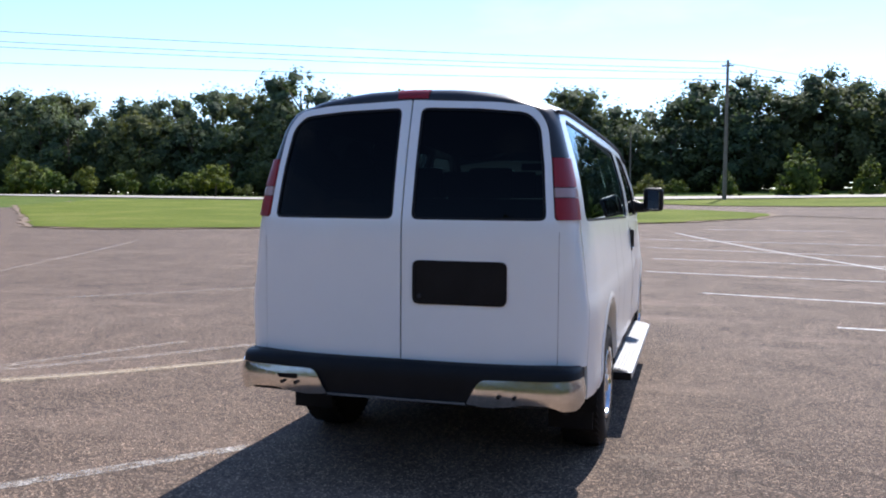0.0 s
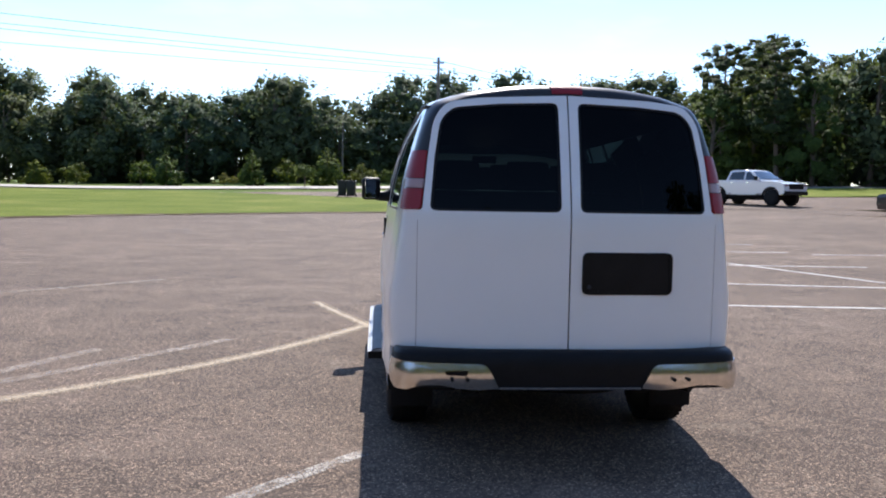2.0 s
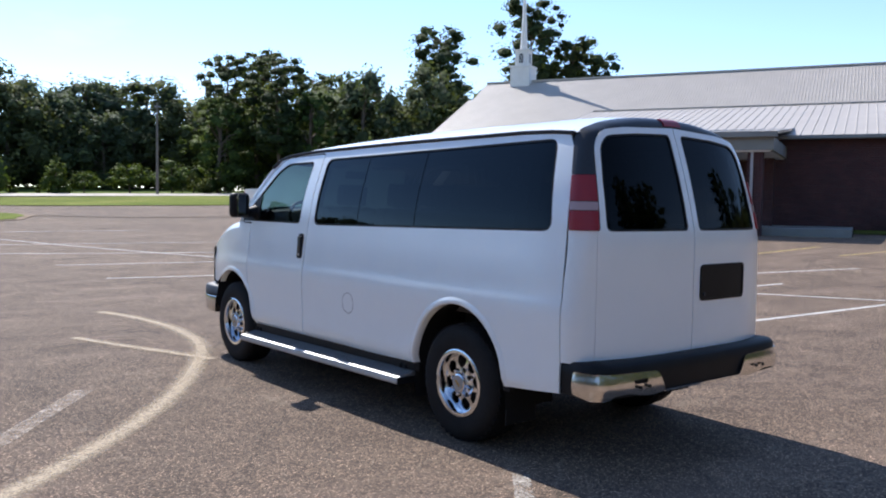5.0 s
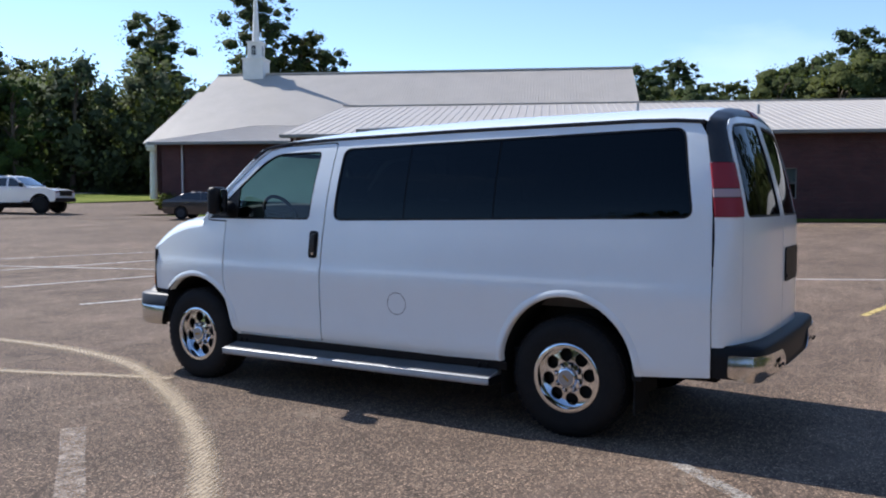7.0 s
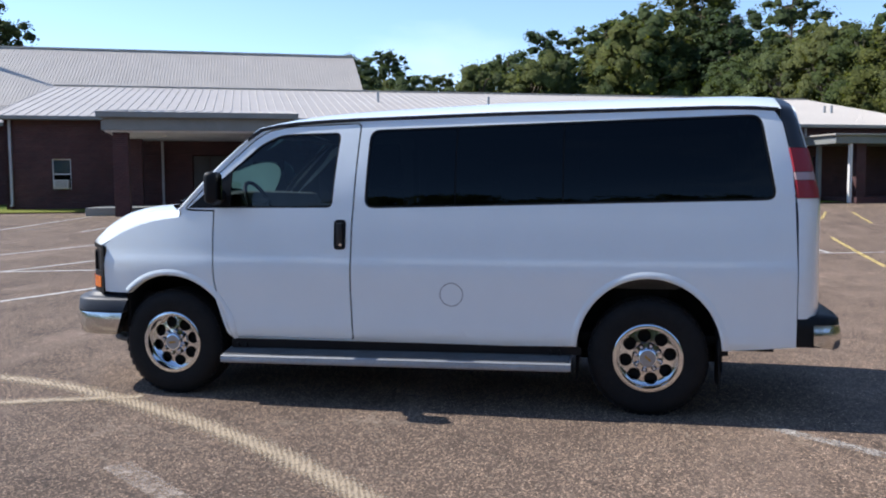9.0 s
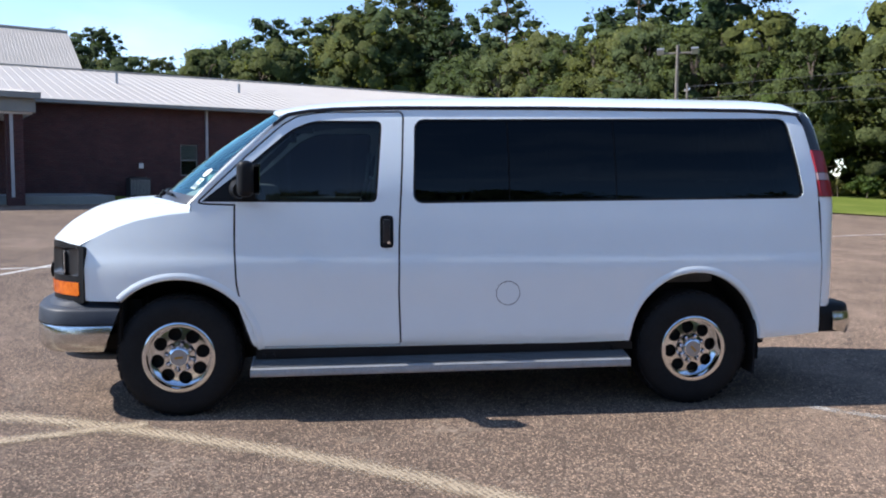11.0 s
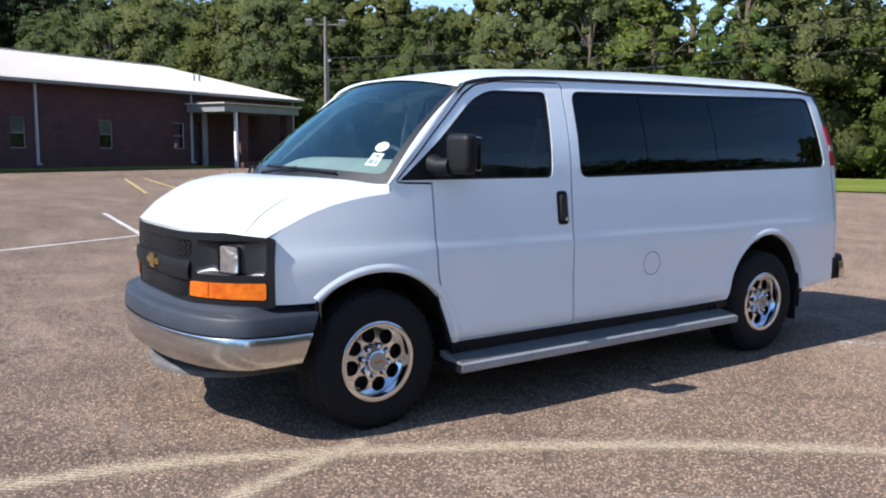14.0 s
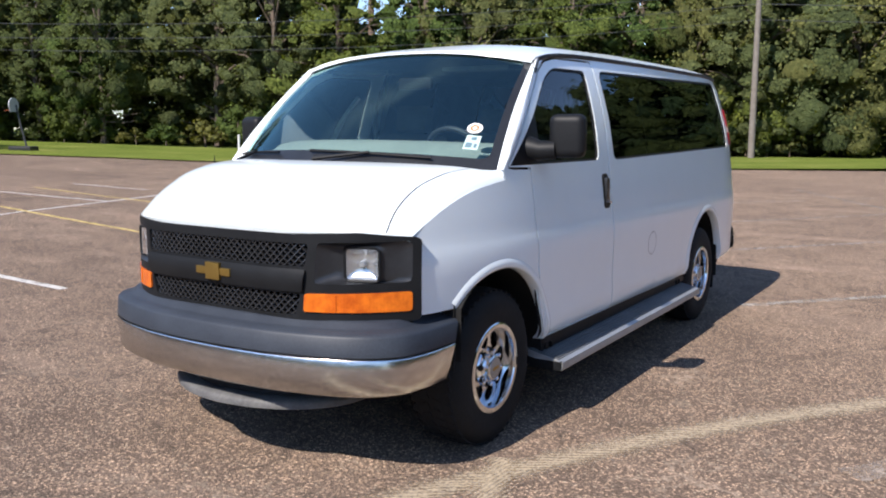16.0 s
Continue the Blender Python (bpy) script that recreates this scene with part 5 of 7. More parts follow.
def sheet(outer, holes, place, us, vs, thick=0.0, out=None):
    """A sheet cut to an outline with holes, bent over the surface place(u, v); out(point) is the outward way."""
    bm = bmesh.new()
    for loop in [outer] + list(holes):
        vv = [bm.verts.new((p[0], p[1], 0)) for p in loop]
        for i in range(len(vv)):
            bm.edges.new((vv[i - 1], vv[i]))
    bmesh.ops.triangle_fill(bm, use_beauty=True, use_dissolve=False, edges=list(bm.edges))
    for axis, cuts in ((0, us), (1, vs)):
        for c in cuts:
            co, no = Vector((0, 0, 0)), Vector((0, 0, 0))
            co[axis], no[axis] = c, 1
            bmesh.ops.bisect_plane(bm, geom=list(bm.verts) + list(bm.edges) + list(bm.faces), plane_co=co, plane_no=no)
    for v in bm.verts:
        v.co = Vector(place(v.co.x, v.co.y))
    bm.normal_update()
    if out:
        for fc in bm.faces:
            if fc.normal.dot(Vector(out(fc.calc_center_median()))) < 0:
                fc.normal_flip()
    if thick:
        skin = list(bm.faces)
        edge = [e for e in bm.edges if e.is_boundary]
        bm.normal_update()
        inner = {v: bm.verts.new(v.co - v.normal * thick) for v in list(bm.verts)}
        for e in edge:
            a, b = e.verts
            bm.faces.new((a, b, inner[b], inner[a]))
        for fc in skin:
            bm.faces.new([inner[v] for v in reversed(fc.verts)])
    return bm


def body_part(name, bm, material, parent, label="", smooth=32):
    me = bpy.data.meshes.new(name)
    bmesh.ops.remove_doubles(bm, verts=bm.verts, dist=0.0002)
    bm.to_mesh(me)
    bm.free()
    me.materials.append(material)
    me.shade_smooth()
    me.set_sharp_from_angle(angle=radians(smooth))
    ob = new(name, me)
    ob.parent = parent
    if label:
        ob["label"] = label
    return ob


def arch(cy, cz, ry, rz, z0, z1=None, n=20):
    """The wheel-arch outline from the rear foot to the front foot, as (y, z)."""
    a0 = math.pi - math.asin((z0 - cz) / rz)
    a1 = math.asin(((z1 if z1 is not None else z0) - cz) / rz)
    return [(cy + ry * math.cos(a), cz + rz * math.sin(a)) for a in span(a0, a1, n)]


YS, ZS = span(0.5, 5.3, 32), [0.5, 0.56, 0.66, 0.8, 0.9, 0.96, 1.005, 1.028, 1.05, 1.1, 1.2, 1.3, 1.38, 1.46, 1.55, 1.65, 1.75, 1.85, 1.93, 1.98]
ARCH_R, ARCH_F = (1.25, 0.43, 0.469, 0.492), (4.68, 0.42, 0.495, 0.475)


def edge_line(q):
    """Where the fender's side meets the bonnet's shoulder, from the windscreen's foot to the nose."""
    q = max(0.0, q)
    return 4.59 + 0.695 * q, 1.315 - 0.06 * q - 0.155 * q ** 2.6


SIDE = ([(0.335, 0.49), (0.5, 0.478)] + arch(*ARCH_R, 0.455) + [(2.4, 0.438), (3.4, 0.432)] + arch(*ARCH_F, 0.432, 0.75) + [(5.2, 0.75), (5.262, 0.753), (5.262, 0.95)]
        + [edge_line(q) for q in span(1, 0, 8)] + [(4.6, 1.37), (4.3, 1.665), (4.06, 1.89), (3.96, 1.955), (3.8, 1.985), (3.4, 2.003), (2.0, 2.02), (0.7, 2.03), (0.47, 2.01), (0.42, 1.93), (0.375, 1.76), (0.35, 1.44), (0.335, 1.0)])
DOOR = rounded([(4.2, 0.457), (4.265, 0.64), (4.31, 0.86), (4.322, 1.1), (4.322, 1.37), (4.5, 1.375), (4.548, 1.381), (4.27, 1.655), (4.03, 1.875), (3.93, 1.935), (3.78, 1.962), (3.25, 1.975), (3.265, 1.6), (3.285, 1.2), (3.288, 0.8), (3.275, 0.457)],
               [0.03, 0, 0, 0, 0, 0, 0.01, 0, 0.02, 0.03, 0.03, 0.03, 0, 0, 0, 0.02], 3)
DOOR_GLASS = rounded([(4.535, 1.383), (3.425, 1.383), (3.385, 1.918), (3.84, 1.912), (3.985, 1.845), (4.25, 1.612)], [0.01, 0.045, 0.05, 0.09, 0.06, 0], 5)
SIDE_GLASS = rounded([(3.19, 1.378), (0.455, 1.425), (0.545, 1.982), (3.172, 1.932)], 0.075, 6)
GAP = 0.012


def on_side(sgn, lift=0.0):
    return lambda y, z: (sgn * (half_width(y, z) + lift), y, z)


def strip_along(pts, place, width, lift):
    """A narrow band along a line on a surface."""
    bm = bmesh.new()
    pts = [Vector(p) for p in pts]
    rows = []
    for k, p in enumerate(pts):
        d = (pts[min(k + 1, len(pts) - 1)] - pts[max(k - 1, 0)]).normalized()
        n = Vector((-d.y, d.x)) * width / 2
        rows.append([bm.verts.new(place((p + n * f).x, (p + n * f).y)) for f in (-1, 1)])
    for a, b in zip(rows, rows[1:]):
        bm.faces.new((a[0], b[0], b[1], a[1]))
    return bm


for sgn in (-1, 1):
    out = lambda p, s=sgn: (s, 0, 0.15)
    side = body_part("side_panel", sheet(SIDE, [inset(DOOR, -GAP), SIDE_GLASS], on_side(sgn), YS, ZS, 0.015, out), PAINT, van)
    fdoor = body_part("front_door", sheet(DOOR, [DOOR_GLASS], on_side(sgn), YS, ZS, 0.02, out), PAINT, van, "white front door with a dark handle")
    # added sheet behind the gap gives the seam its dark shade
    body_part("seam_backing", sheet(inset(DOOR, -0.03), [inset(DOOR, 0.02)], on_side(sgn, -0.021), YS, ZS, 0, out), UNDER, fdoor, "black backing sheet that darkens the door seam")
    # glass, seals and the black mirror mount
    body_part("window_seal", sheet(inset(DOOR_GLASS, -0.004), [inset(DOOR_GLASS, 0.013)], on_side(sgn, -0.004), YS, ZS, 0.01, out), BLACK_MATT, fdoor)
    pane = body_part("door_pane", sheet(inset(DOOR_GLASS, -0.006), [], on_side(sgn, -0.012), YS, ZS, 0, out), GLASS_DOOR, fdoor)
    pane.visible_shadow = False
    body_part("mirror_mount", sheet(rounded([(4.53, 1.386), (4.2, 1.386), (4.2, 1.645), (4.25, 1.608)], 0.004, 2), [], on_side(sgn, -0.002), YS, ZS, 0.01, out), BLACK_MATT, fdoor)
    body_part("window_seal", sheet(inset(SIDE_GLASS, -0.004), [inset(SIDE_GLASS, 0.014)], on_side(sgn, -0.004), YS, ZS, 0.01, out), BLACK_MATT, side)
    cuts = [3.3, 2.545, 1.81, 0.3]
    for a, b in zip(cuts, cuts[1:]):
        pts = [p for p in inset(SIDE_GLASS, -0.004)]
        bmg = sheet(pts, [], on_side(sgn, -0.011), YS, ZS, 0, out)
        for c, keep in ((a - 0.004, -1), (b + 0.004, 1)):
            bmesh.ops.bisect_plane(bmg, geom=list(bmg.verts) + list(bmg.edges) + list(bmg.faces), plane_co=(0, c, 0), plane_no=(0, -keep, 0), clear_outer=True)
        g = body_part("side_pane", bmg, GLASS_DARK, side, "dark privacy glass")
    for yy in cuts[1:3]:
        body_part("pane_divider", sheet([(yy - 0.012, 1.39), (yy + 0.012, 1.39), (yy + 0.012, 1.965), (yy - 0.012, 1.965)], [], on_side(sgn, -0.015), [], ZS, 0, out), UNDER, side)
    # arch lips, sill, and strips that paint the shade of grooves
    for ax, name, zz in ((ARCH_R, "arch_lip", (0.455, None)), (ARCH_F, "arch_lip", (0.432, 0.75))):
        line = arch(*ax, *zz, 28)
        bm = bmesh.new()
        rows = []
        for k, (y, z) in enumerate(line):
            n = Vector((y - ax[0], z - ax[1])).normalized()
            ring = []
            for u, lift in ((0.042, 0.0005), (0.024, 0.007), (0.004, 0.01), (-0.004, 0.004), (-0.004, -0.05)):
                yy, z2 = y + n.x * u, z + n.y * u
                ring.append(bm.verts.new((sgn * (half_width(yy, z2) + lift), yy, z2)))
            rows.append(ring)
        for r0, r1 in zip(rows, rows[1:]):
            for j in range(4):
                bm.faces.new((r0[j], r1[j], r1[j + 1], r0[j + 1]))
        body_part(name, bm, PAINT, side, "", 60)
        bm = bmesh.new()
        rows = [[bm.verts.new((sgn * x, y, z)) for x in (0.97, 0.55)] for y, z in [(line[0][0] - 0.0, line[0][1] - 0.15)] + line + [(line[-1][0], line[-1][1] - 0.25)]]
        for r0, r1 in zip(rows, rows[1:]):
            bm.faces.new((r0[0], r1[0], r1[1], r0[1]))
        body_part("wheel_well", bm, UNDER, side, "black wheel well")
        cap = [(y, z) for y, z in line] + [(line[-1][0], 0.3), (line[0][0], 0.3)]
        bm = bmesh.new()
        bm.faces.new([bm.verts.new((sgn * 0.56, y, z)) for y, z in cap])
        body_part("well_wall", bm, UNDER, side)
    body_part("sill_trim", sheet([(1.7, 0.395), (4.2, 0.37), (4.2, 0.436), (1.7, 0.448)], [], lambda y, z, s=sgn: (s * (half_width(y, 0.46) - 0.012), y, z), YS, [], 0.02, out), BLACK_MATT, side)
    # strips just above the paint stand for the shade in panel gaps
    ring = [(2.56 + 0.079 * math.cos(a), 0.79 + 0.079 * math.sin(a)) for a in span(0, 2 * math.pi, 40)]
    if sgn < 0:
        body_part("fuel_flap_seam_shade", strip_along(ring, on_side(sgn, 0.0012), 0.004, 0), GREY_PLASTIC, side, "thin grey ring painting the shade in the fuel flap's seam")
    else:
        for yy in (3.2, 2.35, 1.86):
            body_part("door_seam_shade", strip_along([(yy, z) for z in span(0.47, 1.36, 12)], on_side(sgn, 0.0012), 0.007, 0), UNDER, side)
    # handle in a shallow black cup
    bm = sheet(rounded([(3.405, 1.09), (3.318, 1.09), (3.318, 1.3), (3.405, 1.3)], 0.03, 5), [], on_side(sgn, 0.004), [], [], 0.01, out)
    cup = body_part("handle_cup", bm, BLACK_MATT, fdoor, "black door-handle cup")
    bm = box_bm((sgn * 0.978 - 0.012, 3.34, 1.12), (sgn * 0.978 + 0.022, 3.385, 1.275), None, 0.01)
    body_part("handle", bm, BLACK_GLOSS, cup)
    bm = tube_bm([(sgn * 0.976, 3.35, 1.125), (sgn * 1.002, 3.35, 1.125)], 0.011, 12)
    body_part("key_lock", bm, CHROME, cup)

# roof with drip rails
ROOF_C = table([(0.3, 2.112), (0.42, 2.142), (0.65, 2.156), (2.2, 2.15), (3.1, 2.12), (3.6, 2.09), (3.9, 2.05), (4.12, 2.01)])
ROOF_E = table([(0.3, 1.99), (0.45, 2.02), (0.7, 2.04), (2.2, 2.032), (3.4, 2.012), (3.8, 1.992), (3.98, 1.96), (4.06, 1.935)])


def roof_at(r, y):
    yy = y - (0.07 * r * r * max(0.0, (y - 3.2) / 0.92))
    e, c = ROOF_E(yy), ROOF_C(yy)
    w = half_width(yy, min(2.0, e)) - 0.004
    return (r * w, yy, e + (c - e) * max(0.0, 1 - abs(r) ** 2.6) ** 0.9)


bm = grid_bm(lambda r, y: roof_at(r, y), span(-1, 1, 36), [0.42, 0.5, 0.6] + span(0.75, 3.3, 14) + span(3.4, 4.12, 10))
body_part("roof", bm, PAINT, van, "white roof panel")
for sgn in (-1, 1):
    pts = [(sgn * (half_width(y, ROOF_E(y)) + 0.008), y, ROOF_E(y) - 0.012) for y in [0.44] + span(0.6, 3.5, 12) + [3.7, 3.85, 3.95, 4.0]]
    pts += [(sgn * (half_width(4.1, 1.85) + 0.006), 4.09, 1.875)]
    bm = bmesh.new()
    rows = [[bm.verts.new((p[0] + sgn * a, p[1], p[2] + b)) for a, b in ((-0.02, 0.014), (0.006, 0.016), (0.01, 0.006), (0.004, -0.008), (-0.02, -0.012))] for p in pts]
    for r0, r1 in zip(rows, rows[1:]):
        for j in range(4):
            bm.faces.new((r0[j], r1[j], r1[j + 1], r0[j + 1]))
    body_part("drip_rail", bm, GREY_PLASTIC, van, "grey roof drip rail", 60)

# bonnet and fender tops in one press, then the cowl
LIFT = table([(0, 0.075), (0.3, 0.085), (0.6, 0.085), (0.85, 0.06), (1.0, 0.022)])


def bonnet(r, q):
    ye, ze = edge_line(q)
    xe = half_width(ye, ze)
    x = r * xe
    back = 4.98 - (4.98 - 4.59) * abs(r) ** 2.3
    y = back + (nose(x) - 0.006 - back) * q
    d = LIFT(q)
    top = ze + d * max(0.0, 1 - abs(r) ** 5) ** 0.45 + 0.012 * (1 - r * r)
    return (x, y, top)


# windscreen, its pillars and the black border
EDGE0, EDGE1, MID0, MID1 = Vector((0.898, 4.6, 1.352)), Vector((0.795, 4.03, 1.925)), Vector((0, 4.93, 1.392)), Vector((0, 4.115, 2.0))


def screen(r, q):
    e, c = EDGE0.lerp(EDGE1, q), MID0.lerp(MID1, q)
    k = abs(r) ** 2.3
    b = 0.03 * math.sin(math.pi * q)
    return (r * e.x, c.y + (e.y - c.y) * k + b * 0.7, c.z + (e.z - c.z) * k + b * 0.7)


RS, QS = span(-1, 1, 28), span(0, 1, 12)
frame_o = [(-1, 0), (1, 0), (1, 1), (-1, 1)]
frame_i = rounded([(-0.955, 0.09), (0.955, 0.09), (0.955, 0.99), (-0.955, 0.99)], 0.05, 5)
screen_out = lambda p: (0, 1, 0.8)
wscreen = body_part("windscreen", sheet(frame_i, [], screen, RS, QS, 0, screen_out), GLASS_FRONT, van, "tinted windscreen")
wscreen.visible_shadow = False
body_part("screen_border", sheet(frame_o, [inset(frame_i, 0.0)], screen, RS, QS, 0.008, screen_out), BLACK_GLOSS, wscreen, "black windscreen border")
body_part("roof_lip", grid_bm(lambda r, t: tuple(Vector(roof_at(r, 4.12)).lerp(Vector(screen(r, 0.984)) + Vector((0, 0.006, 0.007)), t)), span(-1, 1, 28), span(0, 1, 2)), PAINT, van, "white roof lip over the windscreen", 60)
for sgn in (-1, 1):
    bm = bmesh.new()
    rows = []
    for q in span(-0.05, 1.03, 14):
        y0, z0 = (4.6 - 0.6 * q, 1.37 + 0.575 * q) if q > 0 else (4.6, 1.37)
        a = Vector((sgn * half_width(y0, z0), y0, z0))
        b = Vector(screen(sgn, min(1, max(0, q))))
        mid = (a + b) / 2 + Vector((sgn * 0.022, 0.018, 0.006))
        rows.append([bm.verts.new(v) for v in (a, (a * 0.55 + mid * 0.45) + Vector((sgn * 0.006, 0, 0)), mid, mid * 0.45 + b * 0.55, b)])
    for r0, r1 in zip(rows, rows[1:]):
        for j in range(4):
            bm.faces.new((r0[j], r1[j], r1[j + 1], r0[j + 1]))
    body_part("windscreen_pillar", bm, PAINT, van, "", 60)
    # white foot that closes the pillar to the fender top
    heel, toe = Vector((sgn * half_width(4.6, 1.37), 4.6, 1.368)), Vector(screen(sgn, 0.0))
    foot = lambda s, t: tuple((heel.lerp(toe, s) + Vector((0, 0, 0.004))).lerp(Vector(bonnet(sgn * (1 - 0.12 * s), 0.03)) + Vector((0, 0, 0.003)), t))
    body_part("pillar_foot", grid_bm(foot, span(0, 1, 6), span(0, 1, 4)), PAINT, van, "", 60)

RB = sorted(set(span(-1, 1, 24) + [-0.97, -0.93, 0.93, 0.97, -0.985, 0.985]))
lip = lambda r, q: bonnet(r, q) if q <= 1 else tuple(Vector(bonnet(r, 1.0)) + Vector((0, -0.012 * (q - 1) * 10, -0.3 * (q - 1))))
bm = grid_bm(lip, RB, span(0, 1, 22) + [1.02, 1.06, 1.1])
body_part("bonnet", bm, PAINT, van, "white bonnet and fender tops", 60)
for sgn in (-1, 1):
    # raised dark strip paints the shade in the bonnet's shut line
    line = [(sgn * (0.865 - 0.01 * q + 0.06 * q ** 5), q) for q in span(0.0, 0.995, 16)]
    lifted = lambda r, q: tuple(Vector(bonnet(r, q)) + Vector((0, 0.0005, 0.0015)))
    body_part("bonnet_seam_shade", strip_along(line, lifted, 0.0042, 0), UNDER, van)
bm = grid_bm(lambda r, q: (r * (0.9 + 0.03 * q), 4.935 - 0.28 * abs(r) ** 2.3 - 0.005 + 0.085 * q - 0.05 * (1 - q), 1.388 - 0.024 * abs(r) ** 2 - 0.014 * q - 0.03 * max(0.0, abs(r) - 0.8)), span(-0.93, 0.93, 24), span(0, 1, 3))
cowl = body_part("cowl", bm, BLACK_MATT, van, "black cowl panel under the windscreen")
bm = bmesh.new()
for k in range(26):
    x = -0.26 + k * 0.02
    add_box(bm, (x, 4.87, 1.39), (x + 0.008, 4.955, 1.398))
body_part("cowl_grille", bm, BLACK_GLOSS, cowl)
for x0, x1, dz in ((0.72, 0.28, 0.0), (-0.02, -0.6, 0.0)):
    a, b = Vector(screen(x0 / 0.86, 0.0)) + Vector((0, 0.03, 0.02)), Vector(screen((x0 + x1) / 1.72, 0.06)) + Vector((0, 0.02, 0.02))
    c = Vector(screen(x1 / 0.86, 0.055)) + Vector((0, 0.018, 0.014))
    c0 = Vector(screen(min(0.95, (x0 + 0.05) / 0.86), 0.07)) + Vector((0, 0.018, 0.014))
    wiper = body_part("wiper", tube_bm([a, b], [0.011, 0.007], 6), BLACK_MATT, van, "black wiper arm")
    body_part("blade", tube_bm([Vector(screen(x1 / 0.86 + (c0.x - c.x) * k / 0.86, 0.055 + 0.015 * k)) + Vector((0, 0.014, 0.012)) for k in (0, 0.33, 0.66, 1)], 0.008, 6), BLACK_MATT, wiper)

# ---- the van: rear end ----
def on_tail(lift=0.0):
    return lambda x, z: (x, tail(x, z) - lift, z)


REAR_W = rounded([(0.052, 1.432), (0.765, 1.432), (0.74, 1.72), (0.708, 1.93), (0.64, 2.0), (0.38, 2.024), (0.055, 2.036)], [0.04, 0.04, 0, 0.06, 0.06, 0.02, 0.04], 5)
REAR_D = rounded([(0.004, 0.672), (0.828, 0.678), (0.828, 1.415), (0.803, 1.45), (0.775, 1.73), (0.744, 1.935), (0.675, 2.03), (0.48, 2.056), (0.004, 2.078)], [0.005, 0.02, 0, 0, 0, 0.06, 0.06, 0.03, 0.005], 4)
XS2, ZS2 = span(-0.8, 0.8, 20), span(0.7, 2.05, 24)
for sgn in (-1, 1):
    flip = lambda pts: [(sgn * a, b) for a, b in (pts if sgn > 0 else pts[::-1])]
    back = lambda p: (0, -1, 0)
    rdoor = body_part("rear_door", sheet(flip(REAR_D), [flip(REAR_W)], on_tail(), XS2, ZS2, 0.02, back), PAINT, van, "white rear door with a dark window")
    body_part("window_seal", sheet(flip(inset(REAR_W, -0.003)), [flip(inset(REAR_W, 0.014))], on_tail(-0.004), XS2, ZS2, 0.01, back), BLACK_MATT, rdoor)
    g = body_part("rear_pane", sheet(flip(inset(REAR_W, -0.004)), [], on_tail(-0.011), XS2, ZS2, 0, back), GLASS_REAR, rdoor, "dark privacy glass")
    if sgn > 0:
        plate = body_part("plate_recess", sheet(rounded([(0.07, 0.992), (0.568, 0.992), (0.568, 1.215), (0.07, 1.215)], 0.035, 5), [], on_tail(0.004), XS2, ZS2, 0.012, back), BLACK_MATT, rdoor, "black panel with the rear door handle")
        body_part("recess_rim", sheet(rounded([(0.066, 0.988), (0.572, 0.988), (0.572, 1.219), (0.066, 1.219)], 0.038, 5), [rounded([(0.082, 1.004), (0.556, 1.004), (0.556, 1.203), (0.082, 1.203)], 0.03, 5)], on_tail(0.009), [], [], 0.008, back), BLACK_MATT, plate)
        body_part("lock", tube_bm([(0.105, tail(0.1, 1.03) - 0.004, 1.03), (0.105, tail(0.1, 1.03) - 0.014, 1.03)], 0.012, 12), GREY_PLASTIC, plate)


def corner(sgn, t, z, lift=0.0):
    """The rounded rear corner: t runs from the side panel (0) to the rear door (1)."""
    ys = 0.33 + 0.105 * max(0.0, (z - 1.3) / 0.7) ** 1.5
    edge = table([(0.5, 0.83), (1.415, 0.83), (1.45, 0.806), (1.73, 0.777), (1.93, 0.746), (2.03, 0.655), (2.06, 0.6)])(z)
    a, b = Vector((half_width(ys, z), ys)), Vector((edge, tail(edge, z)))
    c = Vector((a.x - 0.004, min(a.y - 0.05, b.y + 0.3 * (a.x - b.x))))
    p = a * (1 - t) ** 2 + c * 2 * t * (1 - t) + b * t ** 2
    n = Vector((b.y - a.y, a.x - b.x)).normalized()
    return (sgn * (p.x + abs(n.x) * lift), p.y - abs(n.y) * lift, z)


def corner_band(sgn, z0, z1, nz, lift=0.0, t0=0.0, t1=1.0):
    bm = grid_bm(lambda t, z: corner(sgn, t, z, lift), span(t0, t1, 12), span(z0, z1, nz))
    return bm


for sgn in (-1, 1):
    body_part("rear_corner", corner_band(sgn, 0.672, 1.436, 12), PAINT, van, "", 60)
    lamp = body_part("tail_lamp", corner_band(sgn, 1.434, 1.762, 4, -0.004), BLACK_MATT, van, "red tail lamp with a clear middle band")
    for z0, z1, m, name in ((1.438, 1.55, LENS_RED, "lower_lens"), (1.554, 1.603, LENS_CLEAR, "reversing_lens"), (1.607, 1.758, LENS_RED, "upper_lens")):
        bm = corner_band(sgn, z0, z1, 6, 0.012, 0.01, 0.99)
        edge = [e for e in bm.edges if e.is_boundary]
        r = bmesh.ops.extrude_edge_only(bm, edges=edge)
        for v in [g for g in r["geom"] if isinstance(g, bmesh.types.BMVert)]:
            v.co.x -= sgn * 0.014
            v.co.y += 0.014
        body_part(name, bm, m, lamp)
# black band from the tail lamps up and over the doors, closing to the sides and the roof
INNER = [(0.77, 1.762), (0.757, 1.85), (0.743, 1.93), (0.718, 1.985), (0.68, 2.017), (0.57, 2.045), (0.48, 2.056), (0.24, 2.069), (0.0, 2.078)]
OUTER_Z, OUTER_R, TURN_OVER = (1.762, 1.85, 1.93, 1.985), (0.965, 0.86, 0.7, 0.36, 0.0), (0, 0, 0.1, 0.4, 0.7, 0.9, 1, 1, 1)


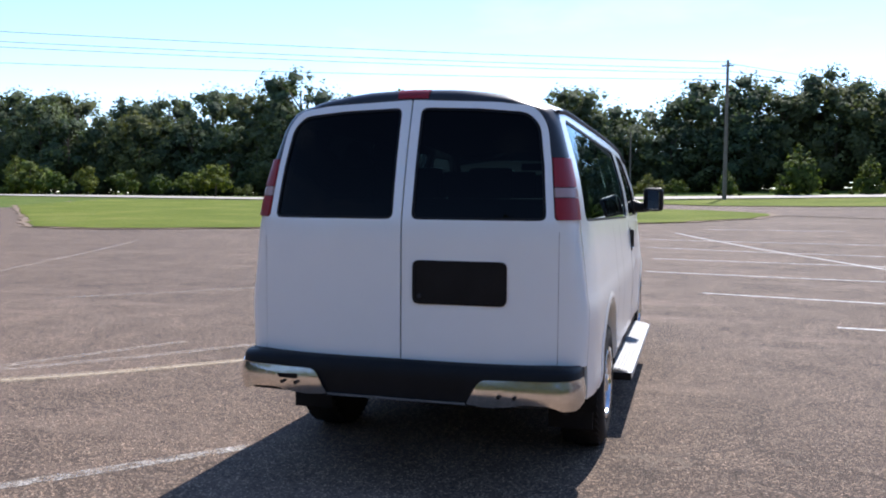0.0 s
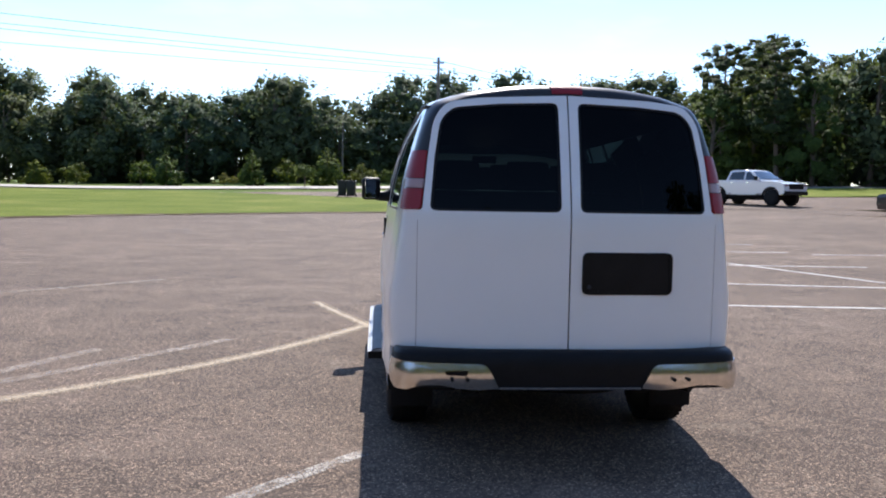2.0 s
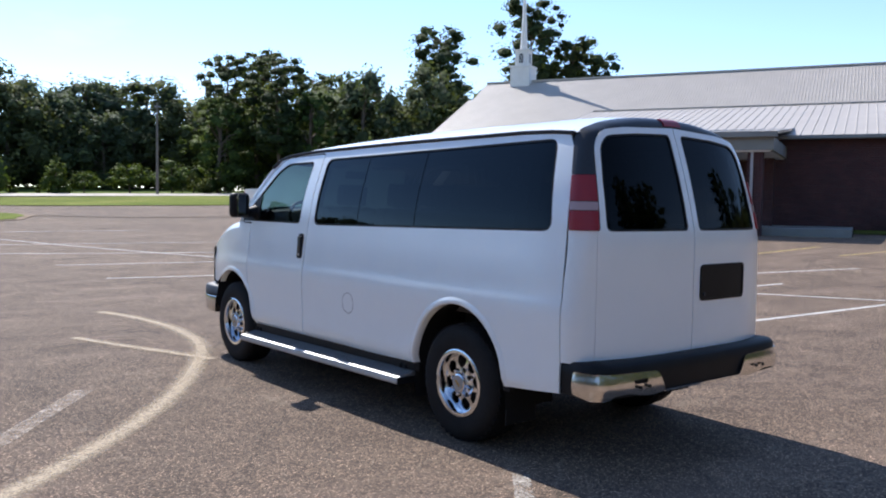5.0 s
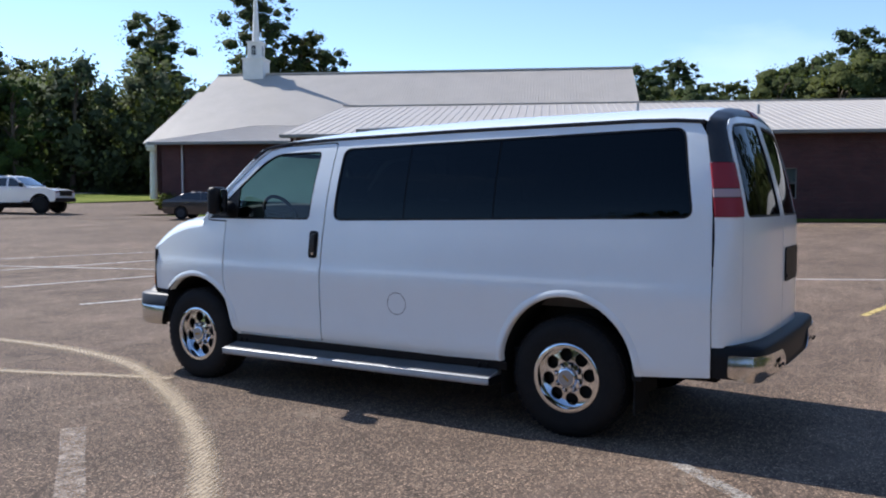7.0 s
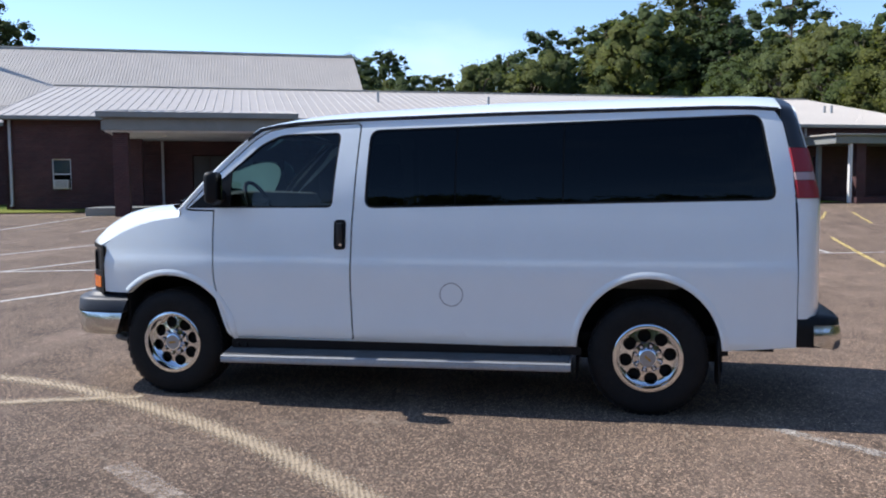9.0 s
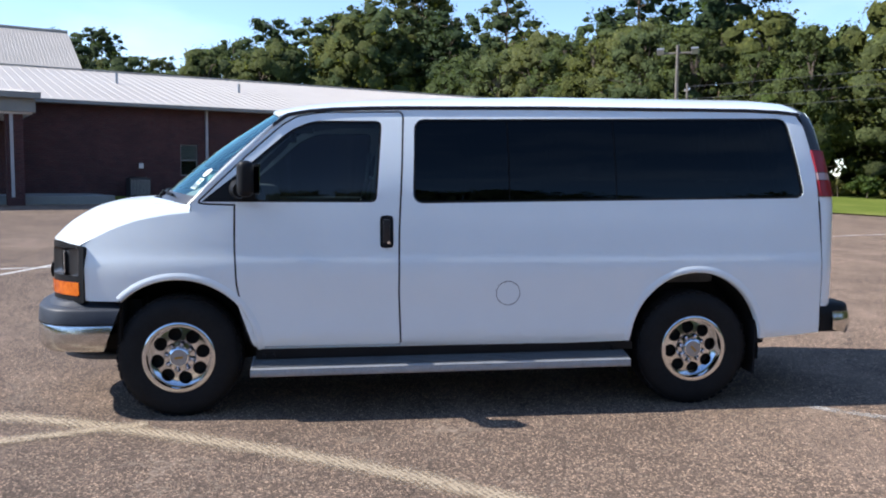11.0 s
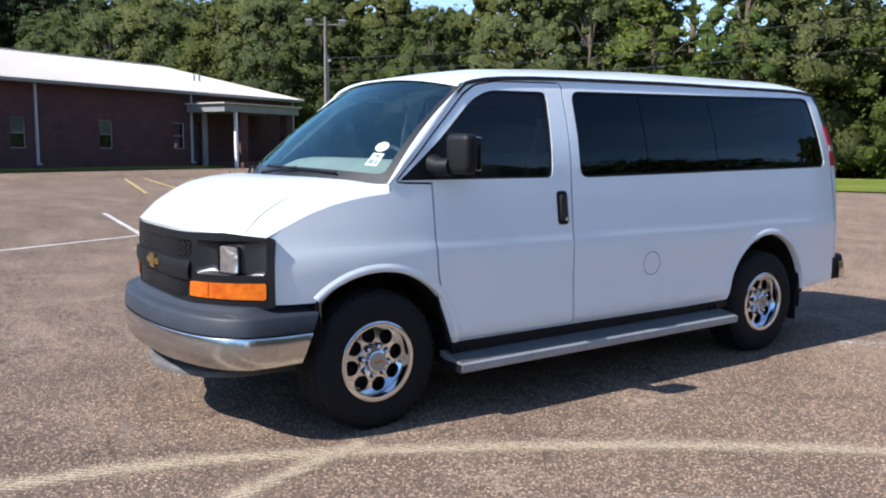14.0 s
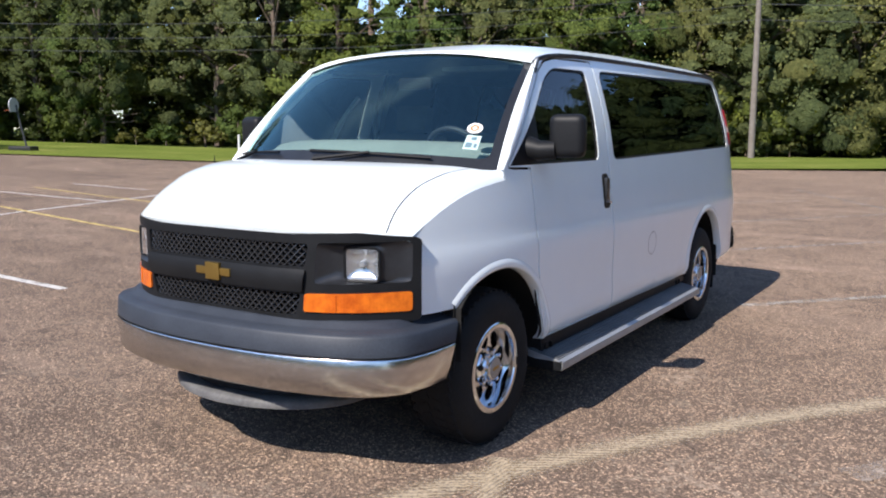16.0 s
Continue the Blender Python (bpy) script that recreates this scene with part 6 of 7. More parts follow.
def band_key(k):
    """Outer edge, bend and inner edge of the black band at one of its stations, from the lamp (0) to the middle (8)."""
    x, z = INNER[k]
    b = Vector((x - (0.012 if k < 5 else 0), tail(x, z) + 0.004, z - (0.012 if k > 2 else 0)))
    a = Vector(corner(1, 0.0, OUTER_Z[k], 0.002)) if k < 4 else Vector(roof_at(OUTER_R[k - 4], 0.425)) + Vector((0, 0, 0.001))
    side = Vector((a.x - 0.004, b.y + 0.016, (a.z + b.z) / 2))
    top = Vector((b.x * 0.7 + a.x * 0.3, b.y - 0.002, a.z - 0.004))
    return a, side.lerp(top, TURN_OVER[k]), b


def band(s, t, lift=0.0):
    """A point of the band: s runs from lamp (-8) over the middle (0) to lamp (8), t from the outer edge to the door."""
    u = 8 - abs(s)
    k = min(7, int(u))
    f = u - k
    rows = [band_key(max(0, min(8, j))) for j in (k - 1, k, k + 1, k + 2)]
    pts = []
    for i in range(3):
        p0, p1, p2, p3 = (r[i] for r in rows)
        pts.append(0.5 * (2 * p1 + (p2 - p0) * f + (2 * p0 - 5 * p1 + 4 * p2 - p3) * f * f + (3 * p1 - p0 - 3 * p2 + p3) * f ** 3))
    a, c, b = pts
    p = a * (1 - t) ** 2 + c * 2 * t * (1 - t) + b * t * t
    x = max(0.0, p.x) if abs(s) > 0.02 else 0.0
    return (math.copysign(x, s), p.y - lift, p.z + lift * 0.6)


body_part("roof_end", grid_bm(band, span(-8, 8, 64), span(0, 1, 8)), BLACK_GLOSS, van, "gloss black band round the rear doors", 60)
bm = grid_bm(lambda s, t: band(s, t, 0.007), span(-0.42, 0.42, 8), span(0.3, 0.86, 4))
body_part("brake_lamp", solid_sheet(bm, 0.008), LENS_RED, van, "red high brake lamp")
# added dark strip stops light leaking through and shades the seam
body_part("seam_backing", sheet([(-0.03, 0.69), (0.03, 0.69), (0.03, 2.07), (-0.03, 2.07)], [], on_tail(-0.024), [], ZS2, 0, lambda p: (0, -1, 0)), UNDER, van, "black backing strip that darkens the rear door seam")


# ---- the van: bumpers ----
def swept(path, profile, keep=None):
    """A profile of (outward, z) swept along a plan path."""
    pts = [Vector(p) for p in path]
    bm = bmesh.new()
    rows = []
    for k, p in enumerate(pts):
        d = (pts[min(k + 1, len(pts) - 1)] - pts[max(k - 1, 0)]).normalized()
        n = Vector((d.y, -d.x))
        rows.append([bm.verts.new((p.x + n.x * o, p.y + n.y * o, z)) for o, z in profile])
    for r0, r1 in zip(rows, rows[1:]):
        for j in range(len(profile) - 1):
            bm.faces.new((r0[j], r1[j], r1[j + 1], r0[j + 1]))
    for row in (rows[0], rows[-1]):
        try:
            bm.faces.new(row)
        except ValueError:
            pass
    return bm


half = [(-0.95, 5.028), (-0.953, 5.2), (-0.945, 5.32), (-0.92, 5.43), (-0.82, 5.535), (-0.65, 5.615), (-0.4, 5.675), (-0.2, 5.695), (0, 5.7)]
FRONT = smoothed(half + [(-x, y) for x, y in half[-2::-1]], 2)
FRONT = [(p.x, p.y) for p in FRONT][::-1]


def raked(bm):
    """Slants the bumper's ends forward towards the ground."""
    for v in bm.verts:
        k = max(0.0, min(1.0, (5.3 - v.co.y) / 0.22))
        v.co.y += 0.38 * max(0.0, 0.745 - v.co.z) * k
    return bm


fb = body_part("front_bumper", raked(swept(FRONT, [(-0.06, 0.425), (-0.012, 0.43), (0.006, 0.445), (0.016, 0.5), (0.022, 0.592), (0.018, 0.599), (-0.05, 0.602)])), BUMPER_CHROME, van, "chrome front bumper with a grey top pad", 50)
body_part("bumper_pad", raked(swept(FRONT, [(-0.04, 0.6), (0.01, 0.602), (0.019, 0.61), (0.012, 0.69), (0.002, 0.702), (-0.045, 0.711), (-0.06, 0.717), (-0.078, 0.738), (-0.09, 0.744), (-0.15, 0.745), (-0.16, 0.69)])), GREY_PLASTIC, fb, "grey plastic bumper pad", 50)
DAM = [(x * 0.58, y - 0.07 - 0.03 * abs(x)) for x, y in FRONT if abs(x) < 0.97]
dam = body_part("air_dam", swept(DAM, [(-0.11, 0.47), (-0.075, 0.43), (-0.06, 0.346), (-0.1, 0.34)]), BLACK_MATT, fb, "black air dam under the bumper", 50)
# lip lightened for sun on its front, along with dust
body_part("dam_lip", swept(DAM, [(-0.09, 0.35), (-0.03, 0.348), (0.004, 0.34), (0.014, 0.328), (0.01, 0.302), (-0.03, 0.296), (-0.09, 0.31)]), DULL_PLASTIC, dam, "dusty grey lower lip, lightened as if sunlit", 50)
body_part("well_closer", box_bm((-0.76, 4.95, 0.42), (0.76, 5.4, 0.74)), UNDER, fb)
for sgn in (-1, 1):
    body_part("splash_guard", box_bm((sgn * 0.79 - 0.1, 5.055, 0.48), (sgn * 0.79 + 0.1, 5.075, 0.745)), UNDER, fb)

half = [(-0.955, 0.335), (-0.957, 0.22), (-0.947, 0.14), (-0.905, 0.078), (-0.82, 0.045), (-0.5, 0.03), (0, 0.025)]
REAR = smoothed(half + [(-x, y) for x, y in half[-2::-1]], 2)
REAR = [(p.x, p.y) for p in REAR]
rb = body_part("rear_bumper", swept(REAR, [(-0.13, 0.5), (-0.005, 0.49), (0.0, 0.6), (-0.004, 0.665), (-0.02, 0.684), (-0.14, 0.69), (-0.2, 0.68)]), BLACK_MATT, van, "black rear step bumper with chrome ends", 50)
run = [0.0]
for a, b in zip(REAR, REAR[1:]):
    run.append(run[-1] + (Vector(b) - Vector(a)).length)
mid_run = run[-1] / 2


def on_bumper(u, z, lift=0.006):
    s = max(0.0, min(run[-1], u + mid_run))
    k = max(i for i in range(len(run)) if run[i] <= s + 1e-9)
    k = min(k, len(run) - 2)
    f = (s - run[k]) / (run[k + 1] - run[k])
    a, b = Vector(REAR[k]), Vector(REAR[k + 1])
    p, d = a.lerp(b, f), (b - a).normalized()
    bulge = 0.012 * math.sin(math.pi * max(0, min(1, (z - 0.485) / 0.14)))
    return (p.x + d.y * (lift + bulge), p.y - d.x * (lift + bulge), z)


for sgn in (-1, 1):
    prof = rounded([(sgn * a, b) for a, b in ((0.385, 0.492), (0.445, 0.602), (0.475, 0.622), (0.93, 0.634), (1.075, 0.635), (1.075, 0.505), (0.96, 0.478), (0.88, 0.48), (0.81, 0.507), (0.7, 0.51), (0.6, 0.49), (0.5, 0.482))], 0.014, 3)
    hole = [(sgn * a, b) for a, b in ((0.555, 0.59), (0.68, 0.585), (0.67, 0.565), (0.56, 0.562))]
    bm = sheet(prof, [rounded(hole, 0.008, 3)] if sgn < 0 else [], on_bumper, span(-1.05, 1.05, 34), span(0.5, 0.62, 6), 0.006, lambda p: (0, -1, 0) if abs(p.x) < 0.93 else (p.x, -0.2, 0))
    ch = body_part("chrome_end", bm, BUMPER_CHROME, rb, "chrome bumper end")
    for u in (0.56, 0.64):
        body_part("bolt", tube_bm([on_bumper(sgn * u, 0.545, 0.012), on_bumper(sgn * u, 0.545, 0.026)], 0.01, 8), BLACK_MATT, ch)
bm = sheet([(-0.385, 0.487), (0.385, 0.487), (0.385, 0.5), (-0.385, 0.5)], [], on_bumper, span(-0.3, 0.3, 6), [], 0.006, lambda p: (0, -1, 0))
body_part("chrome_lip", bm, CHROME, rb)


# ---- the van: nose ----
def on_nose(lift=0.0):
    return lambda x, z: (x, nose(x) + lift - 0.03 * max(0.0, z - 0.95), z)


front = lambda p: (0, 1, 0)
XN, ZN = span(-0.85, 0.85, 34), span(0.76, 1.1, 8)
OPEN_UP = rounded([(-0.505, 0.972), (0.505, 0.972), (0.52, 1.072), (-0.52, 1.072)], 0.015, 3)
OPEN_LO = rounded([(-0.455, 0.757), (0.455, 0.757), (0.488, 0.852), (-0.488, 0.852)], 0.02, 3)
NOSE = rounded([(-0.91, 0.735), (0.91, 0.735), (0.91, 1.098), (0.72, 1.124), (0.4, 1.112), (-0.4, 1.112), (-0.72, 1.124), (-0.91, 1.098)], 0.02, 3)
HOUSE = [rounded([(s * 0.545, 0.9), (s * 0.885, 0.905), (s * 0.885, 1.085), (s * 0.56, 1.078)], 0.02, 4) for s in (-1, 1)]
grille = body_part("grille_surround", sheet(NOSE, [OPEN_UP, OPEN_LO] + HOUSE, on_nose(0.004), XN, ZN, 0.04, front), BLACK_MATT, van, "black grille and lamp surround", 40)
body_part("grille_bar", sheet(rounded([(-0.5, 0.862), (0.5, 0.862), (0.515, 0.962), (-0.515, 0.962)], 0.012, 3), [], lambda x, z: (x, nose(x) + 0.012 + 0.012 * math.cos((z - 0.912) * 26) - 0.03 * max(0, z - 0.95), z), XN, span(0.87, 0.955, 8), 0.02, front), BLACK_MATT, grille, "smooth dark grille bar", 40)
body_part("grille_back", sheet([(-0.6, 0.75), (0.6, 0.75), (0.6, 1.08), (-0.6, 1.08)], [], on_nose(-0.055), XN, ZN, 0, front), UNDER, grille)


def diamond_mesh(z0, z1, w0, w1, step):
    """Crossing slanted bars that fill a grille opening."""
    bm = bmesh.new()
    h = z1 - z0
    run_x = h * 1.05
    k = int(-(w1 + run_x) / step)
    while k * step < w1 + run_x:
        for sg in (-1, 1):
            x0, x1 = k * step, k * step + sg * run_x
            n = 5
            prev = None
            for j in range(n + 1):
                x, z = x0 + (x1 - x0) * j / n, z0 + h * j / n
                lim = w0 + (w1 - w0) * j / n
                if abs(x) > lim:
                    prev = None
                    continue
                y = nose(x) - 0.012
                t = 0.0042
                cur = [bm.verts.new((x - t, y + 0.006, z)), bm.verts.new((x + t, y + 0.006, z)), bm.verts.new((x + t, y - 0.03, z)), bm.verts.new((x - t, y - 0.03, z))]
                if prev:
                    for i in range(4):
                        bm.faces.new((prev[i], prev[(i + 1) % 4], cur[(i + 1) % 4], cur[i]))
                prev = cur
        k += 1
    return bm


body_part("upper_mesh", diamond_mesh(0.97, 1.074, 0.508, 0.522, 0.036), BLACK_GLOSS, grille, "black diamond grille mesh")
body_part("lower_mesh", diamond_mesh(0.756, 0.854, 0.458, 0.49, 0.036), BLACK_GLOSS, grille, "black diamond grille mesh")
badge = body_part("badge", box_bm((-0.11, 5.612, 0.9), (0.11, 5.63, 0.935), None, 0.004), GOLD, grille, "plain gold badge")
body_part("badge_block", box_bm((-0.045, 5.613, 0.878), (0.045, 5.634, 0.957), None, 0.004), GOLD, badge)
for sgn in (-1, 1):
    flip = lambda pts: [(sgn * a, b) for a, b in (pts if sgn > 0 else pts[::-1])]
    cave = body_part("lamp_housing", sheet(flip([(0.53, 0.89), (0.895, 0.89), (0.895, 1.095), (0.53, 1.095)]), [], on_nose(-0.14), XN, ZN, 0, front), BLACK_GLOSS, grille, "black headlamp housing")
    c = Vector((sgn * 0.714, 5.432, 0.984))
    turn = Matrix.Translation(c) @ Matrix.Rotation(sgn * -0.38, 4, "Z")
    # a black bowl narrows from the surround to the lamp
    mouth = rounded([(s * a, z) for a, z in ((0.545, 0.9), (0.885, 0.905), (0.885, 1.085), (0.56, 1.078)) for s in (sgn,)], 0.02, 4)
    neck = rounded([(-0.077, -0.073), (0.077, -0.073), (0.077, 0.073), (-0.077, 0.073)], 0.024, 4)
    def along(pts, k, n=48):
        far = [0.0]
        for p, q in zip(pts, pts[1:] + pts[:1]):
            far.append(far[-1] + math.dist(p, q))
        d = far[-1] * k / n
        i = max(j for j in range(len(pts)) if far[j] <= d + 1e-9)
        f = (d - far[i]) / max(1e-9, far[i + 1] - far[i])
        p, q = pts[i], pts[(i + 1) % len(pts)]
        return (p[0] + (q[0] - p[0]) * f, p[1] + (q[1] - p[1]) * f)
    bowl = bmesh.new()
    def turned_to(pts):
        pts = pts if sum(p[0] * q[1] - q[0] * p[1] for p, q in zip(pts, pts[1:] + pts[:1])) > 0 else pts[::-1]
        mx, mz = sum(p[0] for p in pts) / len(pts), sum(p[1] for p in pts) / len(pts)
        j = min(range(len(pts)), key=lambda i: (pts[i][0] - mx) + (pts[i][1] - mz))
        return pts[j:] + pts[:j]
    mouth, neck = turned_to(mouth), turned_to(neck)
    rings = []
    for f in (0.0, 0.12, 0.45, 0.8, 1.0):
        ring = []
        for k in range(48):
            p, q = along(mouth, k), along(neck, k)
            a0 = Vector((p[0], nose(p[0]) + 0.004 - 0.03 * max(0, p[1] - 0.95), p[1]))
            b0 = turn @ Vector((q[0], -0.005, q[1]))
            w = a0.lerp(b0, f)
            w.y -= 0.012 * math.sin(math.pi * f)
            ring.append(bowl.verts.new(w))
        rings.append(ring)
    for r0, r1 in zip(rings, rings[1:]):
        for k in range(48):
            bowl.faces.new((r0[k], r0[(k + 1) % 48], r1[(k + 1) % 48], r1[k]))
    body_part("lamp_bowl", bowl, BLACK_GLOSS, cave, "glossy black lamp bowl", 60)
    head = body_part("headlamp", grid_bm(lambda u, v: tuple(turn @ Vector((u, -0.02 + 0.028 * max(abs(u) / 0.074, abs(v) / 0.07) ** 3, v))), span(-0.074, 0.074, 24), span(-0.07, 0.07, 18)), REFLECTOR, grille, "square clear headlamp", 60)
    part_bulb = body_part("bulb", tube_bm([turn @ Vector((0, -0.03, 0)), turn @ Vector((0, 0.006, 0))], [0.016, 0.012], 10), GALV, head)
    glassy = grid_bm(lambda u, v: tuple(turn @ Vector((u, 0.004 + 0.008 * (1 - (u / 0.076) ** 2), v))), span(-0.075, 0.075, 12), span(-0.071, 0.071, 8))
    lens = body_part("lamp_glass", glassy, GLASS_LAMP, head, "clear ribbed lens", 60)
    lens.visible_shadow = False
    rim_pts = [turn @ Vector((q[0], 0.004 + 0.006 * (1 - (q[0] / 0.09) ** 2), q[1])) for q in neck]
    body_part("lamp_rim", tube_bm(rim_pts + rim_pts[:1], 0.0065, 6), BLACK_MATT, head)
    shroud = grid_bm(lambda k, f: tuple(turn @ Vector((neck[int(k) % len(neck)][0] * 1.03, -0.05 + 0.06 * f, neck[int(k) % len(neck)][1] * 1.03))), list(range(len(neck) + 1)), span(0, 1, 2))
    body_part("lamp_shroud", shroud, BLACK_MATT, head, "", 60)
    amber = sheet(flip(rounded([(0.502, 0.778), (0.888, 0.78), (0.888, 0.866), (0.507, 0.857)], 0.012, 3)), [], on_nose(0.012), XN, span(0.78, 0.86, 4), 0.03, front)
    tl = body_part("turn_lamp", amber, LENS_AMBER, grille, "amber turn lamp")
    body_part("lens_divider", box_bm((sgn * 0.64 - 0.002, nose(0.64), 0.786), (sgn * 0.64 + 0.002, nose(0.64) + 0.0145, 0.856)), LENS_AMBER, tl)


# ---- the van: wheels ----
def lathe(profile, sides=48):
    """Turns (radius, x) round the x axis."""
    return grid_bm(lambda a, k: (profile[int(k)][1], profile[int(k)][0] * math.cos(a), profile[int(k)][0] * math.sin(a)), [2 * math.pi * i / sides for i in range(sides)], list(range(len(profile))), None, True)


def rim_disc(r, hole_ring, hole_r, depth):
    outer = [(r * math.cos(a), r * math.sin(a)) for a in (2 * math.pi * k / 48 for k in range(48))]
    holes = []
    for k in range(8):
        a = 2 * math.pi * (k + 0.5) / 8
        c = Vector((math.cos(a), math.sin(a))) * hole_ring
        t = Vector((-math.sin(a), math.cos(a)))
        rad = Vector((math.cos(a), math.sin(a)))
        holes.append([tuple(c + rad * math.cos(b) * hole_r * 0.98 + t * math.sin(b) * hole_r) for b in (2 * math.pi * j / 16 for j in range(16))])
    dish = lambda u, v: (depth * (1 - (math.hypot(u, v) / r) ** 2), u, v)
    return sheet(outer, holes, dish, span(-r, r, 10), span(-r, r, 10), 0.022, lambda p: (-1, 0, 0))


def make_wheel():
    """One wheel with its outer face towards -x, the hub at the origin."""
    w = new("wheel")
    R = 0.392
    tyre = part("tyre", lathe([(0.205, -0.125), (0.24, -0.138), (0.3, -0.142), (0.345, -0.136), (0.372, -0.118), (0.388, -0.09), (R, -0.05), (R, 0.05), (0.388, 0.09), (0.36, 0.12), (0.3, 0.13), (0.205, 0.12)], 56), RUBBER, w, "black all-terrain tyre", 60)
    lug = bmesh.new()
    for k in range(44):
        a = 2 * math.pi * k / 44
        m = Matrix.Rotation(a, 4, "X")
        for j, xo in enumerate((-0.088, -0.03, 0.03, 0.088)):
            mm = m @ Matrix.Rotation(0.07 if j % 2 else 0, 4, "X") @ Matrix.Translation((xo, 0, R - (0.006 if abs(xo) > 0.05 else 0))) @ Matrix.Rotation(0.35 if j in (0, 2) else -0.35, 4, "Z")
            add_box(lug, (-0.022, -0.02, -0.006), (0.022, 0.02, 0.0035), mm)
    part("tread", lug, RUBBER, tyre)
    rim = part("rim", lathe([(0.222, -0.128), (0.227, -0.137), (0.22, -0.142), (0.2, -0.139), (0.197, -0.132), (0.197, -0.09), (0.198, -0.05), (0.2, 0.1), (0.215, 0.115)], 56), CHROME, w, "polished chrome rim", 50)
    disc = rim_disc(0.203, 0.145, 0.0435, -0.02)
    disc.transform(Matrix.Translation((-0.072, 0, 0)))
    part("spider", disc, CHROME, w, "chrome wheel centre with eight round holes", 35)
    part("brake_drum", lathe([(0.0, -0.03), (0.17, -0.03), (0.18, -0.02), (0.18, 0.06)], 24), UNDER, w)
    hub = part("hub_cap", lathe([(0.0, -0.134), (0.054, -0.133), (0.061, -0.128), (0.064, -0.112), (0.07, -0.102), (0.096, -0.098), (0.102, -0.088)], 28), CHROME, w, "chrome hub cap", 40)
    part("cap_disc", lathe([(0.0, -0.1375), (0.05, -0.137), (0.053, -0.133)], 24), ALU, hub)
    part("cap_mark", box_bm((-0.1395, -0.026, -0.007), (-0.1365, 0.026, 0.007), Matrix.Rotation(0.5, 4, "X"), 0.001), GOLD, hub)
    for k in range(8):
        a = 2 * math.pi * k / 8
        y, z = 0.083 * math.cos(a), 0.083 * math.sin(a)
        nut = part("lug_nut", tube_bm([(-0.092, y, z), (-0.122, y, z), (-0.126, y, z)], [0.0115, 0.011, 0.007], 8), CHROME, w, smooth=30)
        # dark ring at the nut's foot paints the shade of its recess
        part("nut_recess_shade", tube_bm([(-0.09, y, z), (-0.1015, y, z)], [0.019, 0.0185], 10), UNDER, nut)
    return w


wheel = make_wheel()
wheel.parent = van
R_TYRE = 0.388
SPOTS = [(-0.83, 1.25, 0), (-0.82, 4.685, 0), (0.855, 1.25, 180), (0.84, 4.685, 180)]
wheel.matrix_basis = pose(SPOTS[0][0], SPOTS[0][1], R_TYRE, 14, 0, 0)
for x, y, rz in SPOTS[1:]:
    copy_thing(wheel, pose(x, y, R_TYRE, 0, 0, rz) @ Matrix.Rotation(radians(y * 31), 4, "X"))

# underbody, axles, flaps and exhaust
under = new("underbody")
under.parent = van
part("floor_pan", box_bm((-0.8, 0.42, 0.47), (0.8, 5.3, 0.52)), UNDER, under)
for x in (-0.5, 0.5):
    part("frame_rail", box_bm((x - 0.05, 0.4, 0.38), (x + 0.05, 5.4, 0.48)), UNDER, under)
part("rear_axle", tube_bm([(-0.72, 1.25, R_TYRE), (-0.2, 1.25, R_TYRE), (0, 1.25, R_TYRE), (0.2, 1.25, R_TYRE), (0.72, 1.25, R_TYRE)], [0.05, 0.05, 0.15, 0.05, 0.05], 12), UNDER, under, smooth=True)
part("front_axle", tube_bm([(-0.72, 4.685, R_TYRE), (0.72, 4.685, R_TYRE)], 0.05, 10), UNDER, under)
part("fuel_tank", box_bm((-0.45, 2.0, 0.3), (0.1, 3.3, 0.44), None, 0.04), UNDER, under)
part("spare_wheel", tube_bm([(0.15, 0.8, 0.36), (0.15, 0.8, 0.5)], 0.36, 24), RUBBER, under)
part("tail_pipe", tube_bm([(0.55, 2.0, 0.36), (0.62, 1.0, 0.42), (0.74, 0.62, 0.4), (0.84, 0.5, 0.38)], 0.03, 10), UNDER, under, "steel tail pipe")
for sgn in (-1, 1):
    flap = part("mud_flap", box_bm((sgn * 0.82 - 0.13, 0.79, 0.2), (sgn * 0.82 + 0.13, 0.803, 0.62), None, 0.004), RUBBER, under, "black rubber mud flap")
    part("flap_guard", box_bm((sgn * 0.95 - 0.02, 0.745, 0.42), (sgn * 0.95 + 0.02, 0.81, 0.62), None, 0.012), RUBBER, flap)
    part("liner", box_bm((sgn * 0.78 - 0.16, 5.03, 0.42), (sgn * 0.78 + 0.16, 5.05, 0.8)), UNDER, under)

# running boards, a little lower at the front
STEP_PROFILE = [(0.885, 0.372), (0.885, 0.405), (1.085, 0.366), (1.102, 0.358), (1.107, 0.348), (1.107, 0.32), (1.1, 0.312), (1.085, 0.312), (1.085, 0.334)]


def dip(y):
    return -0.007 - 0.022 * (y - 1.745) / 2.48


def step_top(x, dz=0.0):
    return 0.405 - 0.195 * (x - 0.885) + dz


def along_step(sgn, profile, y0, y1):
    """A profile of (outward, z) drawn along the step from y0 to y1."""
    bm = bmesh.new()
    rows = [[bm.verts.new((sgn * x, y, z + dip(y))) for x, z in profile] for y in (y0, y1)]
    n = len(profile)
    for j in range(n):
        bm.faces.new((rows[0][j], rows[1][j], rows[1][(j + 1) % n], rows[0][(j + 1) % n]))
    bm.faces.new(rows[0])
    bm.faces.new(rows[1])
    return bm


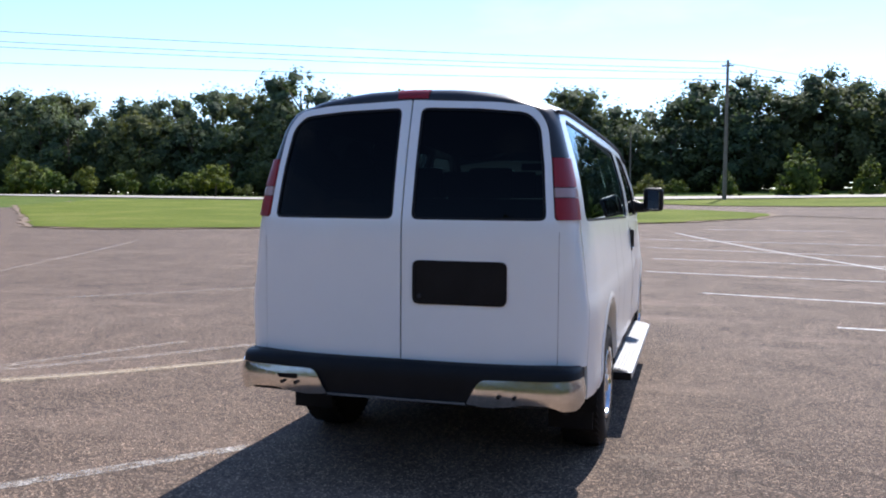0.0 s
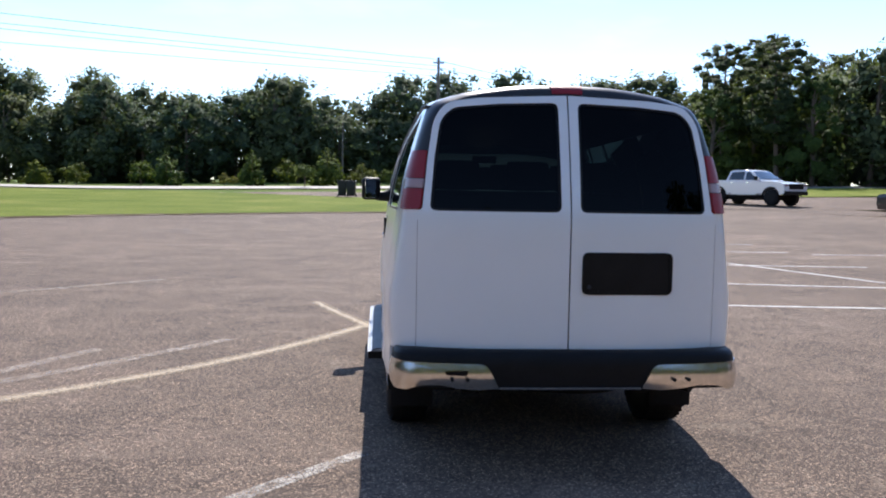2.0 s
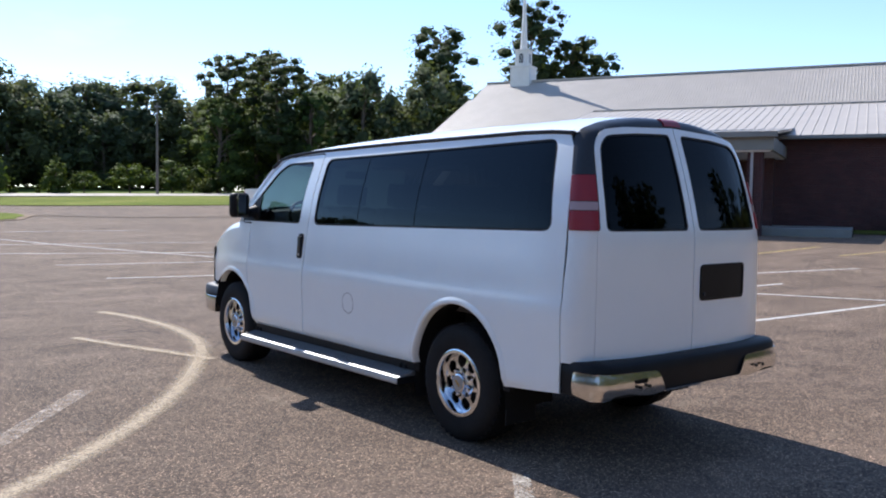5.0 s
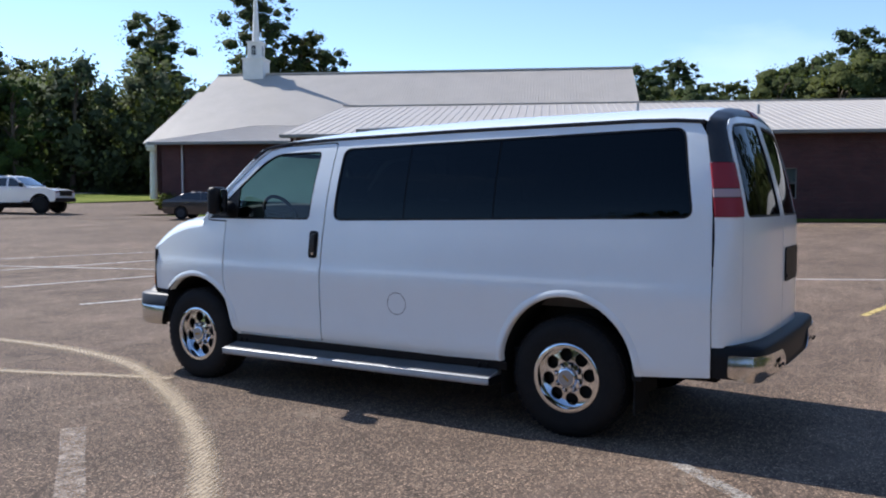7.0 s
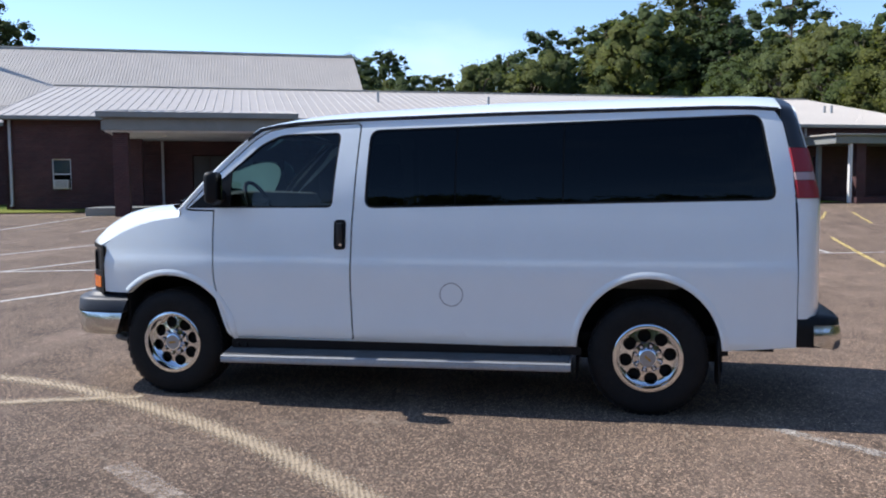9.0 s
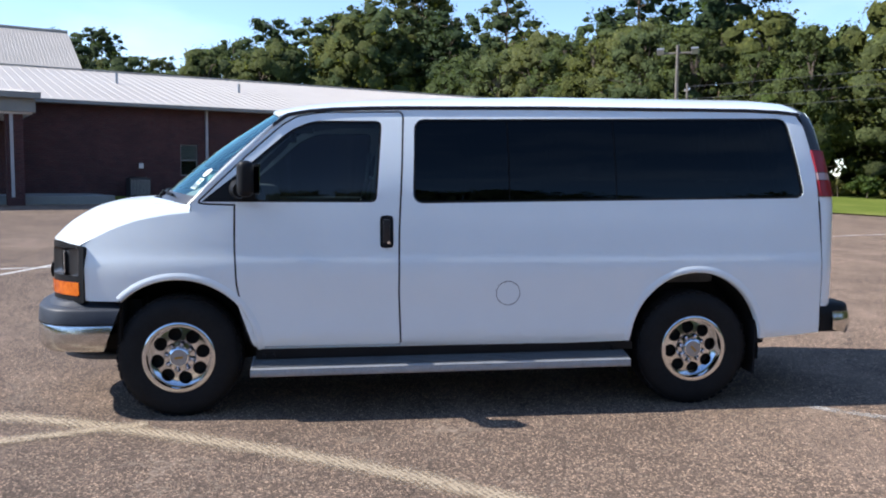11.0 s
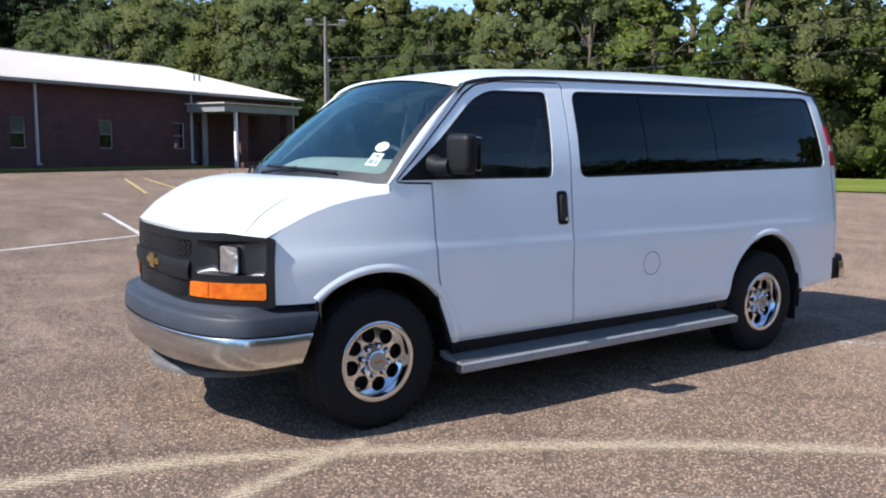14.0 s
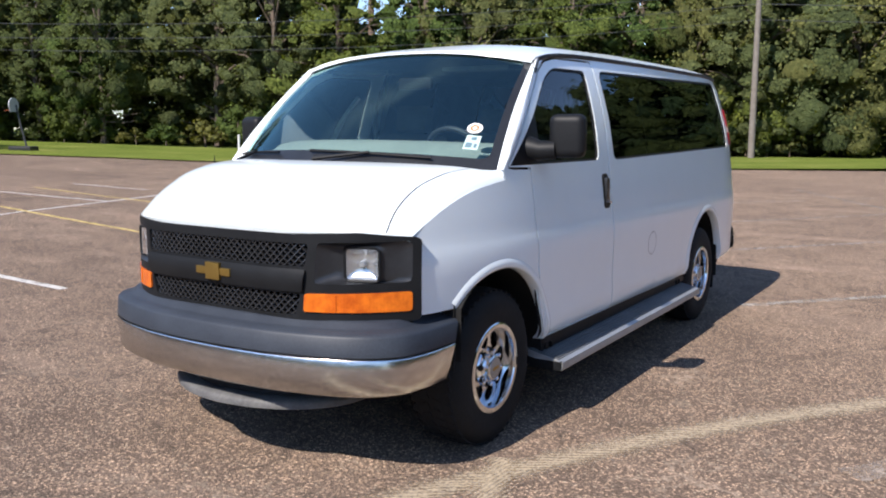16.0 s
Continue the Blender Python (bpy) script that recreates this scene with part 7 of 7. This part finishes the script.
for sgn in (-1, 1):
    board = body_part("running_board", along_step(sgn, STEP_PROFILE, 1.745, 4.225), STEP_ALU, van, "aluminium running board", 30)
    tread = part("tread_mat", along_step(sgn, [(x, step_top(x, dz)) for x, dz in ((0.895, -0.003), (0.895, 0.004), (1.078, 0.004), (1.078, -0.003))], 1.755, 4.215), TREAD, board, "grey ribbed tread mat")
    for k in range(8):
        x = 0.915 + k * 0.021
        part("tread_rib", along_step(sgn, [(x - 0.004, step_top(x)), (x - 0.004, step_top(x, 0.008)), (x + 0.004, step_top(x, 0.008)), (x + 0.004, step_top(x))], 1.76, 4.21), TREAD, tread)
    part("edge_trim", tube_bm([(sgn * 1.104, y, 0.358 + dip(y)) for y in (1.745, 4.225)], 0.0055, 8), STEP_ALU, board, "bright edge trim", 60)
    for y in (1.75, 4.215):
        part("end_cap", box_bm((sgn * 1.003 - 0.1, y - 0.012, 0.31 + dip(y)), (sgn * 1.003 + 0.1, y + 0.012, 0.362 + dip(y)), None, 0.006), BLACK_MATT, board)
    for y in (1.86, 4.12):
        clamp = box_bm((sgn * 0.945 - 0.035, y - 0.04, step_top(0.945, 0.006) + dip(y)), (sgn * 0.945 + 0.035, y - 0.022, step_top(0.945, 0.04) + dip(y)), None, 0.006)
        add_box(clamp, (sgn * 0.945 - 0.035, y + 0.022, step_top(0.945, 0.006) + dip(y)), (sgn * 0.945 + 0.035, y + 0.04, step_top(0.945, 0.04) + dip(y)), None, 0.006)
        add_box(clamp, (sgn * 0.93 - 0.02, y - 0.04, step_top(0.945, 0.022) + dip(y)), (sgn * 0.93 + 0.02, y + 0.04, step_top(0.945, 0.042) + dip(y)), None, 0.006)
        part("step_clamp", clamp, BLACK_MATT, board, "black step clamp")
    for y in (1.92, 3.0, 4.05):
        br = part("bracket", box_bm((sgn * 0.85 - 0.07, y - 0.03, 0.372 + dip(y)), (sgn * 0.85 + 0.06, y + 0.03, 0.425), None, 0.008), BLACK_MATT, board, "black step bracket")
        part("arm", box_bm((sgn * 0.72 - 0.2, y - 0.025, 0.33), (sgn * 0.72 + 0.2, y + 0.025, 0.36)), UNDER, br)

# door mirrors: black housings on a stubby arm, glass facing back
for sgn in (-1, 1):
    arm = bmesh.new()
    add_tube(arm, [(sgn * 0.92, 4.3, 1.465), (sgn * 0.99, 4.3, 1.455), (sgn * 1.06, 4.275, 1.46)], [0.066, 0.052, 0.05], 12)
    mirror = part("door_mirror", arm, BLACK_MATT, van, "large black door mirror", True)
    m = Matrix.Translation((sgn * 1.115, 4.235, 1.53)) @ Matrix.Rotation(sgn * -0.18, 4, "Z")
    shell = bmesh.new()
    add_box(shell, (-0.094, -0.04, -0.112), (0.094, 0.056, 0.112), m, 0.0)
    es = list(shell.edges)
    bmesh.ops.bevel(shell, geom=es, offset=0.044, segments=5, affect="EDGES", profile=0.55)
    part("housing", shell, BLACK_MATT, mirror, "", 60)
    part("mirror_glass", box_bm((-0.074, -0.003, -0.092), (0.074, 0.003, 0.092), m @ Matrix.Translation((0, -0.05, 0)) @ Matrix.Rotation(sgn * -0.3, 4, "Z"), 0.002), mat("mirror_silver", (0.85, 0.87, 0.88), 0.02, 1.0), mirror, "silvered mirror glass")

# aerial, by the far fender
part("aerial", tube_bm([(0.83, 4.85, 1.3), (0.832, 4.845, 1.41)], [0.006, 0.002], 6), BLACK_MATT, van, "short black aerial")

# ---- the van: cabin ----
cabin = new("cabin")
cabin.parent = van
for sgn in (-1, 1):
    body_part("side_lining", sheet([(0.4, 1.0), (4.55, 1.0), (4.55, 1.36), (0.4, 1.39)], [], lambda y, z, s=sgn: (s * (half_width(y, z) - 0.065), y, z), YS[::3], ZS[::3], 0, None), CABIN, cabin)
    body_part("upper_lining", sheet([(0.45, 1.38), (3.22, 1.36), (3.22, 1.99), (0.5, 2.0)], [inset(SIDE_GLASS, 0.02)], lambda y, z, s=sgn: (s * (half_width(y, z) - 0.05), y, z), YS[::3], ZS[::3], 0, None), CABIN, cabin)
body_part("headliner", grid_bm(lambda r, y: tuple(Vector(roof_at(r * 0.97, y)) - Vector((0, 0, 0.055))), span(-1, 1, 10), span(0.45, 4.02, 10)), CABIN, cabin)
part("cabin_floor", box_bm((-0.55, 0.35, 0.52), (0.55, 4.7, 0.58)), CABIN, cabin)
for sgn in (-1, 1):
    part("side_floor", box_bm((sgn * 0.74 - 0.19, 1.78, 0.52), (sgn * 0.74 + 0.19, 4.15, 0.58)), CABIN, cabin)
    part("inner_skin", box_bm((sgn * 0.925 - 0.004, 1.76, 0.48), (sgn * 0.925 + 0.004, 4.16, 1.0)), UNDER, cabin)
part("rear_lining", box_bm((-0.8, 0.24, 0.5), (0.8, 0.26, 1.4)), CABIN, cabin)


def seat(x, y, width, name, label):
    s = new(name)
    s.parent = cabin
    s["label"] = label
    part("cushion", box_bm((x - width / 2, y - 0.02, 0.82), (x + width / 2, y + 0.5, 0.98), None, 0.04), CLOTH, s, smooth=40)
    m = Matrix.Translation((x, y, 0.95)) @ Matrix.Rotation(radians(12), 4, "X")
    part("backrest", box_bm((-width / 2, -0.12, 0), (width / 2, 0.02, 0.6), m, 0.05), CLOTH, s, smooth=40)
    n = max(1, round(width / 0.45))
    for k in range(n):
        cx = (k + 0.5) / n * width - width / 2
        part("headrest", box_bm((cx - 0.13, -0.1, 0.62), (cx + 0.13, 0.0, 0.8), m, 0.035), CLOTH, s, smooth=40)
    part("pedestal", box_bm((x - width / 2 + 0.05, y + 0.05, 0.56), (x + width / 2 - 0.05, y + 0.42, 0.83)), UNDER, s)


seat(-0.46, 3.55, 0.52, "driver_seat", "grey cloth front seat")
seat(0.46, 3.55, 0.52, "passenger_seat", "grey cloth front seat")
for y in (2.65, 1.85, 1.05):
    seat(-0.12, y, 1.3, "bench_seat", "grey cloth bench seat")
DASH_TOP = [(0.0, 1.375), (0.1, 1.42), (0.26, 1.49), (0.36, 1.505), (0.41, 1.49), (0.44, 1.42), (0.42, 1.1), (0.38, 0.8)]
dash_front = lambda x: 4.86 - 0.29 * (abs(x) / 0.82) ** 2.1
body_part("dashboard", grid_bm(lambda x, k: (x, dash_front(x) - DASH_TOP[k][0], DASH_TOP[k][1] - 0.02 * (x / 0.8) ** 2), span(-0.8, 0.8, 20), range(len(DASH_TOP))), DASH, cabin, "grey dashboard", 50)
hub = Vector((-0.42, 4.2, 1.4))
tilt = Matrix.Translation(hub) @ Matrix.Rotation(radians(62), 4, "X")
wheel_ring = tube_bm([tilt @ Vector((0.19 * math.cos(a), 0.19 * math.sin(a), 0)) for a in span(0, 2 * math.pi, 32)], 0.016, 8)
steer = body_part("steering_wheel", wheel_ring, GREY_PLASTIC, cabin, "dark grey steering wheel", 60)
for a in (0.2, math.pi - 0.2, 1.5 * math.pi):
    part("spoke", tube_bm([hub, tilt @ Vector((0.19 * math.cos(a), 0.19 * math.sin(a), 0))], [0.03, 0.018], 6), DASH, steer)
part("column", tube_bm([hub, (-0.42, 4.45, 1.28)], 0.04, 8), DASH, steer)
part("inner_mirror", box_bm((-0.12, 3.98, 1.8), (0.12, 4.02, 1.87), None, 0.015), BLACK_MATT, cabin, "black rear-view mirror")
for sgn in (-1, 1):
    part("sun_visor", box_bm((sgn * 0.42 - 0.22, 3.86, 1.9), (sgn * 0.42 + 0.22, 4.02, 1.925), None, 0.008), CABIN, cabin)
    part("seat_belt", tube_bm([(sgn * 0.79, 3.4, 1.75), (sgn * 0.7, 3.45, 1.3), (sgn * 0.68, 3.5, 0.95)], 0.018, 6), GALV, cabin)
# stickers low on the driver's side of the windscreen
STICK = mat("white_sticker", (0.75, 0.75, 0.72), 0.5)
STICK_G = mat("pale_green_sticker", (0.5, 0.68, 0.62), 0.5)
STICK_B = mat("sticker_print", (0.12, 0.2, 0.24), 0.5)
STICK_R = mat("sticker_ring", (0.5, 0.22, 0.1), 0.5)


def on_screen(lift):
    return lambda r, q: tuple(Vector(screen(r, q)) - Vector((0, 1, 0.9)) * lift)


def disc2(c, r0, r1):
    return [(c[0] + r0 * math.cos(a), c[1] + r1 * math.sin(a)) for a in span(0, 2 * math.pi, 24)[:-1]]


oval = body_part("sticker", sheet(disc2((-0.842, 0.315), 0.04, 0.042), [], on_screen(-0.002), [], [], 0, None), STICK, wscreen, "round white sticker with a plain ring")
body_part("ring", sheet(disc2((-0.842, 0.315), 0.024, 0.025), [disc2((-0.842, 0.315), 0.012, 0.013)], on_screen(-0.0035), [], [], 0, None), STICK_R, oval)
sq = body_part("sticker", sheet([(-0.889, 0.15), (-0.818, 0.15), (-0.818, 0.257), (-0.889, 0.257)], [], on_screen(-0.002), [], [], 0, None), STICK_G, wscreen, "pale green square sticker with printed bars")
for r0, q0, r1, q1 in ((-0.858, 0.163, -0.826, 0.2), (-0.882, 0.163, -0.867, 0.195), (-0.872, 0.22, -0.845, 0.245)):
    body_part("print_bar", sheet([(r0, q0), (r1, q0), (r1, q1), (r0, q1)], [], on_screen(-0.0035), [], [], 0, None), STICK_B, sq)

# ---- parked vehicles by the church ----
CAR_PAINT = mat("dark_bronze_car_paint", (0.055, 0.05, 0.048), 0.3, 0.35, 1.0)
TRUCK_PAINT = mat("white_truck_paint", (0.78, 0.78, 0.78), 0.3, 0.0, 1.0)
SHADE_GLASS = mat("dark_vehicle_glass", (0.012, 0.014, 0.016), 0.05, 0.0, 1.0)


def arc_under(cy, r, z0, n=10):
    a0 = math.asin(min(1, max(-1, (z0 - r[1]) / r[0])))
    return [(cy + r[0] * math.cos(a), r[1] + r[0] * math.sin(a)) for a in span(a0, math.pi - a0, n)]


def far_wheel(parent, x, y, r, width, rim_mat):
    sgn = -1 if x < 0 else 1
    w = part("wheel", tube_bm([(x - sgn * width, y, r), (x - sgn * 0.02, y, r), (x, y, r)], [r, r, r * 0.94], 28), RUBBER, parent, smooth=40)
    part("rim", tube_bm([(x - sgn * 0.03, y, r), (x + sgn * 0.004, y, r), (x + sgn * 0.012, y, r)], [r * 0.66, r * 0.64, r * 0.1], 20), rim_mat, w, smooth=30)
    for k in range(5):
        a = 2 * math.pi * k / 5
        part("spoke", box_bm((x + sgn * 0.004 - 0.012, y - 0.03, r), (x + sgn * 0.004 + 0.012, y + 0.03, r + r * 0.6), Matrix.Translation((0, y, r)) @ Matrix.Rotation(a, 4, "X") @ Matrix.Translation((0, -y, -r))), rim_mat, w)


def vehicle(name, label, category, profile, width, belt_z, top_in, paint, panes, wheels, screens, m):
    """A parked vehicle: side outline (y, z), tumblehome above the belt, glass let into it; m places it, front towards +y."""
    ob = thing(name, label, category)
    top = max(z for y, z in profile)

    def wide(z, y=0):
        k = max(0.0, (z - belt_z) / (top - belt_z))
        low = max(0.0, (0.55 - z) / 0.55)
        return width / 2 - top_in * k ** 1.2 - 0.06 * low
    ys, zs = span(min(p[0] for p in profile), max(p[0] for p in profile), 16), span(0.3, top, 12)
    bm = bmesh.new()
    for sgn in (-1, 1):
        b = sheet(profile, [], lambda y, z: (sgn * wide(z), y, z), ys, zs, 0, lambda p: (sgn, 0, 0))
        me = bpy.data.meshes.new("tmp")
        b.to_mesh(me)
        b.free()
        bm.from_mesh(me)
        bpy.data.meshes.remove(me)
    n = len(profile)
    for i in range(n):
        a, b = profile[i - 1], profile[i]
        q = []
        for (y, z), fs in ((a, (-1, -0.6, 0, 0.6, 1)), (b, (1, 0.6, 0, -0.6, -1))):
            crown = 0.02 if z > 0.7 else 0.0
            q.append([bm.verts.new((f * wide(z), y + (0.05 * (1 - f * f) if y > 1.6 else -0.04 * (1 - f * f) if y < -1.6 else 0), z + crown * (1 - f * f))) for f in fs])
        lo, hi = q[0], q[1][::-1]
        for k in range(4):
            bm.faces.new((lo[k], lo[k + 1], hi[k + 1], hi[k]))
    bmesh.ops.remove_doubles(bm, verts=bm.verts, dist=0.002)
    body = part("body", bm, paint, ob, smooth=38)
    for pane in panes:
        for sgn in (-1, 1):
            part("side_window", sheet(rounded(pane, 0.03, 3), [], lambda y, z: (sgn * (wide(z) + 0.004), y, z), [], zs, 0, None), SHADE_GLASS, body, "dark side window", True)
    for (y0, z0), (y1, z1) in screens:
        bm = grid_bm(lambda f, t: (f * (wide(z0 + (z1 - z0) * t) - 0.07), y0 + (y1 - y0) * t + 0.004 + (0.05 if y0 > 0 else -0.04) * (1 - f * f) * (1 if abs(y0) > 1.6 else 0.4), z0 + (z1 - z0) * t + 0.008 + 0.02 * (1 - f * f)), span(-1, 1, 8), span(0.06, 0.94, 4))
        part("screen", bm, SHADE_GLASS, body, "", True)
    for y, r, wd, rm in wheels:
        for sgn in (-1, 1):
            far_wheel(ob, sgn * (width / 2 + 0.0), y, r, wd, rm)
    ob.matrix_basis = m
    return ob, body, wide


def facing(x, y, az):
    return Matrix.Translation(on_ground(x, y, 0.02)) @ Matrix.Rotation(radians(-az), 4, "Z")


car_side = ([(-2.28, 0.32), (-1.72, 0.25)] + arc_under(-1.36, (0.36, 0.33), 0.25)[::-1] + arc_under(1.36, (0.36, 0.33), 0.25)[::-1]
            + [(2.1, 0.22), (2.3, 0.3), (2.34, 0.5), (2.26, 0.68), (1.9, 0.82), (1.0, 0.93), (0.75, 1.0), (0.05, 1.36), (-0.35, 1.43), (-0.85, 1.43), (-1.35, 1.3), (-1.85, 1.07), (-2.22, 1.02), (-2.33, 0.9), (-2.34, 0.55)])
sedan, sb, sw = vehicle("sedan", "dark bronze sedan parked beside the church", "car", car_side, 1.8, 0.93, 0.26, CAR_PAINT,
                        [[(0.72, 0.98), (-0.28, 1.0), (-0.32, 1.37), (0.06, 1.32)], [(-0.36, 1.0), (-1.28, 1.04), (-1.42, 1.2), (-1.0, 1.36), (-0.4, 1.38)]],
                        [(1.36, 0.325, 0.2, GREY_PLASTIC), (-1.36, 0.325, 0.2, GREY_PLASTIC)], [((0.78, 1.0), (0.02, 1.38)), ((-1.9, 1.07), (-1.3, 1.32))], facing(22.3, 29.65, 152) @ Matrix.Scale(0.9, 4))
for sgn in (-1, 1):
    part("tail_lamp", box_bm((sgn * 0.62 - 0.2, -2.37, 0.78), (sgn * 0.62 + 0.2, -2.28, 0.92), None, 0.02), LENS_RED, sb)
    part("head_lamp", box_bm((sgn * 0.66 - 0.18, 2.18, 0.62), (sgn * 0.66 + 0.18, 2.32, 0.74), None, 0.02), LENS_CLEAR, sb)
    part("mirror", box_bm((sgn * 0.98 - 0.1, 0.62, 0.96), (sgn * 0.98 + 0.08, 0.76, 1.08), None, 0.03), CAR_PAINT, sb)
    for y in (0.1, -0.85):
        part("handle", box_bm((sgn * 0.895 - 0.015, y - 0.22, 0.86), (sgn * 0.895 + 0.015, y - 0.06, 0.89)), CHROME, sb)

truck_side = ([(-2.75, 0.66), (-2.25, 0.62)] + arc_under(-1.72, (0.53, 0.5), 0.62)[::-1] + [(-1.0, 0.6), (1.1, 0.6)] + arc_under(1.98, (0.53, 0.5), 0.62)[::-1]
              + [(2.72, 0.66), (2.86, 0.72), (2.9, 1.05), (2.84, 1.24), (2.5, 1.34), (1.35, 1.42), (1.2, 1.48), (0.45, 1.98), (0.1, 2.06), (-0.75, 2.05), (-1.02, 1.98), (-1.18, 1.45), (-2.78, 1.42), (-2.84, 1.36), (-2.86, 0.8)])
truck, tb, tw = vehicle("pickup_truck", "white lifted crew-cab pickup with black wheels", "truck", truck_side, 2.0, 1.42, 0.22, TRUCK_PAINT,
                        [[(1.08, 1.47), (0.2, 1.47), (0.18, 1.94), (0.42, 1.92)], [(0.08, 1.47), (-0.98, 1.47), (-0.86, 1.92), (0.06, 1.95)]],
                        [(1.98, 0.46, 0.3, BLACK_MATT), (-1.72, 0.46, 0.3, BLACK_MATT)], [((1.22, 1.49), (0.44, 1.99)), ((-1.19, 1.5), (-1.02, 1.95))], facing(19.6, 41.2, 153) @ Matrix.Scale(0.93, 4))
part("grille", box_bm((-0.62, 2.84, 0.95), (0.62, 2.95, 1.26), None, 0.03), BLACK_MATT, tb, "black truck grille")
part("bumper", box_bm((-0.96, 2.78, 0.62), (0.96, 3.0, 0.84), None, 0.04), BLACK_MATT, tb)
part("rear_bumper", box_bm((-0.92, -2.98, 0.62), (0.92, -2.8, 0.8), None, 0.03), BLACK_MATT, tb)
part("bed_floor", box_bm((-0.8, -2.75, 1.425), (0.8, -1.25, 1.432)), BLACK_MATT, tb)
for sgn in (-1, 1):
    part("head_lamp", box_bm((sgn * 0.78 - 0.16, 2.74, 1.02), (sgn * 0.78 + 0.16, 2.9, 1.24), None, 0.03), LENS_CLEAR, tb)
    part("mirror", box_bm((sgn * 1.1 - 0.1, 0.95, 1.44), (sgn * 1.1 + 0.1, 1.06, 1.68), None, 0.03), BLACK_MATT, tb)
    part("side_step", box_bm((sgn * 0.95 - 0.08, -1.0, 0.5), (sgn * 0.95 + 0.08, 1.2, 0.55), None, 0.02), BLACK_MATT, tb)
    part("tail_lamp", box_bm((sgn * 0.9 - 0.08, -2.9, 1.0), (sgn * 0.9 + 0.08, -2.83, 1.34), None, 0.02), LENS_RED, tb)
    for y in (-1.72, 1.98):
        bm = bmesh.new()
        add_tube(bm, [(sgn * 1.0, y + 0.55 * math.cos(a), 0.5 + 0.55 * math.sin(a)) for a in span(0.1, math.pi - 0.1, 12)], 0.045, 6)
        part("arch_flare", bm, BLACK_MATT, tb)
    for y in (0.35, -0.75):
        part("handle", box_bm((sgn * 1.0 - 0.015, y - 0.1, 1.3), (sgn * 1.0 + 0.015, y + 0.08, 1.34)), CHROME, tb)
for ob in (sedan, truck):
    wells = bmesh.new()
    add_box(wells, (-0.7, -2.1, 0.3), (0.7, 2.1, 0.6))
    part("underbody", wells, UNDER, ob)
